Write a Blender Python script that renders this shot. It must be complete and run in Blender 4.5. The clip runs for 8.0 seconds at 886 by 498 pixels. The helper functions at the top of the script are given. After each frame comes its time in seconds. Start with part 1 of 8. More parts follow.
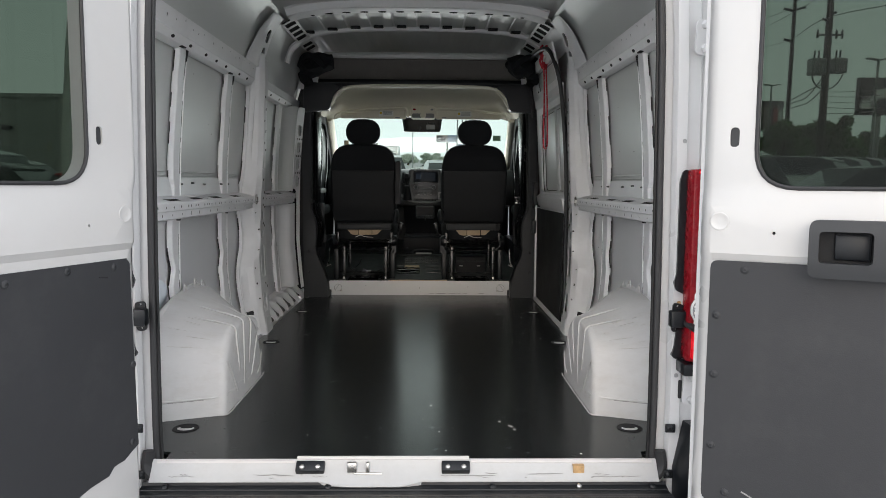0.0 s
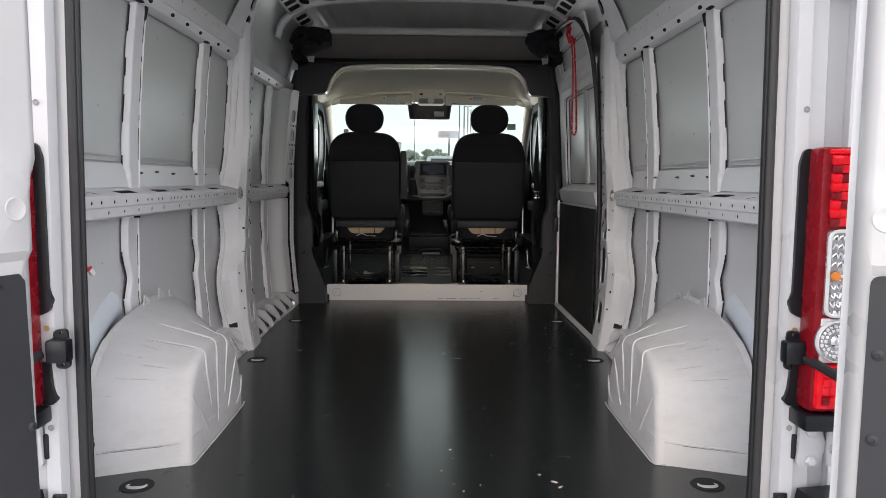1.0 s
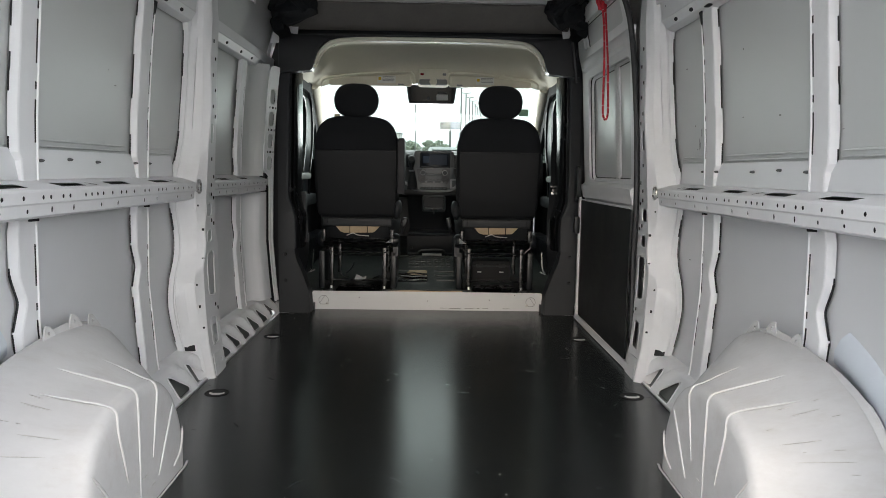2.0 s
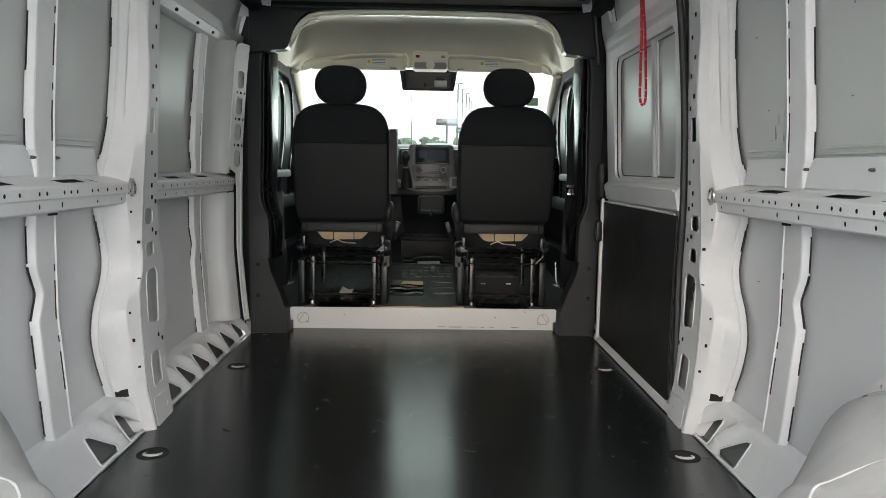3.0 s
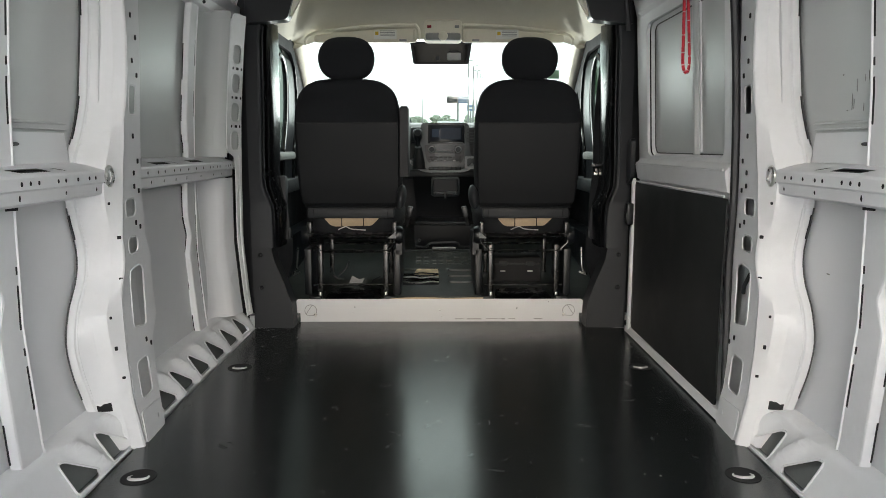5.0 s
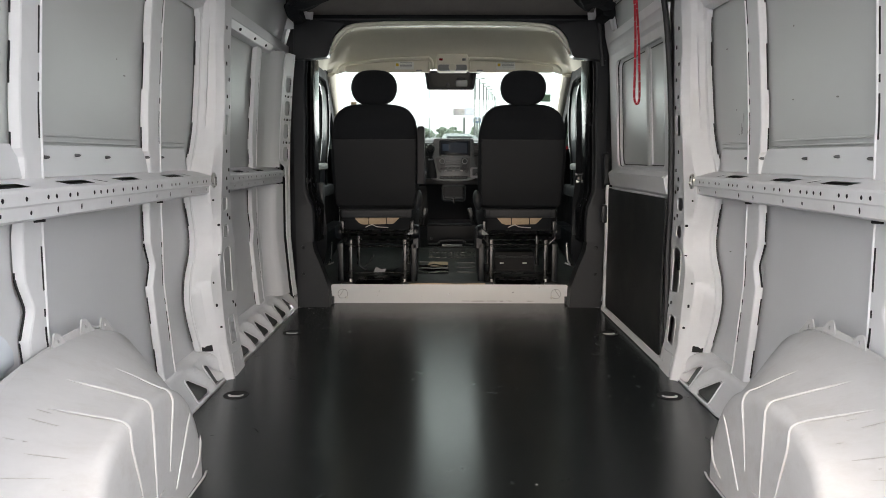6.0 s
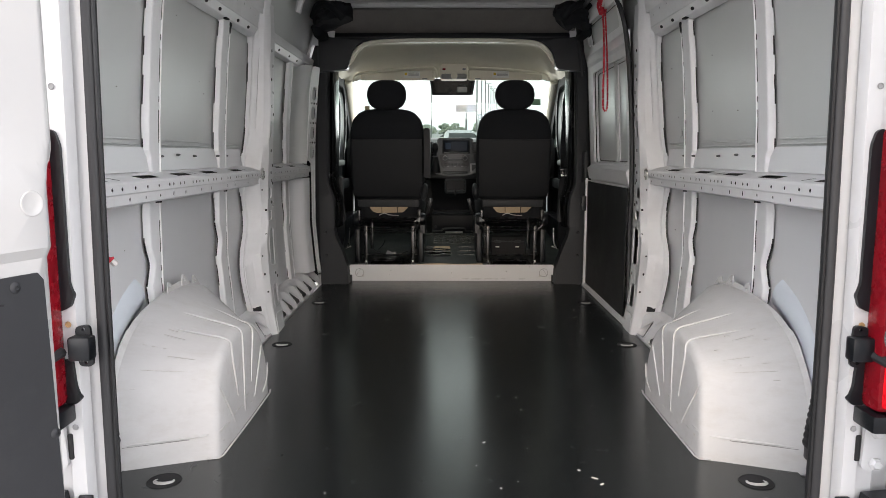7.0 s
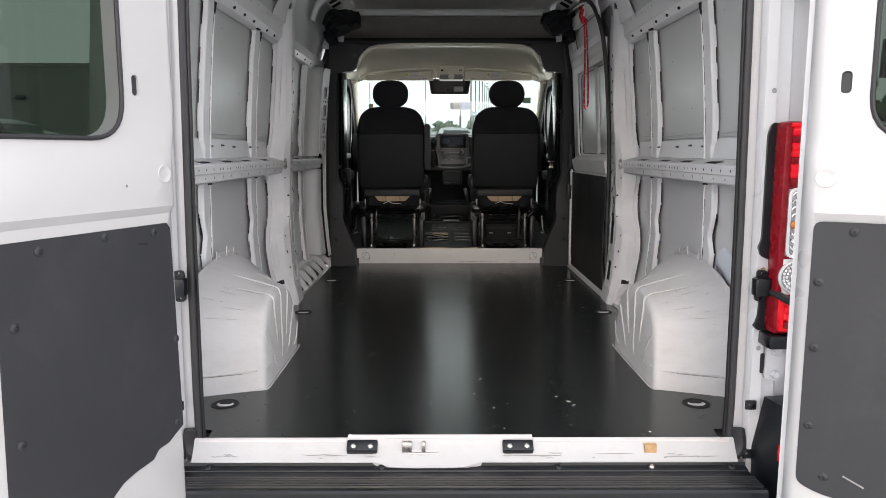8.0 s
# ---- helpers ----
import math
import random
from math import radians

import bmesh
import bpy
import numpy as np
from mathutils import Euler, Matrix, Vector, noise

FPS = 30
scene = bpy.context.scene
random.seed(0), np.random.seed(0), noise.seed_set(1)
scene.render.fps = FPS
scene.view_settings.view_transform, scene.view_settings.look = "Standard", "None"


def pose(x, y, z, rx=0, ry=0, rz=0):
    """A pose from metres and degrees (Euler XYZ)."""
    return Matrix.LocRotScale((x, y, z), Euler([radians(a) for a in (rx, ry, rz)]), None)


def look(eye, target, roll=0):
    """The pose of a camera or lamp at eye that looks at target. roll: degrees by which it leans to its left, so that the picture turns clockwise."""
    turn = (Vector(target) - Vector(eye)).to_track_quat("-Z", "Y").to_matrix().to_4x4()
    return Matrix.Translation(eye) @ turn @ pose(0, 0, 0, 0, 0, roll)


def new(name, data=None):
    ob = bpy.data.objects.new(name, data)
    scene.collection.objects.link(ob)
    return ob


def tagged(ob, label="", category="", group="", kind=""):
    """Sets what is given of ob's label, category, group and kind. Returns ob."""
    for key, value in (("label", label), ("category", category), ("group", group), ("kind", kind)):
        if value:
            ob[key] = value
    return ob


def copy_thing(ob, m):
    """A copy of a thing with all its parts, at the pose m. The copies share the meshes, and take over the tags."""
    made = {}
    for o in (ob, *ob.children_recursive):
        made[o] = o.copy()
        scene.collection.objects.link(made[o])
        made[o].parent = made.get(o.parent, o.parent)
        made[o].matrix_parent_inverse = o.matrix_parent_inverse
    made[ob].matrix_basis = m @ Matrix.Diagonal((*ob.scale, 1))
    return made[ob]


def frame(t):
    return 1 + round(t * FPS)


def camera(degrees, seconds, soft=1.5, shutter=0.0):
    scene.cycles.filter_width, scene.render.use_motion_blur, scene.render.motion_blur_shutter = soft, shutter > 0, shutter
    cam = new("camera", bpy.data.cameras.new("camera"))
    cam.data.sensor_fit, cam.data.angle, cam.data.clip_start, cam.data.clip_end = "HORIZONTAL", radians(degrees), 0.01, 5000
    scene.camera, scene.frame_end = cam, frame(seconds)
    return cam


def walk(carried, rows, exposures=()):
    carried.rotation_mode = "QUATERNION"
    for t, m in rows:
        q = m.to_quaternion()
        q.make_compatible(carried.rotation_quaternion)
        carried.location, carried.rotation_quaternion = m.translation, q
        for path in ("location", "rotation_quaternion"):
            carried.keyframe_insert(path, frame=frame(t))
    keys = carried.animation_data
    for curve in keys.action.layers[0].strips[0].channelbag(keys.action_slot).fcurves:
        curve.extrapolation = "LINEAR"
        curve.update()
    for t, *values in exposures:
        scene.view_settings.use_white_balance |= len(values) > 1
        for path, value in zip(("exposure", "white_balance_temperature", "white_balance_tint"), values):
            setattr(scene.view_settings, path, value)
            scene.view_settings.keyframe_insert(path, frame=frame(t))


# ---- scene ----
cam = camera(64.0, 8.0, 0.6)
PATH = [
    (0, (0.065, -2.334, 0.896), (0.108, -0.343, 0.712), 0.4),
    (0.5, (0.047, -2.083, 0.878), (0.092, -0.092, 0.691), 0.3),
    (1, (0.009, -1.749, 0.868), (0.049, 0.241, 0.674), 0.4),
    (1.5, (0.01, -1.428, 0.86), (0.043, 0.562, 0.661), 0.5),
    (1.7, (0.008, -1.296, 0.871), (0.041, 0.693, 0.663), 0.7),
    (3, (0.004, -0.473, 0.874), (0.054, 1.513, 0.647), 0.9),
    (3.5, (0.003, -0.26, 0.868), (0.048, 1.724, 0.626), 0.6),
    (4, (-0.021, -0.105, 0.876), (0.031, 1.876, 0.604), 0.3),
    (4.5, (-0.019, -0.074, 0.865), (0.029, 1.905, 0.58), 0.1),
    (4.7, (-0.011, -0.087, 0.875), (0.024, 1.892, 0.583), -0.0),
    (5.8, (-0.016, -0.791, 0.883), (-0.022, 1.192, 0.626), 0.2),
    (6, (-0.035, -0.958, 0.885), (-0.037, 1.026, 0.63), 0.1),
    (6.5, (-0.046, -1.297, 0.89), (-0.051, 0.687, 0.639), 0.1),
    (7, (-0.038, -1.647, 0.892), (-0.047, 0.335, 0.627), 0.0),
    (7.5, (-0.075, -1.9, 0.86), (-0.076, 0.082, 0.589), -0.0),
    (8, (-0.072, -2.154, 0.863), (-0.064, -0.172, 0.591), 0.0),
]
walk(cam, [(t, look(eye, target, roll)) for t, eye, target, roll in PATH], [(0.0, 0.63, 6500, 10), (1.0, 0.86, 6500, 14), (1.5, 1.06, 6500, 12), (3.0, 1.48, 6520, 8), (4.0, 1.69, 6540, 8), (4.7, 1.69, 6540, 8), (6.0, 1.40, 6640, 12), (6.5, 1.27, 6680, 13), (7.0, 1.17, 6660, 13), (8.0, 0.95, 6560, 14)])

# ---- world, sun, exposure ----
world = bpy.data.worlds.new("overcast_sky")
scene.world = world
world.use_nodes = True
wn = world.node_tree
wn.nodes.clear()
sky = wn.nodes.new("ShaderNodeTexSky")
sky.sky_type = "NISHITA"
sky.sun_disc = False
sky.sun_elevation, sky.sun_rotation = radians(23), radians(183)
sky.dust_density, sky.air_density = 6.0, 1.6
sky_grey = wn.nodes.new("ShaderNodeMix")
sky_grey.data_type = "RGBA"
sky_grey.inputs[0].default_value = 0.86
sky_grey.inputs[7].default_value = (9.2, 9.5, 10.1, 1)
sky_bg = wn.nodes.new("ShaderNodeBackground")
sky_bg.inputs[1].default_value = 0.15
sky_out = wn.nodes.new("ShaderNodeOutputWorld")
wn.links.new(sky.outputs[0], sky_grey.inputs[6])
sky_tc = wn.nodes.new("ShaderNodeTexCoord")
sky_sep = wn.nodes.new("ShaderNodeSeparateXYZ")
sky_map = wn.nodes.new("ShaderNodeMapRange")
for sky_i, sky_v in enumerate((0.0, 0.7, 1.36, 0.92)):
    sky_map.inputs[sky_i + 1].default_value = sky_v
sky_mul = wn.nodes.new("ShaderNodeVectorMath")
sky_mul.operation = "SCALE"
wn.links.new(sky_tc.outputs["Generated"], sky_sep.inputs[0])
wn.links.new(sky_sep.outputs[2], sky_map.inputs[0])
wn.links.new(sky_grey.outputs[2], sky_mul.inputs[0])
wn.links.new(sky_map.outputs[0], sky_mul.inputs["Scale"])
wn.links.new(sky_mul.outputs[0], sky_bg.inputs[0])
wn.links.new(sky_bg.outputs[0], sky_out.inputs[0])

sun_data = bpy.data.lights.new("sun", "SUN")
sun_data.energy, sun_data.angle, sun_data.color = 0.3, radians(60), (1.0, 0.985, 0.965)
sun = new("sun", sun_data)
sun.matrix_world = look((-0.8, -14, 6), (0, 0, 0))


# added fill lamp over the dash, faces up to brighten the headliner
headliner_fill_data = bpy.data.lights.new("windscreen_sky", "AREA")
headliner_fill_data.shape, headliner_fill_data.size, headliner_fill_data.size_y = "RECTANGLE", 1.30, 0.16
headliner_fill_data.energy, headliner_fill_data.color = 14.0, (0.96, 1.0, 0.98)
headliner_fill_ob = new("windscreen_sky", headliner_fill_data)
headliner_fill_ob.matrix_world = pose(0.0, 4.66, 1.055, 180, 0, 0)

# added lamp inside the windscreen, strengthens the bright streak on the floor
streak_fill_data = bpy.data.lights.new("windscreen_daylight", "AREA")
streak_fill_data.shape, streak_fill_data.size, streak_fill_data.size_y = "RECTANGLE", 1.40, 0.36
streak_fill_data.energy, streak_fill_data.color = 2.5, (0.90, 1.0, 0.97)
streak_fill_ob = new("windscreen_daylight", streak_fill_data)
streak_fill_ob.matrix_world = look((0.0, 4.46, 1.20), (0.0, 1.6, 0.2))


# ---- materials ----
def mat(name, col, rough=0.5, metal=0.0, var=0.06, scale=5.0, bump=0.0, bscale=250.0, dirt=None, damount=0.5, dscale=3.0, coat=0.0, spec=0.5, stretch=(1, 1, 1), rvar=0.08):
    """A painted, moulded or woven surface: broad and fine variation of colour, gloss and relief, with optional dirt patches."""
    m = bpy.data.materials.new(name)
    m.use_nodes = True
    nt = m.node_tree
    b = nt.nodes["Principled BSDF"]
    tc = nt.nodes.new("ShaderNodeTexCoord")
    mp = nt.nodes.new("ShaderNodeMapping")
    mp.inputs["Scale"].default_value = stretch
    nt.links.new(tc.outputs["Object"], mp.inputs[0])

    def fine(s, detail=4.0, rou=0.6):
        n = nt.nodes.new("ShaderNodeTexNoise")
        n.inputs["Scale"].default_value, n.inputs["Detail"].default_value, n.inputs["Roughness"].default_value = s, detail, rou
        nt.links.new(mp.outputs[0], n.inputs["Vector"])
        return n

    def ramp(src, a, z, lo, hi):
        r = nt.nodes.new("ShaderNodeMapRange")
        for i, v in enumerate((a, z, lo, hi)):
            r.inputs[i + 1].default_value = v
        nt.links.new(src, r.inputs[0])
        return r.outputs[0]

    broad, grain = fine(scale), fine(scale * 9, 3)
    add = nt.nodes.new("ShaderNodeMath")
    add.operation = "MULTIPLY_ADD"
    add.inputs[1].default_value = 0.35
    nt.links.new(grain.outputs[0], add.inputs[0])
    nt.links.new(broad.outputs[0], add.inputs[2])
    fac = ramp(add.outputs[0], 0.35, 1.0, 1 - var, 1 + var)
    mul = nt.nodes.new("ShaderNodeMix")
    mul.data_type, mul.blend_type = "RGBA", "MULTIPLY"
    mul.inputs[0].default_value = 1.0
    mul.inputs[6].default_value = (*col, 1)
    nt.links.new(fac, mul.inputs[7])
    colour = mul.outputs[2]
    rsrc = ramp(broad.outputs[0], 0.3, 0.7, max(0.02, rough - rvar), min(1, rough + rvar))
    if dirt:
        dn = fine(dscale, 8.0, 0.7)
        mask = ramp(dn.outputs[0], 0.5, 0.72, 0.0, damount)
        mx = nt.nodes.new("ShaderNodeMix")
        mx.data_type = "RGBA"
        nt.links.new(mask, mx.inputs[0])
        nt.links.new(colour, mx.inputs[6])
        mx.inputs[7].default_value = (*dirt, 1)
        colour = mx.outputs[2]
    nt.links.new(colour, b.inputs["Base Color"])
    nt.links.new(rsrc, b.inputs["Roughness"])
    b.inputs["Metallic"].default_value = metal
    b.inputs["Specular IOR Level"].default_value = spec
    b.inputs["Coat Weight"].default_value = coat
    b.inputs["Coat Roughness"].default_value = 0.08
    if bump:
        bn = fine(bscale, 3.0)
        bp = nt.nodes.new("ShaderNodeBump")
        bp.inputs["Strength"].default_value, bp.inputs["Distance"].default_value = bump, 0.003
        nt.links.new(bn.outputs[0], bp.inputs["Height"])
        nt.links.new(bp.outputs[0], b.inputs["Normal"])
    return m


def glass(name, tint, rough=0.0, tinted=0.0):
    """A pane: tinted see-through with the reflection of a smooth surface."""
    m = bpy.data.materials.new(name)
    m.use_nodes = True
    nt = m.node_tree
    nt.nodes.clear()
    out = nt.nodes.new("ShaderNodeOutputMaterial")
    tr = nt.nodes.new("ShaderNodeBsdfTransparent")
    tr.inputs[0].default_value = (*tint, 1)
    gl = nt.nodes.new("ShaderNodeBsdfGlossy")
    gl.inputs["Roughness"].default_value = rough
    lw = nt.nodes.new("ShaderNodeLayerWeight")
    pw = nt.nodes.new("ShaderNodeMath")
    pw.operation = "POWER"
    pw.inputs[1].default_value = 5.0
    fr = nt.nodes.new("ShaderNodeMath")
    fr.operation = "MULTIPLY_ADD"
    fr.inputs[1].default_value, fr.inputs[2].default_value = 0.16, 0.008
    nt.links.new(lw.outputs["Facing"], pw.inputs[0])
    nt.links.new(pw.outputs[0], fr.inputs[0])
    mx = nt.nodes.new("ShaderNodeMixShader")
    nt.links.new(fr.outputs[0], mx.inputs[0])
    nt.links.new(tr.outputs[0], mx.inputs[1])
    nt.links.new(gl.outputs[0], mx.inputs[2])
    nt.links.new(mx.outputs[0], out.inputs[0])
    return m


WHITE = mat("white_body_paint", (0.55, 0.55, 0.555), 0.32, var=0.03, scale=3, bump=0.03, bscale=60, coat=0.3, dirt=(0.5, 0.47, 0.43), damount=0.10, dscale=2.2)
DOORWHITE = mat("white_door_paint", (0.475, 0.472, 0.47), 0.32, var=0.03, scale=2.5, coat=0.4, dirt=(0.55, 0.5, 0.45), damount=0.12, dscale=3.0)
INNER = mat("white_interior_paint", (0.77, 0.77, 0.777), 0.42, var=0.04, scale=4, bump=0.05, bscale=90, dirt=(0.42, 0.4, 0.38), damount=0.16, dscale=5)
SKIN = mat("thin_overspray_on_grey_primer", (0.56, 0.575, 0.565), 0.34, var=0.025, scale=0.8, bump=0.04, bscale=3.5, rvar=0.02)
WELL = mat("worn_white_wheel_arch", (0.60, 0.592, 0.585), 0.6, var=0.06, scale=5, bump=0.10, bscale=25, dirt=(0.42, 0.38, 0.33), damount=0.26, dscale=8.0, spec=0.3, stretch=(0.8, 2.2, 2.2))
RUB = mat("faint_rub_marks", (0.53, 0.51, 0.485), 0.7, var=0.25, scale=60)
# wheelhouse white, the sky's blue light mixed into its colour
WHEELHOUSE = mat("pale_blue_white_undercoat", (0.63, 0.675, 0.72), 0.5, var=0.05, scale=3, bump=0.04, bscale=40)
BLACKTRIM = mat("black_moulded_plastic", (0.0056, 0.0070, 0.0092), 0.36, var=0.15, scale=8, bump=0.12, bscale=420, spec=0.42)
CABTRIM = mat("matt_black_cab_trim", (0.013, 0.0142, 0.0158), 0.6, var=0.15, scale=8, bump=0.15, bscale=420, spec=0.15)
GREYTRIM = mat("dark_grey_moulded_plastic", (0.0215, 0.0235, 0.0265), 0.58, var=0.1, scale=6, bump=0.15, bscale=420)
PANEL = mat("charcoal_hardboard", (0.0195, 0.0206, 0.0238), 0.6, var=0.10, scale=3, bump=0.10, bscale=300, dirt=(0.07, 0.07, 0.07), damount=0.25, dscale=2.5)
RUBBER = mat("black_rubber_seal", (0.018, 0.018, 0.02), 0.55, var=0.15, scale=20, bump=0.1, bscale=120)
REVEAL_AND_SHADE = mat("grey_primed_reveal", (0.16, 0.17, 0.165), 0.5, var=0.08, scale=10)
SEALDARK = mat("dark_seal_lip", (0.006, 0.006, 0.007), 0.5, var=0.1, scale=20)
FABRIC = mat("black_woven_fabric", (0.0172, 0.0186, 0.0210), 0.9, var=0.2, scale=12, bump=0.6, bscale=700, spec=0.2)
VINYL = mat("black_seat_back_vinyl", (0.0100, 0.0111, 0.0130), 0.5, var=0.12, scale=7, bump=0.25, bscale=480, spec=0.3)
STEEL = mat("black_coated_steel", (0.004, 0.004, 0.0045), 0.26, var=0.15, scale=15, bump=0.05, bscale=100, spec=0.6)
GLOSSBLACK = mat("glossy_black_moulding", (0.006, 0.0068, 0.0078), 0.22, var=0.1, scale=8, bump=0.05, bscale=60, spec=0.6)
PALETRIM = mat("pale_grey_cab_trim", (0.34, 0.345, 0.33), 0.5, var=0.05, scale=8, bump=0.1, bscale=300)
ZINC = mat("zinc_plated_steel", (0.62, 0.61, 0.59), 0.3, metal=1.0, var=0.15, scale=30)
ZINCPALE = mat("dull_zinc_casting", (0.58, 0.575, 0.56), 0.4, metal=0.25, var=0.15, scale=40)
CHROME = mat("polished_chrome", (0.75, 0.75, 0.76), 0.12, metal=1.0, var=0.05, scale=20)
HEADLINER = mat("cream_headliner_cloth", (0.85, 0.81, 0.69), 0.9, var=0.05, scale=6, bump=0.25, bscale=500)
VISOR = mat("cream_vinyl_visor", (0.75, 0.71, 0.60), 0.7, var=0.05, scale=8, bump=0.15, bscale=300)
CARPET = mat("grey_brown_felt_liner", (0.16, 0.15, 0.14), 0.95, var=0.15, scale=10, bump=0.5, bscale=350)
FASCIA = mat("mid_grey_fascia_plastic", (0.036, 0.043, 0.047), 0.34, var=0.06, scale=8, bump=0.1, bscale=500)
DASH = mat("charcoal_dashboard_plastic", (0.0095, 0.0108, 0.0122), 0.55, var=0.1, scale=9, bump=0.2, bscale=500)
SILVERTRIM = mat("silver_grey_dashboard_trim", (0.24, 0.245, 0.25), 0.38, var=0.06, scale=8)
MAT = mat("dark_green_black_rubber_mat", (0.044, 0.050, 0.048), 0.36, var=0.3, scale=9, bump=0.2, bscale=80, dirt=(0.09, 0.085, 0.07), damount=0.35, dscale=6)
TAN = mat("tan_foam_and_card", (0.50, 0.39, 0.26), 0.9, var=0.15, scale=12, bump=0.3, bscale=90)
ROPE = mat("red_braided_cord", (0.6, 0.03, 0.05), 0.8, var=0.45, scale=90, bump=0.5, bscale=500)
ROPEWHITE = mat("white_cord_fleck", (0.7, 0.66, 0.64), 0.8, var=0.1, scale=40)
REDTAPE = mat("red_ribbon", (0.55, 0.03, 0.05), 0.6, var=0.2, scale=30)
YELLOW = mat("yellow_tag", (0.75, 0.5, 0.03), 0.6, var=0.1, scale=20)
# near black: paints the shade in holes and gaps, also black plastic
BLACK_AND_SHADE = mat("dark_cavity", (0.012, 0.012, 0.013), 0.8, var=0.2, scale=6)
SEAM = mat("dark_seam_sealer", (0.09, 0.09, 0.09), 0.8, var=0.2, scale=40)
SILLPAINT = mat("worn_white_sill_paint", (0.41, 0.41, 0.41), 0.4, var=0.06, scale=9, bump=0.05, bscale=60, dirt=(0.28, 0.26, 0.23), damount=0.35, dscale=9)
SILLBAR = mat("grey_plastic_sill_bar", (0.50, 0.485, 0.48), 0.45, var=0.05, scale=12)
SCUFF_AND_CREASE = mat("scuff_marks", (0.26, 0.26, 0.25), 0.7, var=0.3, scale=40)
RUST = mat("rust_stain", (0.42, 0.27, 0.13), 0.8, var=0.4, scale=60)
WHITEBIT = mat("pale_debris", (0.72, 0.68, 0.62), 0.8, var=0.1, scale=40)
STICKER = mat("white_paper_sticker", (0.78, 0.78, 0.74), 0.7, var=0.04, scale=30)
BAR = mat("grey_print", (0.30, 0.30, 0.30), 0.8, var=0.05, scale=30)
# ground set pale on purpose, to bounce more light into the van
ASPHALT = mat("pale_worn_concrete", (0.40, 0.40, 0.39), 0.9, var=0.2, scale=0.6, bump=0.4, bscale=60)
CONCRETE = mat("grey_cladding", (0.26, 0.27, 0.27), 0.8, var=0.06, scale=0.3, bump=0.1, bscale=8)
BARK = mat("bark", (0.09, 0.07, 0.05), 0.9, var=0.3, scale=4, bump=0.5, bscale=20)
# far leaves paled, the haze of distance mixed into their colour
HAZELEAF = mat("hazy_distant_leaves", (0.42, 0.47, 0.40), 0.8, var=0.3, scale=0.8)
LEAF = mat("leaves", (0.080, 0.165, 0.040), 0.6, var=0.5, scale=1.5)
POLEWOOD = mat("weathered_timber_pole", (0.05, 0.045, 0.04), 0.9, var=0.3, scale=3, stretch=(6, 6, 0.6))
POLEMETAL = mat("galvanised_pole", (0.26, 0.27, 0.27), 0.5, metal=0.4, var=0.1, scale=3)
SIGNBLUE = mat("sign_blue", (0.16, 0.22, 0.36), 0.5, var=0.05, scale=1)
SIGNGREEN = mat("sign_green", (0.16, 0.26, 0.18), 0.5, var=0.05, scale=1)
SIGNDARK = mat("sign_dark", (0.03, 0.03, 0.035), 0.5, var=0.1, scale=1)
SIGNBROWN = mat("sign_dull_brown", (0.30, 0.25, 0.24), 0.5, var=0.2, scale=1)
SIGNRED = mat("sign_red", (0.38, 0.10, 0.10), 0.5, var=0.1, scale=1)
SIGNWHITE = mat("sign_white", (0.7, 0.7, 0.7), 0.6, var=0.05, scale=1)
CARS = [mat("car_paint_" + n, c, 0.3, var=0.04, scale=2, coat=0.2) for n, c in (("silver", (0.45, 0.46, 0.47)), ("white", (0.75, 0.75, 0.75)), ("black", (0.02, 0.02, 0.022)), ("grey", (0.26, 0.265, 0.27)), ("red", (0.38, 0.02, 0.02)))]
CARGLASS = mat("dark_car_glass", (0.02, 0.025, 0.025), 0.08, var=0.05, scale=3)
TYRE = mat("tyre_rubber", (0.02, 0.02, 0.02), 0.85, var=0.2, scale=12, bump=0.3, bscale=60)
GLASS_TINT = glass("green_tinted_glass", (0.205, 0.240, 0.210))
GLASS_CLEAR = glass("windscreen_glass", (0.315, 0.375, 0.34))
GLASS_SIDE = glass("side_window_glass", (0.25, 0.285, 0.262))
SCREENBLACK = mat("black_glass_screen", (0.008, 0.009, 0.01), 0.12, var=0.1, scale=5)


def lens_mat(name, col, rough=0.26):
    m = mat(name, col, rough, var=0.12, scale=25, bump=0.35, bscale=160, coat=0.08, spec=0.28)
    return m


LENSRED = lens_mat("red_lamp_lens", (0.85, 0.010, 0.020))
LENSDEEP = lens_mat("deep_red_lamp_edge", (0.22, 0.004, 0.010))
LENSCLEAR = lens_mat("clear_fluted_lens", (0.72, 0.71, 0.69))
LENSBACK = mat("silvered_lamp_bowl", (0.42, 0.42, 0.42), 0.25, metal=0.6, var=0.25, scale=60, bump=0.4, bscale=140)
LENSAMBER = lens_mat("amber_bulb", (0.75, 0.24, 0.05))


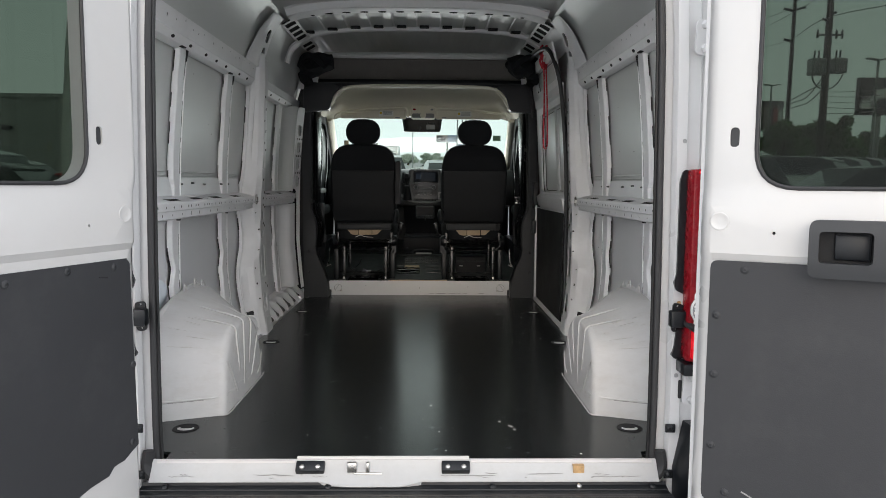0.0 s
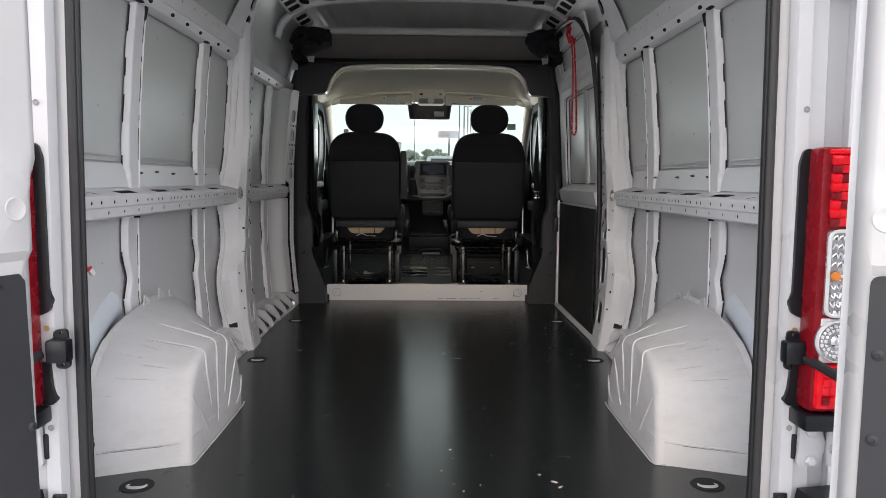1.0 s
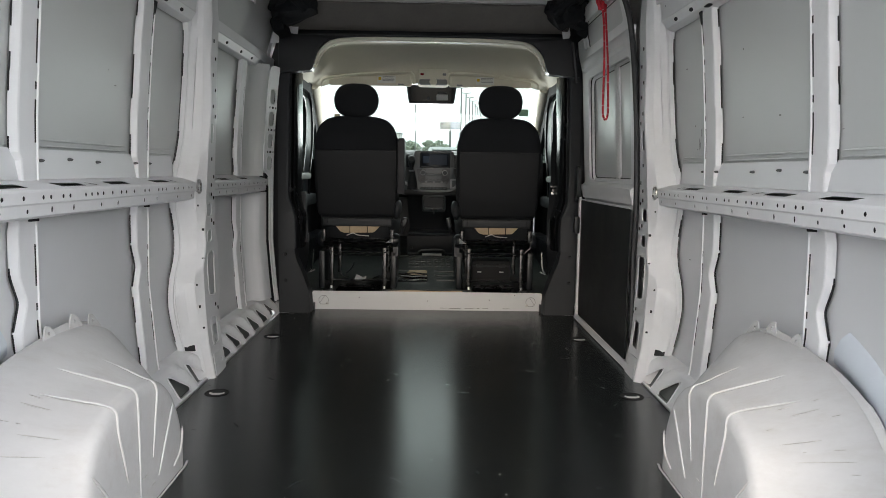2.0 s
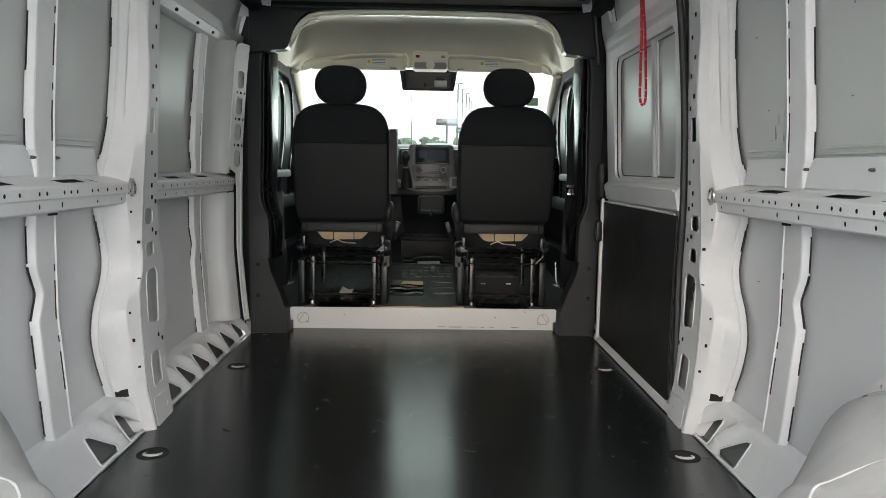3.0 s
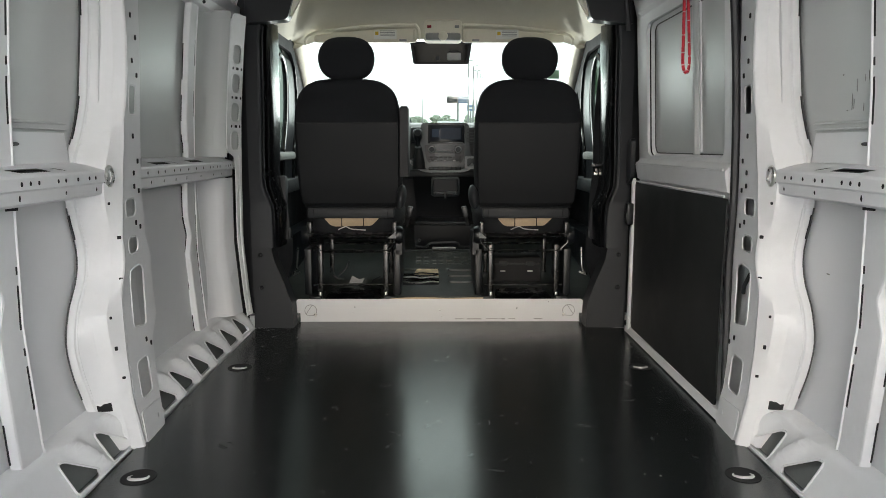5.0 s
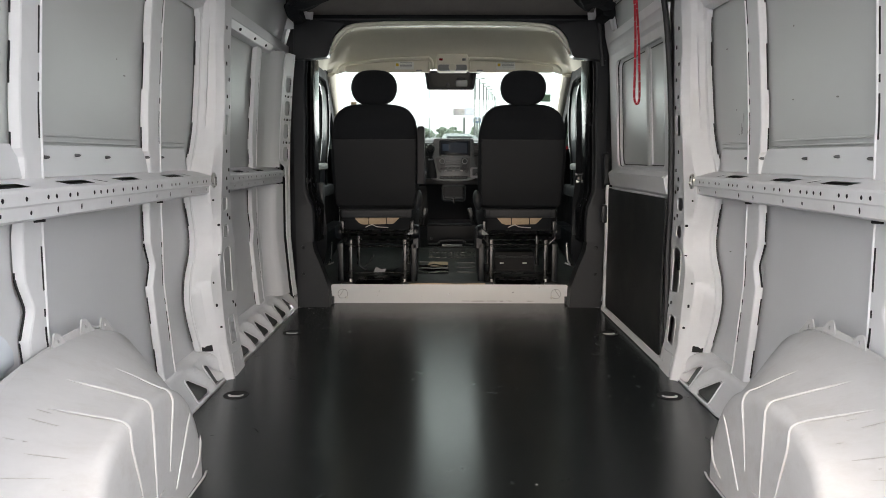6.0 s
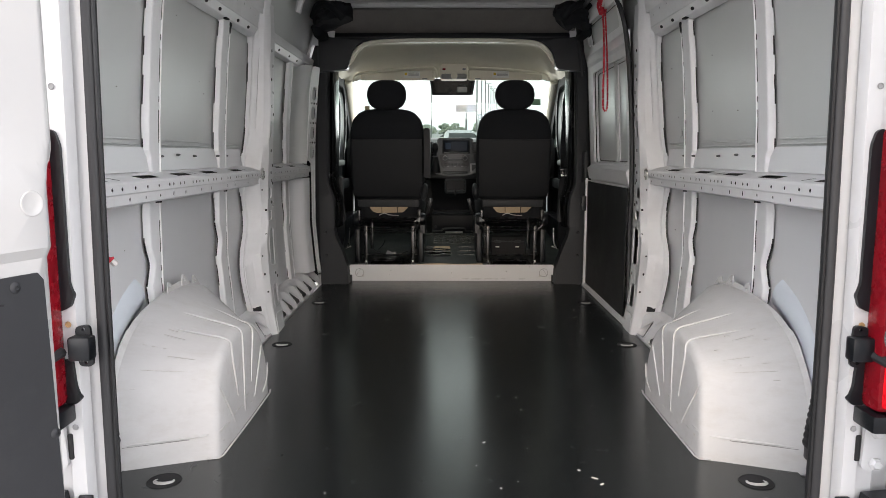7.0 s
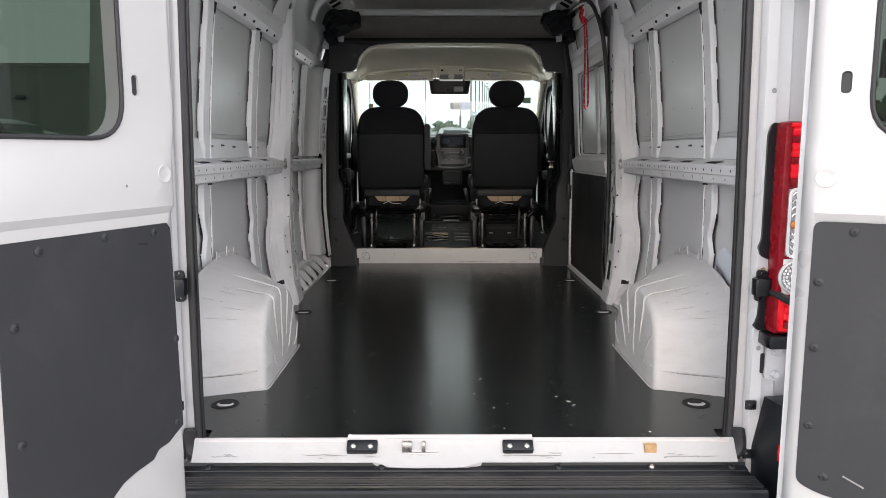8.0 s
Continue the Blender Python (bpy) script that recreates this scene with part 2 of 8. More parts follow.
def floor_material():
    """Black coated plywood: fine lengthwise ribs, scuffs and a satin sheen."""
    m = mat("black_textured_floor_board", (0.0045, 0.0054, 0.0060), 0.27, var=0.25, scale=3, dirt=(0.03, 0.033, 0.035), damount=0.10, dscale=4.5, spec=1.0, rvar=0.05)
    nt = m.node_tree
    b = nt.nodes["Principled BSDF"]
    tc = nt.nodes.new("ShaderNodeTexCoord")
    w = nt.nodes.new("ShaderNodeTexWave")
    w.wave_type, w.bands_direction, w.wave_profile = "BANDS", "X", "SIN"
    w.inputs["Scale"].default_value = 25.0
    w.inputs["Distortion"].default_value = 0.4
    n = nt.nodes.new("ShaderNodeTexNoise")
    n.inputs["Scale"].default_value = 320.0
    a = nt.nodes.new("ShaderNodeMath")
    a.operation = "ADD"
    bp = nt.nodes.new("ShaderNodeBump")
    bp.inputs["Strength"].default_value, bp.inputs["Distance"].default_value = 0.05, 0.001
    b.inputs["IOR"].default_value = 1.5
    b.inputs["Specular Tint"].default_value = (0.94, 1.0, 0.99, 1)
    b.inputs["Anisotropic"].default_value = 0.70
    tg = nt.nodes.new("ShaderNodeTangent")
    tg.direction_type, tg.axis = "RADIAL", "X"
    nt.links.new(tg.outputs[0], b.inputs["Tangent"])
    nt.links.new(tc.outputs["Object"], w.inputs[0])
    nt.links.new(tc.outputs["Object"], n.inputs["Vector"])
    soft_ribs = nt.nodes.new("ShaderNodeMath")
    soft_ribs.operation = "MULTIPLY"
    soft_ribs.inputs[1].default_value = 0.15
    nt.links.new(w.outputs[1], soft_ribs.inputs[0])
    nt.links.new(soft_ribs.outputs[0], a.inputs[0])
    nt.links.new(n.outputs[0], a.inputs[1])
    nt.links.new(a.outputs[0], bp.inputs["Height"])
    nt.links.new(bp.outputs[0], b.inputs["Normal"])
    rub = nt.nodes.new("ShaderNodeTexNoise")
    rub.inputs["Scale"].default_value, rub.inputs["Detail"].default_value, rub.inputs["Roughness"].default_value, rub.inputs["Distortion"].default_value = 16.0, 8.0, 0.7, 0.6
    nt.links.new(tc.outputs["Object"], rub.inputs["Vector"])
    rr = nt.nodes.new("ShaderNodeMapRange")
    for i, v in enumerate((0.30, 0.75, 0.235, 0.285)):
        rr.inputs[i + 1].default_value = v
    nt.links.new(rub.outputs[0], rr.inputs[0])
    nt.links.new(rr.outputs[0], b.inputs["Roughness"])
    return m


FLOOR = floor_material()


# ---- mesh helpers ----
def thing(name, label, category, at=(0, 0, 0), group="", kind=""):
    """An Empty at a thing's base, which parents its parts."""
    e = new(name)
    e.empty_display_size = 0.05
    e.location = at
    return tagged(e, label, category, group, kind)


def part(name, bm, material, parent=None, label="", flat=False, local=False, angle=38):
    """Links a bmesh as one mesh object under a thing or a part. Its vertices are in the world's metres unless local."""
    bmesh.ops.remove_doubles(bm, verts=bm.verts, dist=1e-5)
    bmesh.ops.recalc_face_normals(bm, faces=bm.faces)
    me = bpy.data.meshes.new(name)
    bm.to_mesh(me)
    bm.free()
    me.materials.append(material)
    if not flat:
        me.polygons.foreach_set("use_smooth", [True] * len(me.polygons))
        me.set_sharp_from_angle(angle=radians(angle))
    ob = new(name, me)
    if parent:
        ob.parent = parent
        if not local and parent.type == "EMPTY":
            ob.matrix_parent_inverse = Matrix.Translation(-parent.location)
    if label:
        ob["label"] = label
    return ob


def shared(name, me, at, parent, label=""):
    """One more object on a mesh, at a pose in the world's metres."""
    ob = new(name, me)
    ob.parent = parent
    if parent.type == "EMPTY":
        ob.matrix_parent_inverse = Matrix.Translation(-parent.location)
    ob.matrix_basis = at
    if label:
        ob["label"] = label
    return ob


def setting(ob, label, category):
    return tagged(ob, label, category, "", "structure")


def join(bm, other):
    me = bpy.data.meshes.new("tmp")
    other.to_mesh(me)
    other.free()
    bm.from_mesh(me)
    bpy.data.meshes.remove(me)
    return bm


def box(bm, x0, x1, y0, y1, z0, z1, bev=0.0, seg=2, turn=None):
    b = bmesh.new()
    bmesh.ops.create_cube(b, size=1)
    for v in b.verts:
        v.co = Vector(((x0 + x1) / 2 + v.co.x * (x1 - x0), (y0 + y1) / 2 + v.co.y * (y1 - y0), (z0 + z1) / 2 + v.co.z * (z1 - z0)))
    if bev:
        bmesh.ops.bevel(b, geom=b.edges[:], offset=bev, segments=seg, affect="EDGES", profile=0.5)
    if turn is not None:
        bmesh.ops.transform(b, matrix=turn, verts=b.verts)
    return join(bm, b)


def boxm(*a, **k):
    return box(bmesh.new(), *a, **k)


def about(p, rx=0, ry=0, rz=0):
    """A turn about a point."""
    return Matrix.Translation(p) @ pose(0, 0, 0, rx, ry, rz) @ Matrix.Translation(-Vector(p))


def bridge(bm, a, b, closed=True):
    n = len(a)
    for i in range(n if closed else n - 1):
        j = (i + 1) % n
        bm.faces.new((a[i], a[j], b[j], b[i]))


def loft(bm, rings, closed=True, cap=True):
    """Skins rings of points, with end caps."""
    rows = [[bm.verts.new(p) for p in r] for r in rings]
    for a, b in zip(rows, rows[1:]):
        bridge(bm, a, b, closed)
    if cap and closed:
        bm.faces.new(rows[0])
        bm.faces.new(rows[-1][::-1])
    return bm


def tube(bm, pts, r, n=8, closed=False, squash=1.0):
    """A round bar along a line of points."""
    pts = [Vector(p) for p in pts]
    rings, up = [], None
    for i, p in enumerate(pts):
        a = pts[i - 1] if (i or closed) else p
        b = pts[(i + 1) % len(pts)] if (i + 1 < len(pts) or closed) else p
        d = (b - a).normalized()
        if up is None:
            up = d.orthogonal().normalized()
        up = (up - d * up.dot(d)).normalized()
        side = d.cross(up)
        rad = r(i / max(1, len(pts) - 1)) if callable(r) else r
        rings.append([p + rad * (math.cos(t) * up + squash * math.sin(t) * side) for t in (2 * math.pi * k / n for k in range(n))])
    if closed:
        rings.append(rings[0])
    return loft(bm, rings, True, not closed)


def lathe(bm, prof, at=(0, 0, 0), m=None, n=20):
    """Turns a profile of (radius, height) round the z axis of the pose m at a place."""
    m = Matrix.Translation(at) @ (m or Matrix())
    rows = [[bm.verts.new(m @ Vector((r * math.cos(2 * math.pi * k / n), r * math.sin(2 * math.pi * k / n), h))) for k in range(n)] for r, h in prof]
    for a, b in zip(rows, rows[1:]):
        bridge(bm, a, b)
    if prof[0][0] > 1e-4:
        bm.faces.new(rows[0][::-1])
    if prof[-1][0] > 1e-4:
        bm.faces.new(rows[-1])
    return bm


def smooth_line(pts, n=6):
    """A Catmull-Rom line through points."""
    pts = [Vector(p) for p in pts]
    out = []
    for i in range(len(pts) - 1):
        a, b, c, d = pts[max(0, i - 1)], pts[i], pts[i + 1], pts[min(len(pts) - 1, i + 2)]
        for k in range(n):
            t = k / n
            out.append(0.5 * (2 * b + (c - a) * t + (2 * a - 5 * b + 4 * c - d) * t * t + (3 * b - a - 3 * c + d) * t ** 3))
    return out + [pts[-1]]


def round_poly(pts, r, n=4):
    """A polygon with rounded corners, in the plane; r one radius or one a corner."""
    out = []
    k = len(pts)
    for i in range(k):
        p, a, b = Vector(pts[i]), Vector(pts[i - 1]), Vector(pts[(i + 1) % k])
        da, db = (a - p), (b - p)
        rr = min(r[i] if isinstance(r, (list, tuple)) else r, da.length * 0.49, db.length * 0.49)
        if rr < 1e-5:
            out.append((p.x, p.y))
            continue
        s, e = p + da.normalized() * rr, p + db.normalized() * rr
        for j in range(n + 1):
            t = j / n
            q = s * (1 - t) ** 2 + p * 2 * t * (1 - t) + e * t * t
            out.append((q.x, q.y))
    return out


def rrect(x0, x1, y0, y1, r, n=4):
    return round_poly([(x0, y0), (x1, y0), (x1, y1), (x0, y1)], r, n)


def oval(cx, cy, rx, ry, n=10):
    return [(cx + rx * math.cos(2 * math.pi * k / n), cy + ry * math.sin(2 * math.pi * k / n)) for k in range(n)]


def plate(outline, holes=(), place=None, thick=0.0, cu=(), cv=()):
    """A sheet cut to an outline with holes, split along lines of u and v and then laid out in space by place(u, v, depth)."""
    b = bmesh.new()
    for loop in (outline, *holes):
        vs = [b.verts.new((u, v, 0)) for u, v in loop]
        for i in range(len(vs)):
            b.edges.new((vs[i], vs[(i + 1) % len(vs)]))
    bmesh.ops.triangle_fill(b, use_beauty=True, use_dissolve=False, edges=b.edges[:])
    for cuts, no in ((cu, (1, 0, 0)), (cv, (0, 1, 0))):
        for c in cuts:
            bmesh.ops.bisect_plane(b, geom=b.verts[:] + b.edges[:] + b.faces[:], plane_co=(c * no[0], c * no[1], 0), plane_no=no)
    if thick:
        got = bmesh.ops.extrude_face_region(b, geom=b.faces[:])
        for v in got["geom"]:
            if isinstance(v, bmesh.types.BMVert):
                v.co.z = -thick
    if place:
        for v in b.verts:
            v.co = place(*v.co)
    return b


def lerp_table(tab):
    xs, ys = [t[0] for t in tab], [t[1] for t in tab]
    return lambda z: float(np.interp(z, xs, ys))


def steps(a, b, n):
    return [a + (b - a) * i / n for i in range(n + 1)]


def screw_mesh(name, r, h, material):
    """A domed screw or plug head facing +z."""
    bm = lathe(bmesh.new(), [(r, 0), (r, h * 0.35), (r * 0.8, h * 0.8), (r * 0.38, h), (r * 0.34, h * 0.55), (0.0001, h * 0.5)], n=12)
    bmesh.ops.recalc_face_normals(bm, faces=bm.faces)
    me = bpy.data.meshes.new(name)
    bm.to_mesh(me)
    bm.free()
    me.materials.append(material)
    me.polygons.foreach_set("use_smooth", [True] * len(me.polygons))
    me.set_sharp_from_angle(angle=radians(40))
    return me


SCREW_BLACK = screw_mesh("screw", 0.011, 0.006, BLACKTRIM)
SCREW_PANEL = screw_mesh("screw", 0.011, 0.005, PANEL)
SCREW_GREY = screw_mesh("bolt", 0.009, 0.007, ZINC)


# ---- van shell ----
SIDE_X = lerp_table([(-0.2, 0.97), (0.0, 1.0), (0.15, 1.022), (0.45, 1.045), (0.8, 1.04), (1.0, 1.033), (1.15, 1.022), (1.3, 1.010), (1.45, 0.993), (1.6, 0.965), (1.75, 0.915), (1.83, 0.865), (1.9, 0.79)])
LOWSKIN = mat("white_sprayed_lower_panel", (0.685, 0.69, 0.70), 0.36, var=0.025, scale=0.8, bump=0.06, bscale=3.5, rvar=0.04)
SKIN_Z = [-0.12, 0.0, 0.08, 0.15, 0.25, 0.35, 0.45, 0.6, 0.8, 0.9, 1.0, 1.15, 1.3, 1.45, 1.55, 1.65, 1.75, 1.83, 1.9]


def on_side(side, d, y, z):
    """A place d metres inside the outer skin of one side."""
    return Vector((side * (SIDE_X(z) - d), y, z))


def floor_board():
    ring_y = [0.2, 1.612, 2.565]
    half = [(0.775, -0.137), (0.785, -0.03), (0.955, 0.0), (0.965, 1.25), (0.905, 1.40), (0.90, 1.9), (0.90, 3.1), (0.90, 3.19), (0.74, 3.2), (0.73, 3.318)]
    outline = [(x, y) for x, y in half] + [(-x, y) for x, y in half[::-1]]
    holes = [oval(s * (0.814 if i < 2 else 0.806), y, 0.043, 0.043, 20) for i, y in enumerate(ring_y) for s in (-1, 1)]
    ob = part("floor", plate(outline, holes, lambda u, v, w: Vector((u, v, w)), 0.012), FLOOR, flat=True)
    setting(ob, "black textured cargo floor board with scuffs and specks", "floor")
    for i, y in enumerate(ring_y):
        for s in (-1, 1):
            tie_ring(s * (0.814 if i < 2 else 0.806), y, s)
    base = part("subfloor", boxm(-1.0, 1.0, -0.1, 3.33, -0.07, -0.05), INNER)
    setting(base, "plain painted metal under the cargo floor", "floor")
    for s in (-1, 1):
        for y, zg in ((0.65, -0.54), (4.45, -0.41)):
            w = part("road_wheel", lathe(bmesh.new(), [(0.20, -0.10), (0.31, -0.11), (0.335, -0.08), (0.335, 0.08), (0.31, 0.11), (0.20, 0.10)], (s * 0.87, y, zg + 0.335), pose(0, 0, 0, 0, 90, 0), 28), TYRE, base)
            part("rim", lathe(bmesh.new(), [(0.20, -0.09), (0.19, 0.04), (0.07, 0.07), (0.0001, 0.07)], (s * 0.87, y, zg + 0.335), pose(0, 0, 0, 0, 90 * s, 0), 20), POLEMETAL, w)


def tie_ring(x, y, s):
    t = thing("tie_down_ring", "zinc tie-down ring folded into a round black floor cup", "tie-down ring", (x, y, -0.03), "tie-down rings in the floor")
    cup = [(0.0001, -0.016), (0.036, -0.016), (0.041, -0.008), (0.0425, 0.001), (0.045, 0.0025), (0.047, 0.0006)]
    part("cup", lathe(bmesh.new(), cup, (x, y, 0), n=24), BLACK_AND_SHADE, t, "round black recessed cup")
    loop = [(x + 0.026 * math.cos(a), y + 0.020 * math.sin(a), -0.002 - 0.004 * math.sin(a)) for a in steps(0, 2 * math.pi, 16)[:-1]]
    part("ring", tube(bmesh.new(), loop, 0.0050, 8, True), ZINCPALE, t, "bright zinc ring")
    part("anchor", box(bmesh.new(), x - 0.016, x + 0.016, y - 0.012, y + 0.016, -0.016, -0.006, 0.004, turn=about((x, y, 0), -12, 0, 0)), ZINCPALE, t)


def side_skin(side, y0, y1):
    """The outer sheet of one side with a shallow pressed wave below the rail."""
    bm = bmesh.new()
    ys = steps(y0, y1, max(2, int((y1 - y0) / 0.1)))
    rows = []
    for off in (0.0, -0.035):
        grid = []
        for z in SKIN_Z:
            row = []
            for y in ys:
                wave = 0.0
                if off == 0.0 and 0.1 < z < 0.7:
                    wave = 0.012 * math.sin((z - 0.1) / 0.6 * math.pi) * math.sin(2.4 * y + 3.2 * z)
                row.append(bm.verts.new(on_side(side, off + wave, y, z)))
            grid.append(row)
        rows.append(grid)
    for g in rows:
        for a, b in zip(g, g[1:]):
            bridge(bm, a, b, False)
    a, b = rows
    edge = lambda g: g[0] + [r[-1] for r in g[1:-1]] + g[-1][::-1] + [r[0] for r in g[-2:0:-1]]
    bridge(bm, edge(a), edge(b))
    return bm


def lower_paint(ob):
    """The panels below the shelf rail carry a whiter coat."""
    ob.data.materials.append(LOWSKIN)
    for f in ob.data.polygons:
        f.material_index = 1 if f.center.z < 0.8 else 0


def rib(parent, side, y0, y1, z0, z1, depth, wave, slots=(), strip=0.020, kink=None):
    """A flat hat-section upright with a kinked rear edge: a broad face, a row of slots and a thin raised flange."""
    edge = lambda v: y0 + wave(v)
    ys = y1 - strip
    rows = []
    for z in steps(z0, z1, 60):
        e = edge(z)
        rows.append((z, [(e, 0.008), (e + 0.002, depth * 0.6), (e + 0.006, depth * 0.93), (e + 0.011, depth), (ys, depth), (ys + 0.002, depth - 0.003), (y1 - 0.007, depth - 0.003), (y1 - 0.005, depth + 0.001), (y1 - 0.002, depth + 0.001), (y1, depth - 0.002), (y1 + 0.001, 0.006)]))
    bm = bmesh.new()
    grids = [[[bm.verts.new(on_side(side, d - back, u, z)) for u, d in keys] for z, keys in rows] for back in (0.0, 0.0015)]
    for g in grids:
        for p, q in zip(g, g[1:]):
            bridge(bm, p, q, False)
    rim = lambda g: g[0] + [r[-1] for r in g[1:-1]] + g[-1][::-1] + [r[0] for r in g[-2:0:-1]]
    bridge(bm, rim(grids[0]), rim(grids[1]))
    ob = part("rib", bm, INNER, parent, angle=22)
    rnd = random.Random(int(y0 * 1000 + z0 * 77))
    z = z0 + 0.02
    # near-black lines paint the shadow gap along the rear edge
    while z < z1 - 0.05:
        e = min(z + rnd.uniform(0.06, 0.16), z1 - 0.02)
        part("seam", tube(bmesh.new(), [on_side(side, 0.009, edge(q) - 0.001, q) for q in steps(z, e, 8)], 0.0021, 6), BLACK_AND_SHADE, ob)
        z = e + rnd.uniform(0.05, 0.16)
    if kink:
        part("seam", tube(bmesh.new(), [on_side(side, 0.010, edge(q) - 0.002, q) for q in steps(*kink, 14)], 0.0030, 6), BLACK_AND_SHADE, ob)
    # slots are black plates on the strip, painted as shaded openings
    for a, b in slots:
        part("slot", plate(rrect(ys + 0.003, ys + 0.0115, a, b, 0.0035, 3), (), lambda u, v, w: on_side(side, depth - 0.0022 + w, u, v), 0.001, (), steps(a, b, 3)[1:-1]), BLACK_AND_SHADE, ob)
    return ob


UPPER_WAVE = lerp_table([(0.8, 0.016), (0.885, 0.014), (0.905, 0.0), (1.10, 0.0), (1.11, 0.003), (1.5, 0.006)])
LOWER_WAVE = lerp_table([(0.0, 0.004), (0.45, 0.004), (0.465, 0.010), (0.515, 0.030), (0.53, 0.030), (0.585, 0.004), (0.60, 0.0), (0.70, 0.0), (0.74, 0.010)])


def rail(parent, side, y0, y1):
    """The pressed shelf rail half-way up: sloping top with slots, two stepped faces with punched holes."""
    rnd = random.Random(5)
    s_of = [(0.0, 0.005, 0.838), (0.05, 0.05, 0.830), (0.11, 0.101, 0.814), (0.158, 0.104, 0.808), (0.19, 0.104, 0.782), (0.198, 0.098, 0.777), (0.225, 0.096, 0.750), (0.233, 0.090, 0.747), (0.262, 0.062, 0.740), (0.3, 0.01, 0.735)]
    dd, zz = lerp_table([(a, b) for a, b, _ in s_of]), lerp_table([(a, c) for a, _, c in s_of])
    holes = []
    y = y0 + 0.16
    k = 0
    while y + 0.24 < y1:
        holes.append([(y, 0.062), (y + 0.13, 0.062), (y + 0.15, 0.092), (y + 0.02, 0.092)])
        if k % 2 == 0:
            holes.append([(y + 0.18, 0.064), (y + 0.192, 0.064), (y + 0.222, 0.092), (y + 0.21, 0.092)])
        y += 0.29 if k % 3 else 0.35
        k += 1
    y = y0 + 0.06
    while y < y1 - 0.03:
        holes.append(oval(y, 0.174, 0.0060, 0.0075, 8))
        y += rnd.choice((0.035, 0.06, 0.085))
    y = y0 + 0.1
    while y < y1 - 0.03:
        holes.append(oval(y, 0.212, 0.005, 0.005 + 0.004 * rnd.random(), 8))
        y += rnd.choice((0.11, 0.16, 0.2))
    b = plate([(y0, 0), (y1, 0), (y1, 0.3), (y0, 0.3)], holes, lambda u, v, w: Vector((side * (1.04 - dd(v) - w), u, zz(v))), 0.0012, (), [a for a, _, _ in s_of[1:-1]])
    ob = part("shelf_rail", b, INNER, parent, angle=25)
    # black sheet just behind the face paints the shade inside its holes
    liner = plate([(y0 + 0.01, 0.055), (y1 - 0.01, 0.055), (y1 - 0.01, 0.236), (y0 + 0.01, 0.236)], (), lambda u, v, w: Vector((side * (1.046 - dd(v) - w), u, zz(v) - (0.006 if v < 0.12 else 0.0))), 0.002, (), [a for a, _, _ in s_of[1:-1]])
    part("rail_cavity", liner, BLACK_AND_SHADE, ob)
    return ob


def upper_rail(parent, side, y0, y1, z0=1.445, z1=1.575):
    """The pressed rail under the roof, with lens-shaped holes in its lower flange and small punched ones above."""
    rnd = random.Random(9)
    holes, y = [], y0 + 0.12
    while y < y1 - 0.08:
        holes.append(oval(y, 0.024, 0.020, 0.0065, 10))
        y += rnd.choice((0.16, 0.21, 0.25))
    y = y0 + 0.06
    while y < y1 - 0.04:
        holes.append(oval(y, 0.085 + 0.02 * rnd.random(), 0.0045, 0.006, 8))
        y += rnd.choice((0.07, 0.1, 0.14))
    h = z1 - z0
    prof = lerp_table([(0, 0.010), (0.006, 0.032), (0.012, 0.040), (0.040, 0.054), (0.046, 0.051), (h - 0.012, 0.050), (h, 0.006)])
    lay = lambda extra: (lambda u, v, w: on_side(side, prof(v) + extra + w, u, z0 + v))
    cuts = [0.006, 0.012, 0.040, 0.046, h - 0.012]
    ob = part("upper_rail", plate([(y0, 0), (y1, 0), (y1, h), (y0, h)], holes, lay(0.0), 0.0015, (), cuts), INNER, parent, angle=20)
    # black sheet behind the holes, shade put in as colour
    part("rail_cavity", plate([(y0 + 0.01, 0.012), (y1 - 0.01, 0.012), (y1 - 0.01, h - 0.02), (y0 + 0.01, h - 0.02)], (), lay(-0.006), 0.001, (), cuts[2:4]), BLACK_AND_SHADE, ob)
    return ob


PILLAR_EDGE_TABLE = ([(-0.05, 1.77), (0.05, 1.765), (0.13, 1.757), (0.25, 1.712), (0.34, 1.70), (0.42, 1.735), (0.49, 1.795), (0.56, 1.815), (0.62, 1.80), (0.68, 1.775), (0.75, 1.762), (0.84, 1.770), (0.90, 1.815), (1.0, 1.858), (1.2, 1.87), (1.40, 1.855), (1.44, 1.84), (1.47, 1.80)])
PILLAR_EDGE = lambda z: sum(float(np.interp(z + 0.01 * k, [a for a, _ in PILLAR_EDGE_TABLE], [b for _, b in PILLAR_EDGE_TABLE])) for k in range(-3, 4)) / 7


def softened(tab, reach=0.045):
    """A table's line with its corners rounded off."""
    base = lerp_table(tab)
    return lambda z: sum(base(z + reach * k / 3) for k in range(-3, 4)) / 7


COLUMN_REAR = softened([(0.0, 1.775), (0.21, 1.775), (0.37, 1.75), (0.51, 1.778), (0.8, 1.79), (0.9, 1.848), (1.13, 1.866), (1.47, 1.88)])
COLUMN_FRONT = softened([(0.0, 1.80), (0.17, 1.80), (0.3, 1.80), (0.5, 1.825), (0.59, 1.842), (0.77, 1.863), (0.9, 1.882), (1.14, 1.90), (1.47, 1.912)])
COLUMN_SCALE = lerp_table([(0.0, 1.0), (1.1, 1.0), (1.47, 0.80), (1.66, 0.50)])


def column_lines(z):
    """Web edge, rear crease and front crease of the pillar at a height."""
    e = PILLAR_EDGE(z)
    r = max(COLUMN_REAR(z), e + 0.026)
    return e, r, max(COLUMN_FRONT(z), r + 0.020)


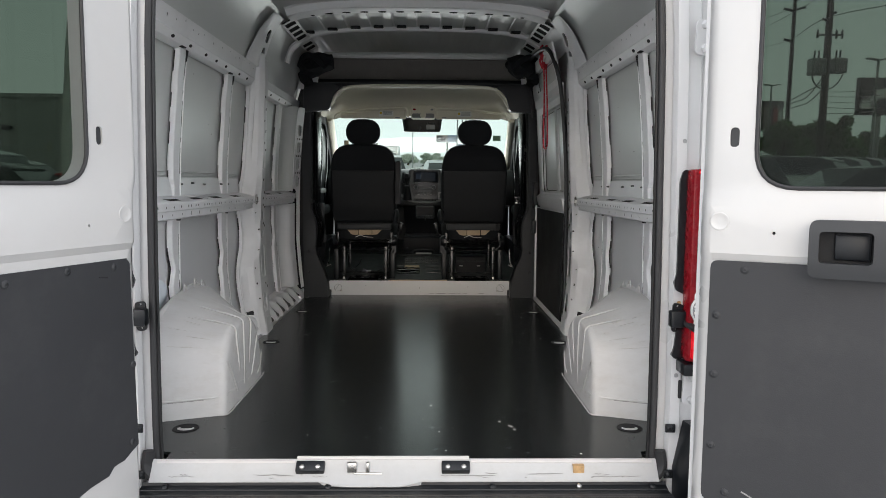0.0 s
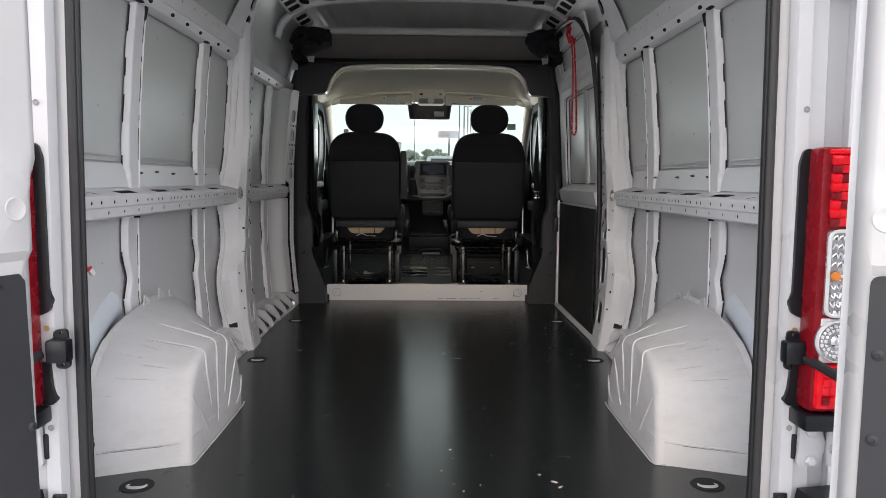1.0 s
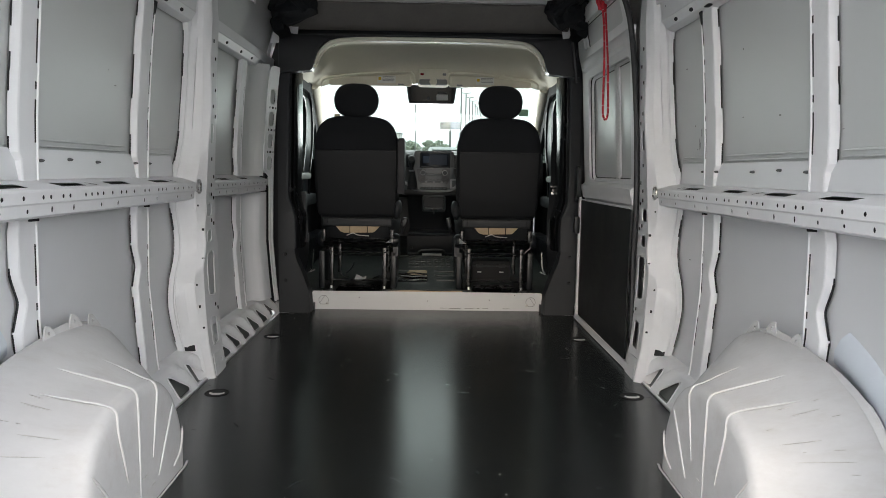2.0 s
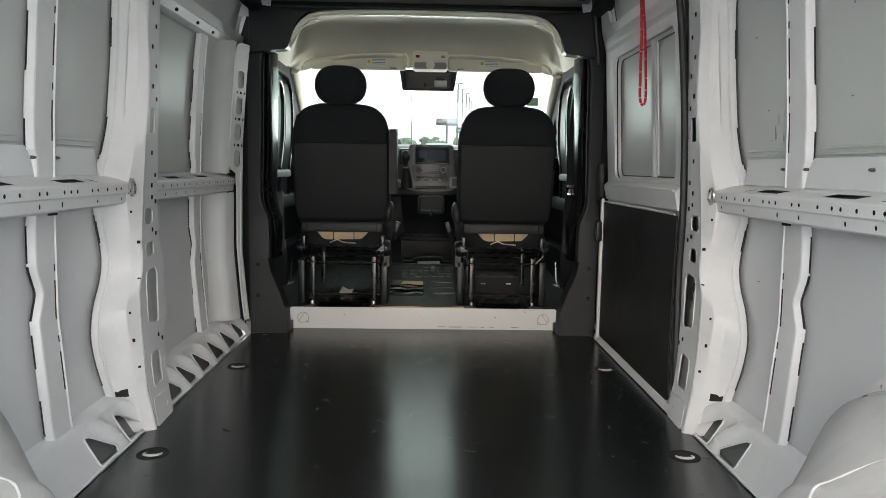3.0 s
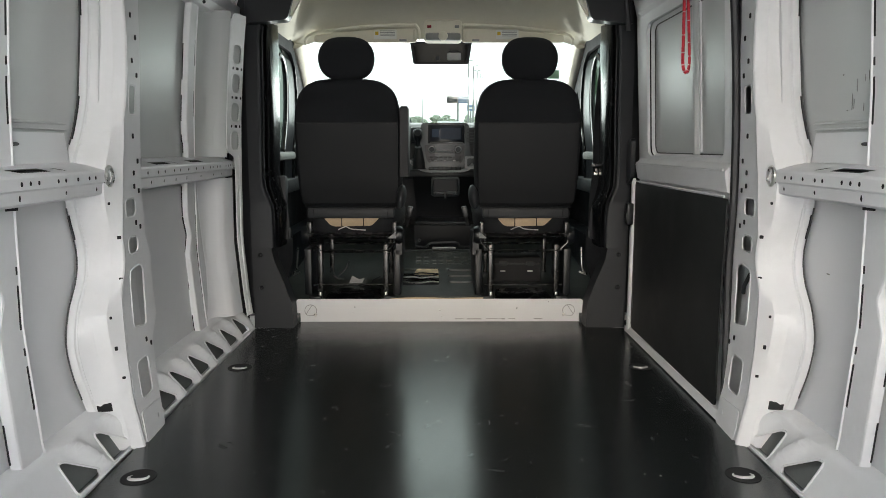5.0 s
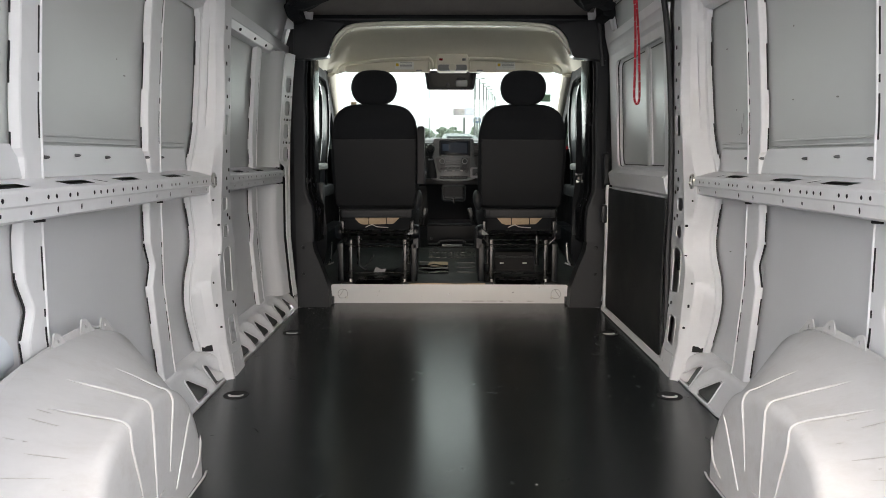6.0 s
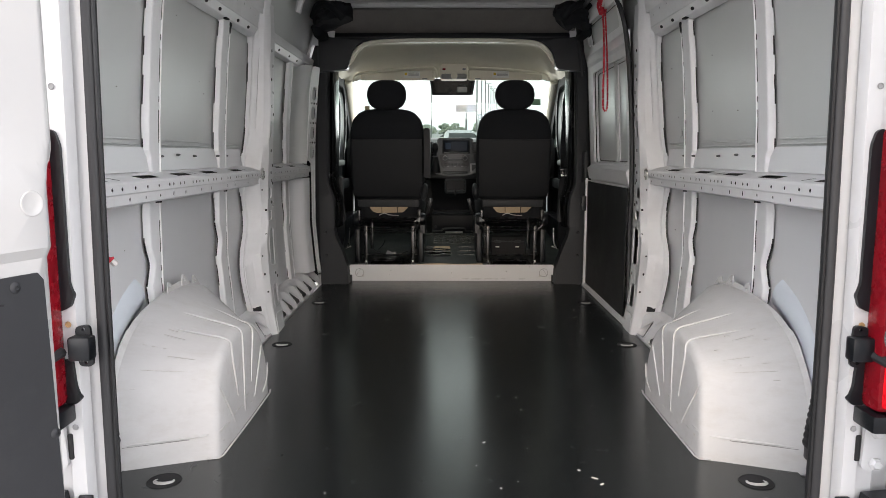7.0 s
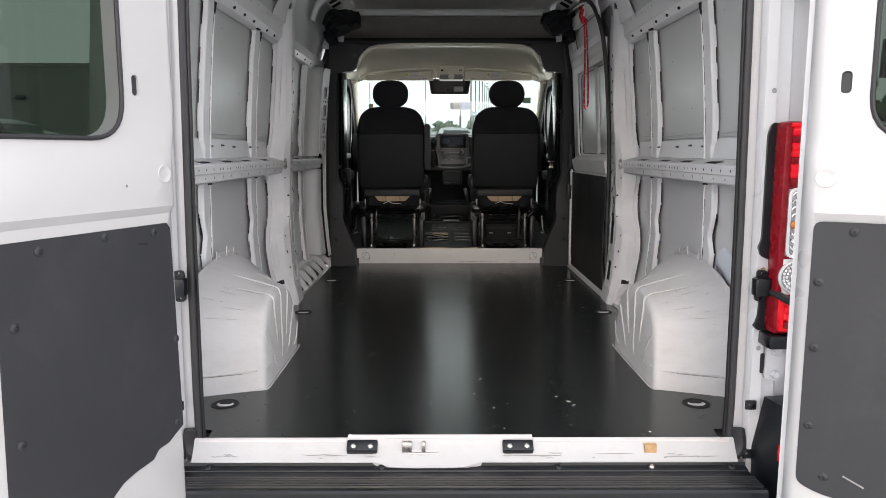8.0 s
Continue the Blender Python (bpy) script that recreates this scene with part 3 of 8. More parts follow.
def main_pillar(parent, side):
    """The big pressed upright at the sliding door: flared wavy web, box column and a perforated strip."""
    ye = 2.03
    rows = []
    for z in steps(0.0, 1.64, 72):
        e, r, f = column_lines(z)
        k = COLUMN_SCALE(z)
        bulge = 0.006 * math.sin(math.pi * min(1.0, max(0.0, (z - 0.1) / 0.45)))
        rows.append((z, [(e, 0.010), (e + 0.004, 0.026), (e + 0.012, 0.030), (max(e + 0.0125, r - 0.022), (0.042 + bulge) * k), (r - 0.010, (0.062 + bulge * 0.5) * k), (r - 0.003, 0.092 * k), (r + 0.003, 0.101 * k), (f - 0.007, 0.120 * k), (f - 0.001, 0.1235 * k), (f + 0.005, 0.1225 * k), (f + 0.012, 0.118 * k), (f + 0.031, 0.1125 * k)]))
    bm = bmesh.new()
    grids = [[[bm.verts.new(on_side(side, d - back, u, z)) for u, d in keys] for z, keys in rows] for back in (0.0, 0.004)]
    for g in grids:
        for p, q in zip(g, g[1:]):
            bridge(bm, p, q, False)
    rim = lambda g: g[0] + [r[-1] for r in g[1:-1]] + g[-1][::-1] + [r[0] for r in g[-2:0:-1]]
    bridge(bm, rim(grids[0]), rim(grids[1]))
    pil = part("pillar", bm, INNER, parent, angle=20)
    fr = lambda z: column_lines(z)[2] + 0.030
    outline = [(fr(z), z) for z in steps(0.0, 1.62, 44)] + [(ye - 0.02, 1.62), (ye + 0.01, 1.47), (ye, 0.75), (ye + 0.012, 0.60), (ye + 0.05, 0.53), (ye + 0.05, 0.34), (ye - 0.005, 0.28), (ye - 0.03, 0.0)]
    holes = [rrect(1.948, 1.998, 0.975, 1.06, 0.012), rrect(1.90, 1.978, 0.67, 0.725, 0.022, 6), rrect(1.908, 1.982, 0.56, 0.61, 0.022, 6)]
    holes += [round_poly([(1.895, 0.34), (1.99, 0.325), (2.005, 0.40), (2.015, 0.50), (1.99, 0.52), (1.91, 0.51)], 0.018, 4), rrect(1.88, 1.968, 0.12, 0.235, 0.02)]
    small = [(1.965 + 0.032 * (k % 2), z) for k, z in enumerate((0.80, 0.835, 0.91, 1.09, 1.13, 1.20, 1.26, 1.33, 1.4, 0.265, 0.285, 0.635, 0.65, 0.745, 0.76))]
    flat = lambda u, v, w: on_side(side, (0.1125 - 0.03 * (u - 1.88)) * COLUMN_SCALE(v) + w, u, v)
    part("perforated_strip", plate(outline, holes, flat, 0.004, [1.95], steps(0.05, 1.60, 22)), INNER, pil, angle=30)
    # small holes: black plates on the strip paint their shade
    for u, z in small:
        part("punched_hole", plate(rrect(u - 0.006, u + 0.006, z - 0.0075, z + 0.0075, 0.004, 3), (), lambda p, q, w: flat(p, q, 0.0042 + w), 0.0015), BLACK_AND_SHADE, pil)
    # rolled rims of the larger openings
    for h in holes[:5]:
        part("rim", tube(bmesh.new(), [flat(u, v, -0.001) for u, v in h], 0.0028, 6, True), INNER, pil)
    # more holes as black plates, the shade painted rather than cut
    for u, z, a, c in ((1.766, 0.140, 0.003, 0.015), (0, 0.22, 0.003, 0.004), (0, 0.31, 0.0035, 0.006), (0, 0.40, 0.003, 0.004), (0, 0.50, 0.003, 0.004), (0, 0.62, 0.003, 0.005), (0, 0.72, 0.003, 0.004)):
        e, r, f = column_lines(z)
        k = COLUMN_SCALE(z)
        d = lambda q: float(np.interp(q, [e + 0.012, max(e + 0.0125, r - 0.022), r - 0.010, r, f], [0.030, 0.046, 0.066, 0.099, 0.124]))
        u = u or r + 0.012
        part("punched_hole", plate(rrect(u - a, u + a, z - c, z + c, min(a, c) * 0.7), (), lambda p, q, w: on_side(side, (d(p) + 0.0045) * k + w, p, q), 0.002, [u - a / 2, u, u + a / 2]), BLACK_AND_SHADE, pil)
    for za, zb in ((0.17, 0.71), (0.885, 1.42)):
        part("seam", tube(bmesh.new(), [on_side(side, 0.008, PILLAR_EDGE(z) - 0.004, z) for z in steps(za, zb, 22)], 0.0022, 5), SEAM, pil)
        part("weld_bead", tube(bmesh.new(), [on_side(side, 0.030, PILLAR_EDGE(z) + 0.012, z) for z in steps(za, zb, 22)], 0.003, 5), INNER, pil)
    # black lines paint the shadow gap beside the web
    for za, zb in ((0.90, 1.02), (1.24, 1.33), (0.62, 0.69)):
        part("gap", tube(bmesh.new(), [on_side(side, 0.012, PILLAR_EDGE(z) - 0.005, z) for z in steps(za, zb, 8)], 0.0022, 5), BLACK_AND_SHADE, pil)
    back = plate([(1.87, 0.02), (ye + 0.04, 0.02), (ye + 0.04, 1.40), (1.87, 1.40)], (), lambda u, v, w: on_side(side, 0.058 + w, u, v), 0.004, (), steps(0.05, 1.35, 14))
    part("pillar_backing", back, INNER, parent)
    # cover sheet at the foot with two welds
    foot = plate(round_poly([(1.835, 0.0), (1.99, 0.0), (1.99, 0.085), (1.84, 0.095)], 0.012), [oval(1.95, 0.045, 0.006, 0.008, 8)], lambda u, v, w: on_side(side, 0.121 - 0.04 * (u - 1.84) + w, u, v), 0.003)
    part("foot_sheet", foot, INNER, pil)
    # post above the upper rail with two oval holes
    holes = [rrect(1.865, 1.925, 1.60, 1.675, 0.028, 6), rrect(1.865, 1.925, 1.70, 1.775, 0.028, 6)]
    prof = lerp_table([(1.72, 0.01), (1.755, 0.03), (1.80, 0.05), (1.965, 0.055), (1.985, 0.0)])
    b = plate([(1.72, 1.56), (1.985, 1.56), (1.985, 1.85), (1.78, 1.85)], holes, lambda u, v, w: on_side(side, prof(u) + w, u, v), 0.004, [1.755, 1.80, 1.965], steps(1.58, 1.84, 6))
    part("upper_post", b, INNER, parent)
    # black sheet paints the post's holes as shaded inside
    part("post_lining", plate([(1.84, 1.585), (1.95, 1.585), (1.95, 1.79), (1.84, 1.79)], (), lambda u, v, w: on_side(side, 0.032 + w, u, v), 0.003, (), [1.65, 1.7, 1.75]), BLACK_AND_SHADE, parent)
    # turned eyelet at the end of the shelf rail
    x = side * 0.945
    loop = [(x - side * 0.016, 1.81 + 0.020 * math.cos(a), 0.797 + 0.026 * math.sin(a)) for a in steps(0, 2 * math.pi, 14)[:-1]]
    ring = part("eyelet", tube(bmesh.new(), loop, 0.005, 7, True), ZINC, parent, "zinc tie eyelet")
    # black disc paints the shaded hole behind the eyelet
    part("eyelet_hole", lathe(bmesh.new(), [(0.019, 0.002), (0.019, 0.0045), (0.0001, 0.0045)], (x - side * 0.003, 1.812, 0.790), pose(0, 0, 0, 0, -90 * side, 0), 14), BLACK_AND_SHADE, ring)
    part("eyelet_bolt", lathe(bmesh.new(), [(0.013, 0), (0.013, 0.012), (0.006, 0.016)], (x, 1.81, 0.795), pose(0, 0, 0, 0, -90 * side, 0), 10), ZINC, ring)


def ledge(parent, side, y0, y1, centres):
    """The scalloped bottom member with rounded triangular openings."""
    prof = [(0.0, 0.905, 0.004), (0.02, 0.912, 0.006), (0.12, 0.962, 0.098), (0.15, 0.972, 0.118), (0.175, 0.99, 0.126), (0.22, 1.03, 0.130)]
    xx, zz = lerp_table([(s, x) for s, x, _ in prof]), lerp_table([(s, z) for s, _, z in prof])
    holes = [round_poly([(c - 0.060, 0.116), (c - 0.032, 0.112), (c + 0.066, 0.040), (c + 0.058, 0.022), (c - 0.054, 0.024)], [0.012, 0.02, 0.014, 0.008, 0.014], 4) for c in centres]

    def place(u, v, w):
        bulge = 0.0
        for c in centres:
            bulge = max(bulge, 0.024 * math.exp(-((u - c - 0.066 - 0.7 * (0.085 - v)) / 0.026) ** 2) * math.sin(math.pi * min(1, v / 0.165)) ** 0.8)
        return Vector((side * (xx(v) - w - bulge), u, zz(v) + bulge * 0.5))

    cu = sorted({c + k for c in centres for k in (-0.09, -0.06, -0.02, 0.0, 0.02, 0.04, 0.055, 0.07, 0.085, 0.1) if y0 < c + k < y1})
    b = plate([(y0, 0), (y1, 0), (y1, 0.22), (y0, 0.22)], holes, place, 0.004, cu, [0.02, 0.035, 0.05, 0.065, 0.08, 0.10, 0.12, 0.135, 0.15, 0.175])
    mem = part("bottom_member", b, INNER, parent, angle=45)
    for h in holes:
        part("rim", tube(bmesh.new(), [place(u, v, 0.001) for u, v in h], 0.0032, 6, True), INNER, mem)
    # grey sheet close behind paints the shade inside the openings
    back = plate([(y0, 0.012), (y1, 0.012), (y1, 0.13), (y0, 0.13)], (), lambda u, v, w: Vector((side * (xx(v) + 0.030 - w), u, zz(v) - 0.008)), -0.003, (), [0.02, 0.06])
    part("cavity_sheet", back, REVEAL_AND_SHADE, parent)


def slotted_flange(parent, side):
    """The forward end of the wall: the panel sweeps inwards to a flange with a ladder of rounded slots."""
    zs = [0.905, 1.030, 1.155, 1.280]
    sweep = lerp_table([(2.77, 0.002), (2.84, 0.010), (2.90, 0.030), (2.925, 0.055), (2.945, 0.090), (2.958, 0.100), (3.085, 0.128), (3.10, 0.118)])
    flat = lambda extra: (lambda u, v, w: on_side(side, sweep(u) + extra + w, u, v))
    across = [2.80, 2.84, 2.87, 2.90, 2.912, 2.925, 2.935, 2.945]
    part("swept_panel", plate([(2.77, 0.832), (2.962, 0.832), (2.962, 1.45), (2.77, 1.45)], (), flat(0.0), 0.004, across, steps(0.95, 1.40, 5)), SKIN, parent, angle=60)
    part("swept_panel", plate([(2.77, 0.12), (3.03, 0.12), (3.03, 0.74), (2.77, 0.74)], (), flat(-0.012), 0.004, across + [2.958], steps(0.2, 0.7, 6)), LOWSKIN, parent, angle=60)
    holes = [rrect(2.990, 3.066, z - 0.043, z + 0.043, 0.030, 6) for z in zs]
    outline = round_poly([(3.035, 0.10), (3.098, 0.10), (3.098, 1.45), (2.962, 1.45), (2.958, 0.86), (3.03, 0.83)], [0.0, 0.0, 0.0, 0.05, 0.03, 0.03], 4)
    fl = part("slotted_flange", plate(outline, holes, flat(0.004), 0.004, [2.97, 3.02, 3.085], steps(0.2, 1.4, 9)), INNER, parent)
    # small flange holes painted as shade by black plates
    for z in (0.9675, 1.0925, 1.2175):
        for u, a in ((2.990, 0.004), (3.027, 0.009), (3.062, 0.004)):
            part("punched_hole", plate(rrect(u - a, u + a, z - 0.006, z + 0.006, 0.003, 2), (), flat(0.0085), 0.0015), BLACK_AND_SHADE, fl)
    for h in holes:
        part("rim", tube(bmesh.new(), [on_side(side, sweep(u) + 0.003, u, v) for u, v in h], 0.004, 6, True), INNER, fl)
    part("flange_backing", plate([(2.965, 0.85), (3.08, 0.85), (3.08, 1.34), (2.965, 1.34)], (), flat(-0.010), 0.004, (), [1.0, 1.15, 1.3]), SKIN, fl)
    part("flange_bead", tube(bmesh.new(), [on_side(side, 0.133, 3.046, z) for z in steps(0.12, 0.84, 8)], 0.004, 6), INNER, fl)


def web_plate(parent, side, y0, y1, z0, z1, d0, d1):
    """A flat pressed border strip."""
    b = plate([(y0, z0), (y1, z0), (y1, z1), (y0, z1)], (), lambda u, v, w: on_side(side, d0 + (d1 - d0) * (v - z0) / (z1 - z0) + w, u, v), 0.003, (), steps(z0, z1, 5)[1:-1])
    return part("border_strip", b, LOWSKIN, parent)


def side_wall(side, name):
    front = 3.37 if side < 0 else 2.03
    ob = part(name, side_skin(side, -0.10, front), SKIN)
    lower_paint(ob)
    setting(ob, "bare van side wall of grey-white sheet metal with ribs", "wall")
    long_slots = lambda z0, z1: [(z, min(z + 0.11, z1 - 0.02)) for z in np.arange(z0 + 0.06, z1 - 0.1, 0.2)]
    small = lambda z0, z1: [(z + 0.135, z + 0.155) for z in np.arange(z0 + 0.06, z1 - 0.2, 0.2)]
    for y0, y1 in ((0.680, 0.778), (1.390, 1.500)):
        rib(ob, side, y0, y1, 0.832, 1.46, 0.030, UPPER_WAVE, long_slots(0.87, 1.45) + small(0.87, 1.45))
        # black plate paints the shaded gap at the rib's head
        part("keyhole_gap", plate(round_poly([(y1 - 0.026, 1.452), (y1 + 0.004, 1.452), (y1 - 0.006, 1.41), (y1 - 0.014, 1.402)], 0.005), (), lambda u, v, w: on_side(side, 0.0325 + w, u, v), 0.002), BLACK_AND_SHADE, ob)
    for y0, y1, z0 in ((0.668, 0.765, 0.30), (1.384, 1.496, 0.12)):
        rib(ob, side, y0, y1, z0, 0.742, 0.030, LOWER_WAVE, long_slots(max(z0, 0.18), 0.72) + small(max(z0, 0.18), 0.72), kink=(0.455, 0.60))
        # likewise a painted shade gap over the lower rib
        part("rib_head_gap", plate(round_poly([(y1 - 0.045, 0.730), (y1 + 0.004, 0.728), (y1 + 0.004, 0.738), (y1 - 0.043, 0.739)], 0.003), (), lambda u, v, w: on_side(side, 0.0325 + w, u, v), 0.002), BLACK_AND_SHADE, ob)
    for y in (0.680, 1.390):
        # black bar paints the shade where rib and rail meet
        part("rail_gap", boxm(*sorted((side * (SIDE_X(1.452) - 0.0475), side * (SIDE_X(1.452) - 0.030))), y - 0.010, y + 0.030, 1.449, 1.455, 0.002), BLACK_AND_SHADE, ob)
    rail(ob, side, -0.03, 1.805)
    upper_rail(ob, side, -0.03, 1.83)
    web_plate(ob, side, -0.03, 1.77, 0.836, 0.915, 0.022, 0.010)
    for ya, yb in ((0.02, 0.672), (0.785, 1.382), (1.506, 1.80)):
        for z, r in ((0.940, 0.0042), (0.924, 0.0032)):
            part("pressed_bead", tube(bmesh.new(), [on_side(side, 0.0035, y, z) for y in steps(ya, yb, 10)], lambda u: r * min(1, 14 * u + 0.15, 14 * (1 - u) + 0.15), 7, squash=0.8), SKIN, ob)
    main_pillar(ob, side)
    for y, z in ((0.80, 0.885), (0.95, 0.89), (1.12, 0.885), (1.40, 0.885), (1.52, 0.885)):
        shared("clip", CLIP, Matrix.Translation(on_side(side, 0.018, y, z)) @ pose(0, 0, 0, 0, -90 * side, 0), ob)
    ledge(ob, side, 1.1, 1.92, [1.545, 1.735])
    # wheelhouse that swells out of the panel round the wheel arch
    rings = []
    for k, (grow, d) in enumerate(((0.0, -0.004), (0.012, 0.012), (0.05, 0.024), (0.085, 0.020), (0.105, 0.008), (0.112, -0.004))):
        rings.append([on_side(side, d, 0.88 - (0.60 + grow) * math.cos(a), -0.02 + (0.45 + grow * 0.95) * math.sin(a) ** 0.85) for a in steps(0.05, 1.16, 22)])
    part("wheelhouse", loft(bmesh.new(), rings, False, False), WHEELHOUSE, ob, "white wheelhouse pressing with the sky's blue light painted in", angle=70)
    if side < 0:
        rib(ob, side, 2.665, 2.762, 0.832, 1.44, 0.030, UPPER_WAVE, [(1.0, 1.1), (1.2, 1.3)])
        rib(ob, side, 2.650, 2.758, 0.11, 0.742, 0.030, LOWER_WAVE, [(0.25, 0.6)], kink=(0.455, 0.60))
        rail(ob, side, 2.035, 3.05)
        upper_rail(ob, side, 1.985, 3.25, 1.43, 1.53)
        slotted_flange(ob, side)
        ledge(ob, side, 2.0, 3.17, [2.112, 2.282, 2.47, 2.67, 2.865, 3.055])
        x = -0.955
        loop = [(x + 0.026, 3.045 + 0.016 * math.cos(a), 0.80 + 0.022 * math.sin(a)) for a in steps(0, 2 * math.pi, 12)[:-1]]
        part("eyelet", tube(bmesh.new(), loop, 0.005, 6, True), ZINC, ob)
    return ob


CLIP = screw_mesh("clip", 0.0045, 0.014, SEAM)


def wheel_arch(side):
    """The pressed cover over a rear wheel: tall at the wall, a steep face to the rear and a rounded shoulder, with beads."""
    outer = smooth_line([(0.258, -0.01, 0), (0.266, 0.12, 0), (0.32, 0.25, 0), (0.43, 0.35, 0), (0.58, 0.40, 0), (0.80, 0.422, 0), (0.98, 0.412, 0), (1.11, 0.32, 0), (1.19, 0.16, 0), (1.21, -0.01, 0)], 5)
    inner = smooth_line([(0.338, -0.01, 0), (0.345, 0.10, 0), (0.365, 0.235, 0), (0.43, 0.30, 0), (0.56, 0.335, 0), (0.72, 0.325, 0), (0.84, 0.27, 0), (0.91, 0.18, 0), (0.945, 0.08, 0), (0.95, -0.01, 0)], 5)
    n = len(outer)
    bm = bmesh.new()
    rings = []
    for x, mixed, shrink in ((1.0, 0.0, 0), (0.95, 0.05, 0), (0.90, 0.28, 0), (0.85, 0.52, 0), (0.80, 0.74, 0), (0.765, 0.9, 0), (0.738, 1.0, 0.0), (0.723, 1.0, 0.014), (0.713, 1.0, 0.045), (0.709, 1.0, 0.10), (0.708, 1.0, 0.35), (0.707, 1.0, 0.6), (0.707, 1.0, 0.85)):
        ring = []
        for i in range(n):
            o, q = outer[i], inner[i]
            y, z = o.x + (q.x - o.x) * mixed, o.y + (q.y - o.y) * mixed
            y, z = y + (0.65 - y) * shrink, z + (0.0 - z) * shrink
            k = 0.006 * math.sin(7 * y + 11 * z + 5 * x) * (1 if mixed < 1 else 0.3)
            ring.append((side * x, y, z + k))
        rings.append(ring)
    grid = [[bm.verts.new(p) for p in r] for r in rings]
    for a, b in zip(grid, grid[1:]):
        bridge(bm, a, b, False)
    bm.faces.new(grid[-1])
    t = thing("wheel_arch_cover", "scuffed white pressed-steel wheel arch with raised beads", "wheel arch", (side * 0.85, 0.6, 0), "wheel arches")
    part("shell", bm, WELL, t, angle=60)

    def at(i, x, mixed, shrink, lift=0.001):
        o, q = outer[i], inner[i]
        y, z = o.x + (q.x - o.x) * mixed, o.y + (q.y - o.y) * mixed
        y, z = y + (0.65 - y) * shrink, z + (0.0 - z) * shrink
        return Vector((side * (x - lift), y, z + lift))

    def top_z(x, y):
        """Height of the cover's top at a place."""
        mixed = float(np.interp(x, [0.742, 0.765, 0.80, 0.85, 0.90, 0.95, 1.0], [1.0, 0.9, 0.74, 0.52, 0.28, 0.05, 0.0]))
        line = [(o.x + (q.x - o.x) * mixed, o.y + (q.y - o.y) * mixed) for o, q in zip(outer, inner)]
        best = 0.0
        for (ya, za), (yb, zb) in zip(line, line[1:]):
            if min(ya, yb) <= y <= max(ya, yb) and abs(yb - ya) > 1e-6:
                best = max(best, za + (zb - za) * (y - ya) / (yb - ya))
        return best

    # raised beads fanning over the inboard face, three of them carried over the top
    fans = (([(0.51, 0.046), (0.47, 0.10), (0.415, 0.165), (0.372, 0.215)], 0.0),
            ([(0.548, 0.122), (0.528, 0.19), (0.505, 0.262)], 0.88),
            ([(0.618, 0.048), (0.619, 0.16), (0.617, 0.285)], 0.91),
            ([(0.702, 0.12), (0.722, 0.21), (0.738, 0.275)], 0.93),
            ([(0.735, 0.056), (0.795, 0.14), (0.850, 0.215)], 0.0),
            ([(0.845, 0.034), (0.895, 0.055), (0.915, 0.09), (0.918, 0.125)], 0.0))
    for face, far in fans:
        line = [(side * 0.7065, y, z) for y, z in face]
        if far:
            y = face[-1][0]
            ztop = top_z(0.742, y)
            line += [(side * 0.7085, y, ztop * 0.925), (side * 0.718, y, ztop * 0.975)]
            line += [(side * x, y - 0.10 * (x - 0.74), top_z(x, y - 0.10 * (x - 0.74)) + 0.0008) for x in steps(0.745, far, 6)]
        part("bead", tube(bmesh.new(), smooth_line(line, 5), lambda u: 0.0030 * min(1, 8 * u + 0.3, 5.0 * (1 - u) + 0.1), 7), WELL, t)
    # long thin rubs across the crown
    across = lambda x: float(np.interp(x, [0.742, 0.765, 0.80, 0.85, 0.90, 0.95, 1.0], [1.0, 0.9, 0.74, 0.52, 0.28, 0.05, 0.0]))
    for i, a, b in ((11, 0.80, 0.93), (13, 0.78, 0.87), (16, 0.83, 0.90)):
        part("rub_mark", tube(bmesh.new(), [at(i, x, across(x), 0, 0.0005) for x in steps(a, b, 6)], lambda u: 0.0011 * min(1, 6 * u + 0.2, 6 * (1 - u) + 0.2), 5), RUB, t)
    rnd = random.Random(31 + side)
    for k in range(8):
        i, a = rnd.choice((7, 9, 10, 12, 14, 15, 17)), rnd.uniform(0.76, 0.93)
        b = a + rnd.uniform(0.008, 0.035)
        part("rub_mark", tube(bmesh.new(), [at(i, x, across(x), 0, 0.0004) for x in steps(a, b, 4)], lambda u: 0.0010 * min(1, 5 * u + 0.2, 5 * (1 - u) + 0.2), 5), RUB, t)
    for k in range(7):
        z = rnd.uniform(0.03, 0.09)
        part("skirt_scuff", tube(bmesh.new(), [(side * 0.7062, y, z + rnd.uniform(0, 0.006)) for y in steps(0.385 + 0.05 * k, 0.385 + 0.05 * k + rnd.uniform(0.01, 0.03), 3)], 0.0010, 5), RUB, t)
    # pressed skirt line round the foot
    skirt = [(side * x, 0.2632 + 0.0775 * (0.955 - x) / 0.213, 0.072) for x in steps(0.955, 0.752, 6)] + [(side * 0.728, 0.352, 0.075), (side * 0.7085, 0.375, 0.078), (side * 0.7065, 0.42, 0.08)]
    part("skirt_bead", tube(bmesh.new(), smooth_line(skirt, 3), lambda u: 0.0035 * min(1, 10 * u + 0.2, 8 * (1 - u) + 0.1), 7), WELL, t)
    # dark line below the bead paints the crease's shade
    part("skirt_scuff", tube(bmesh.new(), smooth_line([(p[0], p[1] - 0.001, p[2] - 0.005) for p in skirt[:6]], 3), 0.0012, 5), SCUFF_AND_CREASE, t)
    # welded flange with lugs along the wall
    line = [at(i, 0.985, 0.0, 0, 0.0) for i in range(1, n - 1)]
    bm = bmesh.new()
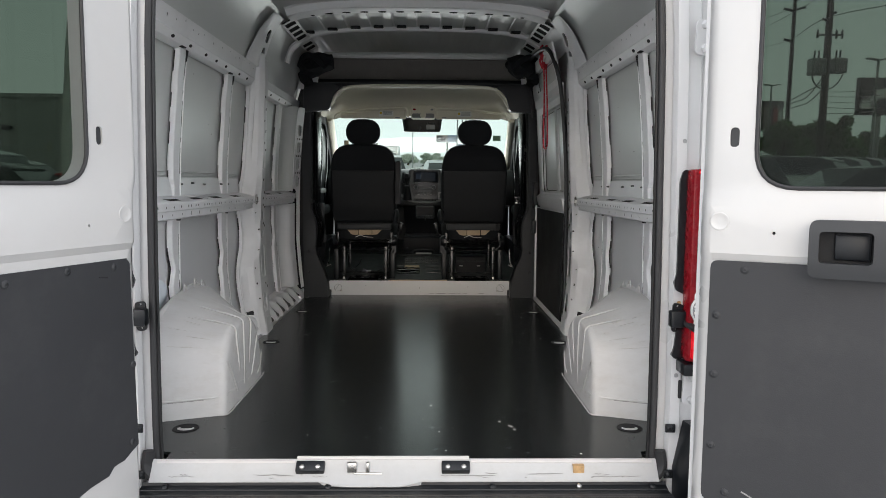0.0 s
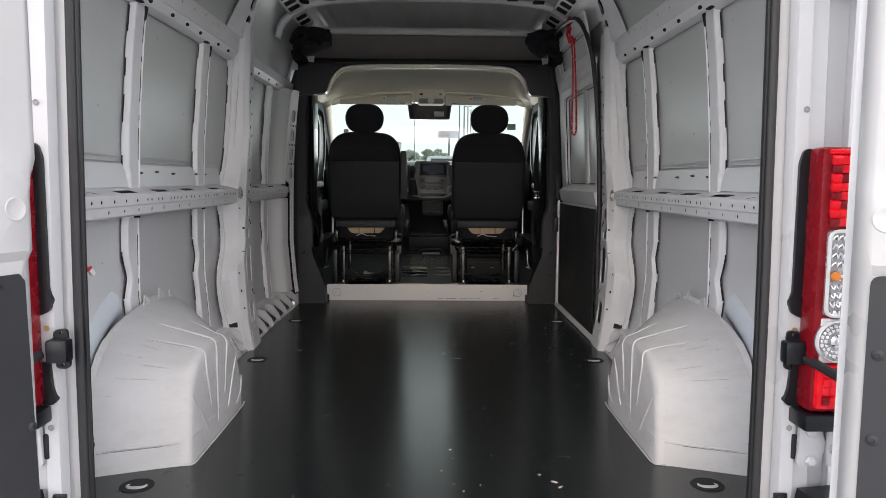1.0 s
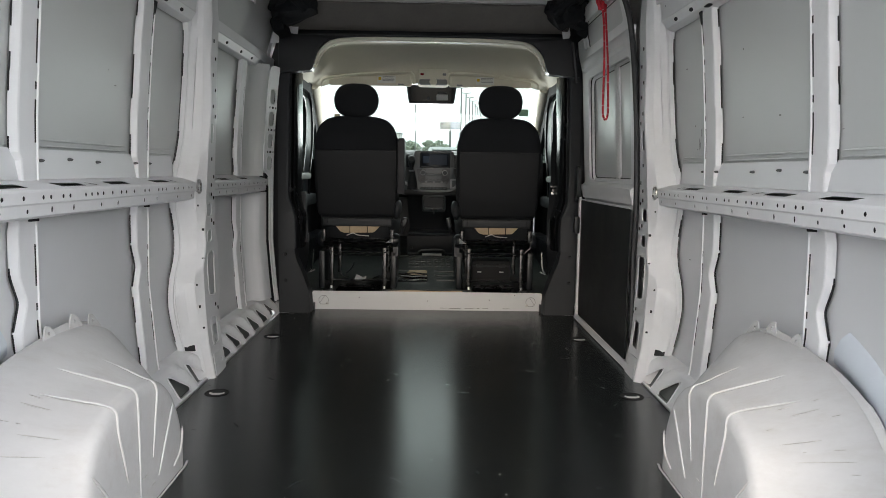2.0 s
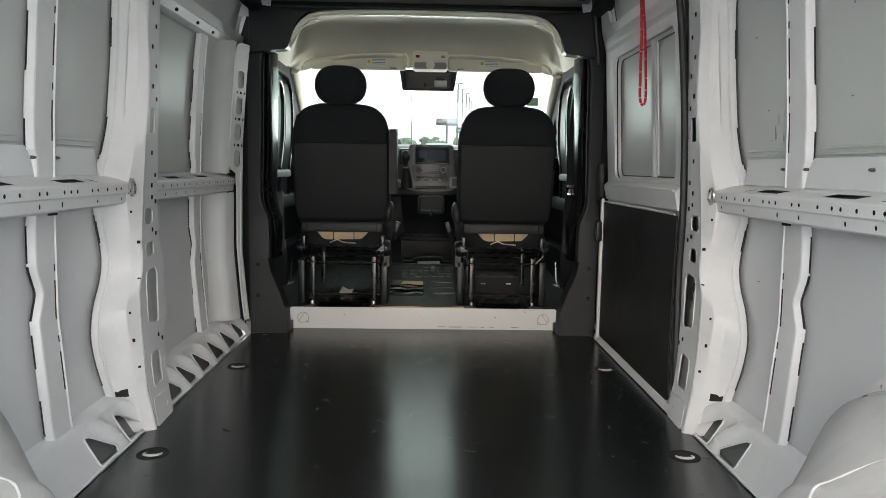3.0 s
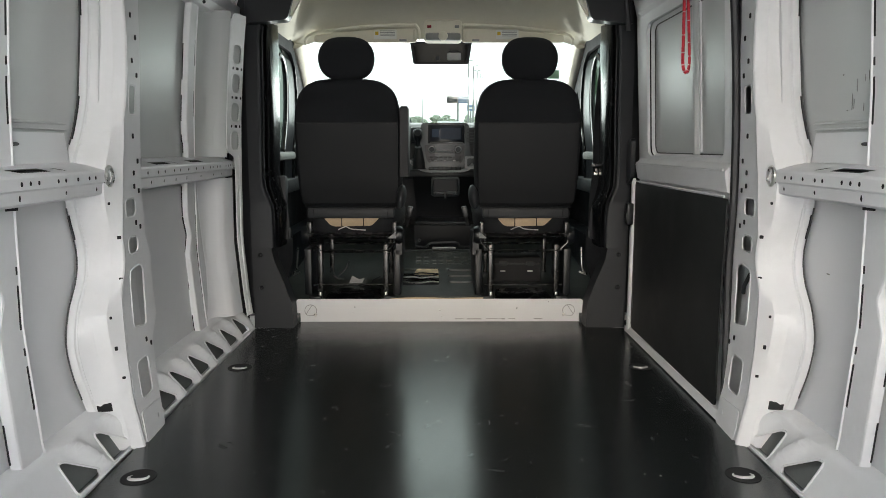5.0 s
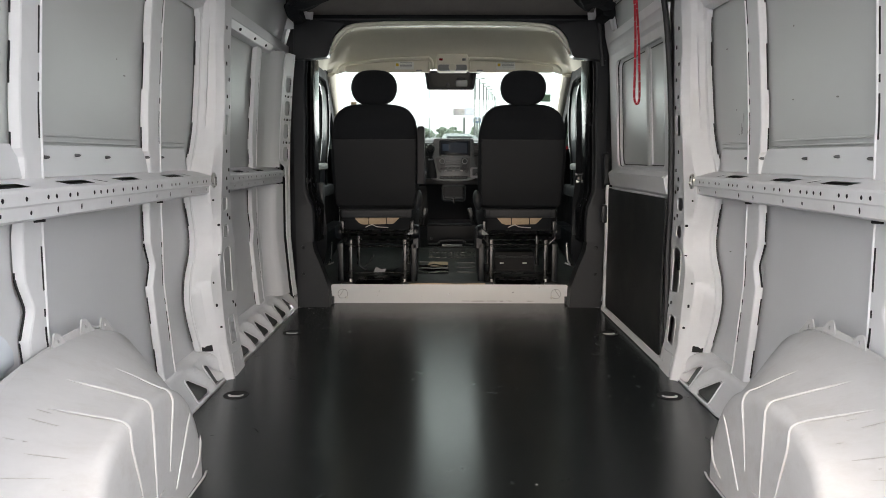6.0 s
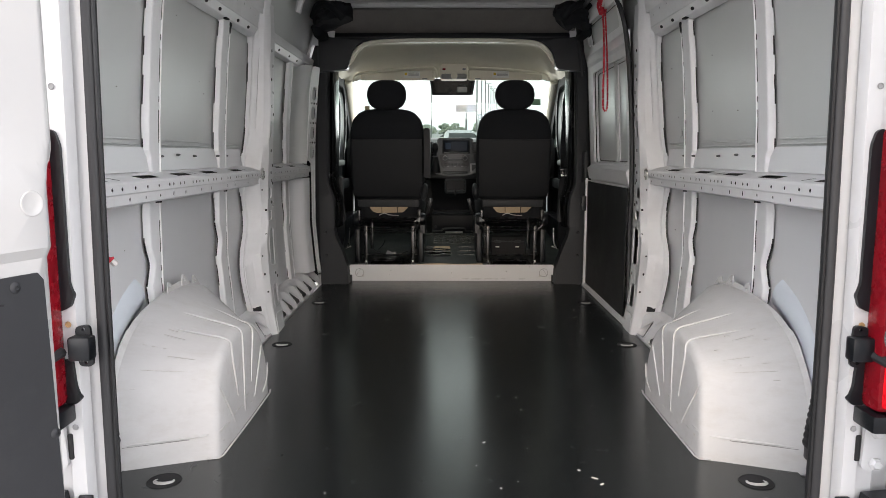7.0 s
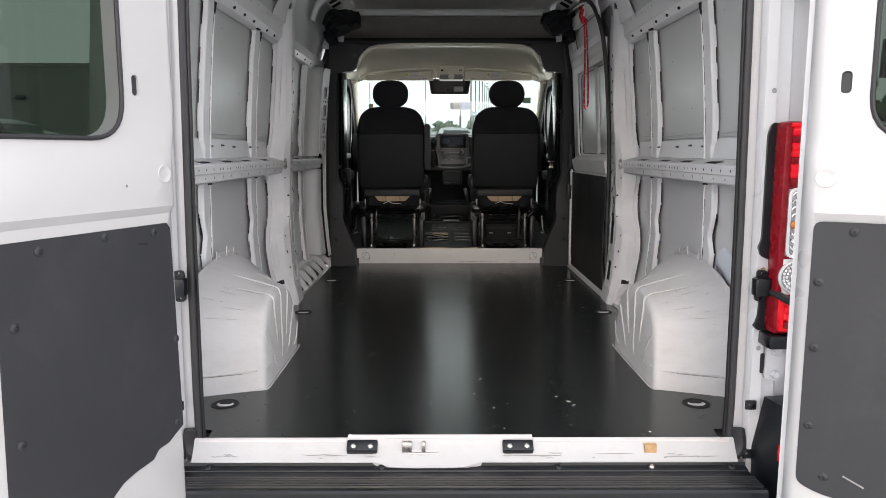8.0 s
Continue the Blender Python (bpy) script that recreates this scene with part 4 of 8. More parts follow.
    rows = [[bm.verts.new(p + Vector((0, 0, 0.0))) for p in line], [bm.verts.new(p + Vector((side * 0.012, -0.004, 0.007 + 0.007 * (1 if int(i / 3) % 4 == 0 else 0)))) for i, p in enumerate(line)]]
    bridge(bm, rows[0], rows[1], False)
    got = bmesh.ops.extrude_face_region(bm, geom=bm.faces[:])
    for v in got["geom"]:
        if isinstance(v, bmesh.types.BMVert):
            v.co.x += side * 0.004
    part("flange", bm, WELL, t)
    for y, z in ((0.75, 0.440), (0.885, 0.445), (0.99, 0.425)):
        part("lug", plate(round_poly([(y - 0.045, z - 0.035), (y + 0.045, z - 0.035), (y + 0.012, z + 0.010), (y - 0.008, z + 0.016)], 0.006), [oval(y, z - 0.006, 0.005, 0.005, 8)], lambda u, v, w: Vector((side * (0.992 + 0.2 * (v - z)) - w, u, v)), 0.004), WELL, t)
    # foot flange on the floor
    pts = [(0.338, 0.742), (0.345, 0.712), (0.37, 0.704), (0.65, 0.702), (0.92, 0.704), (0.955, 0.71)]
    foot = plate([(x, y) for y, x in pts] + [(x - 0.005, y + (0.003 if y > 0.9 else -0.003)) for y, x in pts[::-1]], (), lambda u, v, w: Vector((side * u, v, 0.004 + w)), 0.003)
    part("foot_flange", foot, WELL, t)


def roof():
    """Ribbed roof skin, two cross bows and their perforated end brackets."""
    def roof_z(x):
        return 1.885 + 0.055 * (1 - abs(x / 0.8) ** 3)
    bm = bmesh.new()
    xs, ys = steps(-0.8, 0.8, 128), [-0.13, 0.2, 0.7, 1.2, 1.66, 2.0, 2.03, 2.50, 2.53, 2.6, 2.63, 3.0, 3.3, 3.9]
    rows = []

    def press(x, y):
        return 0.009 if ((2.02 < y < 2.51 or 2.62 < y < 3.1) and (x / 0.153 + 0.5) % 1.0 > 0.42) else 0.0
    for lift in (0.0, 0.03):
        rows.append([[bm.verts.new((x, y, roof_z(x) + lift + (press(x, y) if lift == 0 else 0.0))) for x in xs] for y in ys])
    for g in rows:
        for a, b in zip(g, g[1:]):
            bridge(bm, a, b, False)
    edge = lambda g: g[0] + [r[-1] for r in g[1:-1]] + g[-1][::-1] + [r[0] for r in g[-2:0:-1]]
    bridge(bm, edge(rows[0]), edge(rows[1]))
    ob = part("ceiling", bm, SKIN, angle=25)
    setting(ob, "bare ribbed metal van roof in grey-white primer", "ceiling")
    # raised edges of the pressed fields, their lit look painted as whiter tubes
    for k in range(-5, 6):
        x = (k + 0.42 - 0.5) * 0.153
        if abs(x) < 0.76:
            part("roof_rib", tube(bmesh.new(), [(x, y, roof_z(x) - 0.002) for y in (2.03, 2.2, 2.4, 2.515)], 0.006, 6), INNER, ob)

    def bow(y0, y1, deep):
        prof = [(y0 - 0.02, 0.0), (y0, -0.004), (y0 + 0.010, -deep), (y0 + 0.022, -deep - 0.004), ((y0 + y1) / 2, -deep - 0.001), (y1 - 0.022, -deep - 0.004), (y1 - 0.008, -deep), (y1, -0.012), (y1 + 0.03, -0.006)]
        foot = [(0.90, 1.70), (0.885, 1.755), (0.862, 1.80), (0.81, 1.845)] if deep < 0.03 else []
        path = [(-x, z) for x, z in foot] + [(-0.76, 1.882), (-0.69, 1.904)] + [(x, roof_z(x) + 0.004) for x in steps(-0.58, 0.58, 14)] + [(0.69, 1.904), (0.76, 1.882)] + foot[::-1]
        bm = bmesh.new()
        rings = []
        for i, (x, z) in enumerate(path):
            a, b = path[max(0, i - 1)], path[min(len(path) - 1, i + 1)]
            nx, nz = -(b[1] - a[1]), b[0] - a[0]
            ln = math.hypot(nx, nz)
            rings.append([(x + nx / ln * d, y, z + nz / ln * d) for y, d in prof])
        loft(bm, rings, False, False)
        got = bmesh.ops.extrude_face_region(bm, geom=bm.faces[:])
        for v in got["geom"]:
            if isinstance(v, bmesh.types.BMVert):
                v.co.z += 0.004
        return part("roof_bow", bm, INNER, ob, angle=30)

    wide = bow(1.84, 2.0, 0.040)
    # black discs under the bow paint shaded holes
    for k in range(-6, 7):
        x = k * 0.105
        z = roof_z(x) + 0.004 - 0.0455
        part("bow_hole", loft(bmesh.new(), [[(x + 0.024 * math.cos(a), 1.955 + 0.011 * math.sin(a), z + d) for a in steps(0, 2 * math.pi, 12)[:-1]] for d in (0.0, 0.004)]), BLACK_AND_SHADE, wide)
    narrow = bow(2.545, 2.60, 0.022)
    # black blocks paint the shade in the bow's edge notches
    for k in range(-5, 6):
        x = k * 0.153 + 0.035
        if abs(x) < 0.74:
            part("edge_notch", boxm(x - 0.032, x + 0.032, 2.505, 2.542, roof_z(x) - 0.010, roof_z(x) + 0.004, 0.002), BLACK_AND_SHADE, narrow)
    # perforated brackets where roof and sides meet
    for s in (-1, 1):
        holes = [rrect(y, y + 0.090, 0.012, 0.076, 0.006) for y in (2.045, 2.17, 2.295, 2.42, 2.66, 2.785)]
        place = lambda u, v, w: Vector((s * (0.812 - 0.9 * v - w * 0.4), u, 1.826 + 0.50 * v - w * 0.9))
        b = plate([(2.02, 0.0), (2.95, 0.0), (2.95, 0.088), (2.02, 0.088)], holes, place, 0.003)
        br = part("ladder_bracket", b, INNER, ob, "perforated bracket between roof and side")
        # black sheet behind the bracket, painted shade for its holes
        part("bracket_lining", plate([(2.03, 0.006), (2.94, 0.006), (2.94, 0.08), (2.03, 0.08)], (), lambda u, v, w: place(u, v, w - 0.012), 0.003), BLACK_AND_SHADE, br)
    return ob


def rear_frame():
    """The rear door opening: jambs, header, rubber seal and the rear corner columns."""
    def half(z):
        return float(np.interp(z, [0.0, 0.6, 1.3, 1.6, 1.8], [0.802, 0.80, 0.79, 0.775, 0.75]))
    inner = [(half(z), z) for z in steps(-0.03, 1.66, 10)] + [(0.74, 1.72), (0.69, 1.755), (0.6, 1.765)]
    out = [(0.985, -0.12), (1.02, 0.1), (1.04, 0.5), (1.03, 0.9), (0.975, 1.45), (0.90, 1.78), (0.78, 1.92)]
    outline = [(-x, z) for x, z in out] + [(x, z) for x, z in out[::-1]]
    # the sill closes the foot of the opening
    outline = outline + [(0.802, -0.12)] + [(x, z) for x, z in inner] + [(-x, z) for x, z in inner[::-1]] + [(-0.802, -0.12)]
    ob = part("rear_door_frame", plate(outline, (), lambda u, v, w: Vector((u, -0.125 - w, v)), 0.035), WHITE)
    setting(ob, "white painted rear door opening of a cargo van", "door frame")
    path = [(-x, -0.128, z) for x, z in [(half(-0.02) - 0.003, -0.02)] + inner[1:]] + [(x, -0.128, z) for x, z in (inner[1:][::-1] + [(half(-0.02) - 0.003, -0.02)])]
    seal = [Vector((p[0] * 0.985, p[1], p[2])) for p in path]
    part("door_seal", tube(bmesh.new(), seal, 0.0165, 10, squash=0.75), RUBBER, ob, "black rubber door seal")
    part("seal_lip", tube(bmesh.new(), [Vector((p.x * 0.981, p.y - 0.010, p.z)) for p in seal], 0.0045, 6), SEALDARK, ob, "thin dark line along the inside of the seal")
    for s in (-1, 1):
        # stepped jamb beside the seal
        step = [(0.826, -0.150), (0.832, -0.162), (0.862, -0.164), (0.868, -0.150), (0.905, -0.148), (0.915, -0.135)]
        rings = [[(s * (x + (half(z) - 0.80)), y, z) for x, y in step] for z in steps(-0.1, 1.75, 14)]
        bm = loft(bmesh.new(), rings, False, False)
        got = bmesh.ops.extrude_face_region(bm, geom=bm.faces[:])
        for v in got["geom"]:
            if isinstance(v, bmesh.types.BMVert):
                v.co.y += 0.018
        part("jamb", bm, WHITE, ob)
        for z in (0.58, 0.53, 1.03, 0.30):
            part("hole_plug", lathe(bmesh.new(), [(0.007, 0), (0.006, 0.002), (0.004, -0.003), (0.0001, -0.003)], (s * 0.848, -0.166, z), pose(0, 0, 0, 90, 0, 0), 10), RUST if z == 0.53 else BAR, ob)
        corner = smooth_line([(s * 0.775, -0.150, -0.035), (s * 0.795, -0.152, -0.03), (s * 0.815, -0.150, 0.0), (s * 0.81, -0.145, 0.05)], 5)
        part("seal_foot", tube(bmesh.new(), corner, 0.022, 8, squash=0.6), RUBBER, ob)
        part("rear_quarter", loft(bmesh.new(), [[(s * 0.955, -0.15, z), (s * (SIDE_X(z) + 0.0), -0.13, z), (s * (SIDE_X(z) + 0.03), -0.02, z), (s * (SIDE_X(z) - 0.01), -0.02, z), (s * 0.955, -0.11, z)] for z in steps(-0.12, 1.7, 12)]), WHITE, ob)
    # white sill with latch plates
    prof = [(-0.098, 0.0), (-0.100, 0.020), (-0.106, 0.022), (-0.113, 0.012), (-0.118, 0.002), (-0.140, -0.028), (-0.148, -0.034), (-0.150, -0.06), (-0.098, -0.06)]
    rings = []
    for x in steps(-0.80, 0.80, 64):
        dip = 0.018 * max(0, 1 - (abs(x + 0.11) / 0.15) ** 6)
        lip = 0.006 if -0.335 < x < 0.19 else 0.0
        rings.append([(x, y - (dip if i in (5, 6) else 0), z + (lip if i in (1, 2) else 0) - (dip * 0.6 if i in (5, 6) else 0)) for i, (y, z) in enumerate(prof)])
    sill = part("sill", loft(bmesh.new(), rings), SILLPAINT, ob, "chipped white metal sill")
    sill.location.y = -0.038
    for x0, x1, z in ((-0.785, -0.352, 0.020), (-0.345, 0.200, 0.030), (0.206, 0.785, 0.020)):
        bar = [(x, -0.102 if z > 0.025 else -0.106, z - 0.008) for x in steps(x0, x1, 6)]
        part("sill_bar", tube(bmesh.new(), bar, 0.0075, 8, squash=1.2), SILLBAR, sill, "grey plastic edge bar")
    for x in (-0.347, 0.112):
        p = part("latch_plate", boxm(x, x + 0.09, -0.140, -0.104, -0.02, 0.014, 0.004, turn=about((x, -0.12, 0), 38, 0, 0)), BLACKTRIM, sill, "black latch recess in the sill")
        for k in (0.02, 0.07):
            shared("bolt", SCREW_GREY, Matrix.Translation((x + k, -0.133, 0.006)) @ pose(0, 0, 0, 40, 0, 0), sill)
    for x0, x1, m in ((-0.185, -0.155, ZINC), (-0.126, -0.115, ZINC), (-0.165, -0.075, ZINC)):
        z = 0.0 if x1 - x0 < 0.05 else -0.012
        part("striker", boxm(x0, x1, -0.138, -0.122, z - 0.012, z + (0.02 if x1 - x0 < 0.05 else 0.0), 0.003), m, sill, "zinc door striker")
    part("rust_mark", boxm(0.53, 0.565, -0.1315, -0.112, -0.021, 0.0085, 0.0, turn=about((0.54, -0.12, -0.005), 2, 0, 0)), RUST, sill, "brown rust stain")
    rnd = random.Random(3)
    for k in range(22):
        x, dz = rnd.uniform(-0.76, 0.7), rnd.uniform(-0.003, 0.010)
        w = rnd.choice((0.01, 0.02, 0.05, 0.12)) * rnd.uniform(0.6, 1.4)
        slope = lambda a, q: Vector((a, -0.1785 - 0.0007 + 0.7333 * q, -0.0280 + q))
        scr = [slope(x + w * q, max(0.001, dz + 0.003 + rnd.uniform(-0.0012, 0.0012))) for q in steps(0, 1, 5)]
        part("scratch", tube(bmesh.new(), [p - Vector((0, 0.0006, 0)) for p in smooth_line(scr, 3)], lambda u: 0.0011 * min(1, 5 * u + 0.2, 5 * (1 - u) + 0.2), 5), SCUFF_AND_CREASE, ob)
    # black tube paints the shadow line under the bars
    part("sill_shadow_gap", tube(bmesh.new(), [(x, -0.1465, 0.0115) for x in steps(-0.78, 0.78, 4)], 0.0018, 5), BLACK_AND_SHADE, ob)
    return ob


def rear_step():
    """Black ribbed plastic step bumper under the sill, with corner pieces and screws."""
    t = thing("step_bumper", "black ribbed plastic rear step bumper, dusty", "bumper", (0, -0.25, -0.45))
    prof = [(-0.148, -0.036), (-0.150, -0.046), (-0.172, -0.050), (-0.174, -0.053), (-0.176, -0.0525), (-0.206, -0.0545)]
    y = -0.208
    for k in range(5):
        prof += [(y, -0.0545), (y - 0.002, -0.049), (y - 0.006, -0.049), (y - 0.008, -0.0545)]
        y -= 0.0142
    prof += [(-0.280, -0.0545), (-0.284, -0.050), (-0.296, -0.050), (-0.302, -0.056), (-0.304, -0.080), (-0.298, -0.22), (-0.28, -0.45), (-0.15, -0.45)]
    rings = [[(x, a, b) for a, b in prof] for x in (-0.82, -0.4, 0.0, 0.4, 0.82)]
    part("tread", loft(bmesh.new(), [[(x, y - 0.038, z) for x, y, z in r] for r in rings]), BLACKTRIM, t, "ribbed black tread")
    for x in (-0.77, -0.25, 0.28, 0.56, 0.80):
        shared("screw", SCREW_BLACK if x != 0.56 else SCREW_GREY, Matrix.Translation((x * 0.97, -0.198, -0.047)) @ pose(0, 0, 0, 30, 0, 0), t)
    for s in (-1, 1):
        rings = []
        for z in steps(-0.45, 0.155, 8):
            w = float(np.interp(z, [-0.45, 0.0, 0.155], [0.02, 0.0, 0.03]))
            rings.append([(s * (0.845 + w), -0.165, z), (s * (0.855 + w), -0.23, z), (s * 0.89, -0.275 + w, z), (s * 0.97, -0.25 + w, z), (s * 1.02, -0.15, z), (s * 0.96, -0.15, z)])
        c = part("corner", loft(bmesh.new(), rings), BLACKTRIM, t, "black plastic bumper corner")
        for z in (0.13, -0.02):
            tab = part("tab", boxm(s * 0.835 - 0.016, s * 0.835 + 0.016, -0.172, -0.163, z - 0.014, z + 0.014, 0.003), BLACKTRIM, t)
            shared("screw", SCREW_BLACK, Matrix.Translation((s * 0.832, -0.172, z)) @ pose(0, 0, 0, 90, 0, 0), tab)
        part("reflector", boxm(s * 0.888 - 0.014, s * 0.888 + 0.014, -0.283, -0.262, 0.0, 0.05, 0.004), LENSRED, t, "small red reflector")


floor_board()
wall_left = side_wall(-1, "wall_left")
wall_right = side_wall(1, "wall_right")
for s in (-1, 1):
    wheel_arch(s)
ceiling_roof = roof()
rear_frame()
rear_step()


# ---- doors and rear lamps ----
def rear_door(side, at, angle):
    """A rear door swung open, built along u from its hinge edge, with its inner face towards -w."""
    label = "open white rear van door with tinted window and charcoal inner panel"
    e = thing("rear_door", label, "door", at, "rear doors")
    # local x runs from the hinge edge outwards, local y points away from the inner face
    e.rotation_euler = (0, 0, angle)
    sx = 1 if side > 0 else -1

    def place(depth):
        return lambda u, v, w: Vector((sx * u, depth - w, v))

    u0 = -0.030 if side > 0 else -0.062
    edge = lerp_table([(0.84, u0 + (0.026 if side < 0 else 0.0)), (0.89, u0)])
    lo = edge(0.0)
    win_u = 0.10 if side > 0 else 0.138
    win = rrect(win_u, 0.64, 0.89, 1.60, 0.10, 7)
    body = [(lo, -0.12), (lo + 0.03, -0.16), (0.70, -0.16), (0.735, -0.10), (0.74, 1.2), (0.70, 1.62), (0.62, 1.76), (0.10, 1.80), (u0, 1.74), (u0, 0.89), (lo, 0.84)]
    slot = rrect(0.036 + (0.045 if side < 0 else 0), 0.058 + (0.045 if side < 0 else 0), 0.995, 1.045, 0.011, 5)
    knob_u = 0.02
    holes = [win, slot, oval(knob_u, 0.803, 0.0045, 0.0045, 8), oval(0.15, 0.777, 0.004, 0.004, 8), rrect(0.15, 0.49, 0.10, 0.64, 0.03)]
    dent = lerp_table([(-0.2, 0.0), (0.70, 0.0), (0.72, -0.012), (0.84, -0.012), (0.88, 0.0), (2, 0.0)])

    def inner(u, v, w):
        roll = 0.035 * max(0.0, 1 - (u - edge(v)) / 0.03) ** 2
        return Vector((sx * u, dent(v) + roll - w, v))

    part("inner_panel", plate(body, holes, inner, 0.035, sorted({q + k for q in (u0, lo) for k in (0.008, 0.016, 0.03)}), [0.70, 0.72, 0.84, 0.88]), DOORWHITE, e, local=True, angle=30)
    outer_win = rrect(win_u - 0.02, 0.66, 0.86, 1.62, 0.10, 7)
    part("outer_panel", plate([(lo - 0.012, -0.17), (0.75, -0.17), (0.755, 1.2), (0.71, 1.65), (0.62, 1.79), (u0 - 0.012, 1.80), (u0 - 0.012, 0.89), (lo - 0.012, 0.84)], [outer_win], place(0.055), 0.008), WHITE, e, local=True)
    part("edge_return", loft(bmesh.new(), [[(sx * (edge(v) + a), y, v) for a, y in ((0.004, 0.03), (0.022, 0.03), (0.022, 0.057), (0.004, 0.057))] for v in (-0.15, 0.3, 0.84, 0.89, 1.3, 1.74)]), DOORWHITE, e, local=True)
    # black backs paint the shade inside slot and plug holes
    part("slot_lining", boxm(*sorted((sx * (slot[0][0] - 0.03), sx * (slot[0][0] + 0.05))), 0.036, 0.042, 0.98, 1.06), BLACK_AND_SHADE, e, local=True)
    part("hole_lining", boxm(*sorted((sx * 0.0, sx * 0.17)), 0.036, 0.042, 0.76, 0.82), BLACK_AND_SHADE, e, local=True)
    # added plate: dark colour stands for the shade in the open slot
    part("slot_plug", plate(slot, (), place(0.006), 0.003), GREYTRIM, e, "dark plate painting the shade in the oval slot", local=True)
    reveal = rrect(win_u + 0.0025, 0.6375, 0.8925, 1.5975, 0.10, 7)
    part("window_reveal", loft(bmesh.new(), [[(sx * u, y, v) for u, v in reveal] for y in (0.001, 0.044)], True, False), REVEAL_AND_SHADE, e, "grey window reveal", local=True)
    pane = part("pane", plate(rrect(win_u - 0.015, 0.655, 0.865, 1.615, 0.10, 7), (), place(0.046), 0.004), GLASS_TINT, e, "green-tinted window pane", local=True)
    pane.visible_shadow = False
    ring = [(sx * u, -0.001, v) for u, v in win]
    part("window_gasket", tube(bmesh.new(), ring, 0.0055, 8, True), RUBBER, e, "black window gasket", local=True)
    # dished ring round the plug hole
    part("dished_boss", lathe(bmesh.new(), [(0.024, 0.0), (0.0225, 0.0014), (0.0195, 0.0016), (0.0175, 0.0006), (0.006, 0.0005)], (sx * knob_u, dent(0.803) - 0.0005, 0.803), pose(0, 0, 0, 90, 0, 0), 24), DOORWHITE, e, local=True)
    # charcoal trim panel, its lower corner cut away and broken on one door
    if side < 0:
        panel = [(-0.012, 0.115), (0.0, 0.66), (0.012, 0.675), (0.50, 0.675), (0.512, 0.14), (0.50, -0.02), (0.30, 0.0), (0.25, 0.02), (0.21, 0.045), (0.17, 0.055), (0.105, 0.062), (0.085, 0.082), (0.045, 0.086), (0.02, 0.10)]
        screws = [(0.06, 0.655), (0.22, 0.66), (0.40, 0.65), (-0.0, 0.36), (0.47, 0.50), (0.475, 0.25), (0.012, 0.13)]
    else:
        panel = round_poly([(0.0, 0.05), (0.001, 0.70), (0.52, 0.70), (0.53, 0.03), (0.30, 0.0), (0.05, 0.03)], 0.02)
        screws = [(0.085, 0.678), (0.02, 0.555), (0.02, 0.395), (0.02, 0.20), (0.06, 0.075), (0.26, 0.035), (0.45, 0.675), (0.51, 0.4)]
    trim = part("trim_panel", plate(panel, (), place(-0.004), 0.005), PANEL, e, "charcoal hardboard trim panel", local=True)
    for u, v in screws:
        ob = new("screw", SCREW_PANEL)
        ob.parent = trim
        ob.matrix_basis = Matrix.Translation((sx * u, -0.0035, v)) @ pose(0, 0, 0, 90, 0, 0)
    if side > 0:
        shell = plate(rrect(0.23, 0.43, 0.675, 0.815, 0.022, 5), [rrect(0.252, 0.365, 0.712, 0.788, 0.012, 4)], lambda u, v, w: Vector((u, -0.036 + 0.6 * abs((v - 0.745) / 0.07) ** 3 * 0.012 - w, v)), -0.030, (), steps(0.69, 0.80, 6))
        h = part("pull_handle", shell, GREYTRIM, e, "black plastic inside door handle", local=True)
        part("lever", boxm(0.285, 0.362, -0.030, -0.018, 0.718, 0.782, 0.006), BLACKTRIM, h, local=True)
        part("recess", boxm(0.25, 0.367, -0.017, -0.0135, 0.71, 0.79), BLACK_AND_SHADE, h, local=True)
        for u, v, w in ((0.10, 0.085, 0.05), (0.20, 0.06, 0.06), (0.36, 0.10, 0.05)):
            part("scuff", boxm(u, u + w, -0.0052, -0.0046, v, v + 0.004, turn=about((u, 0, v), 0, 24, 0)), SCUFF_AND_CREASE, trim, local=True)
    else:
        part("tear", boxm(-0.115, -0.085, -0.006, -0.0046, 0.628, 0.632, turn=about((-0.1, 0, 0.63), 0, 8, 0)), BLACK_AND_SHADE, trim, local=True)
    return e


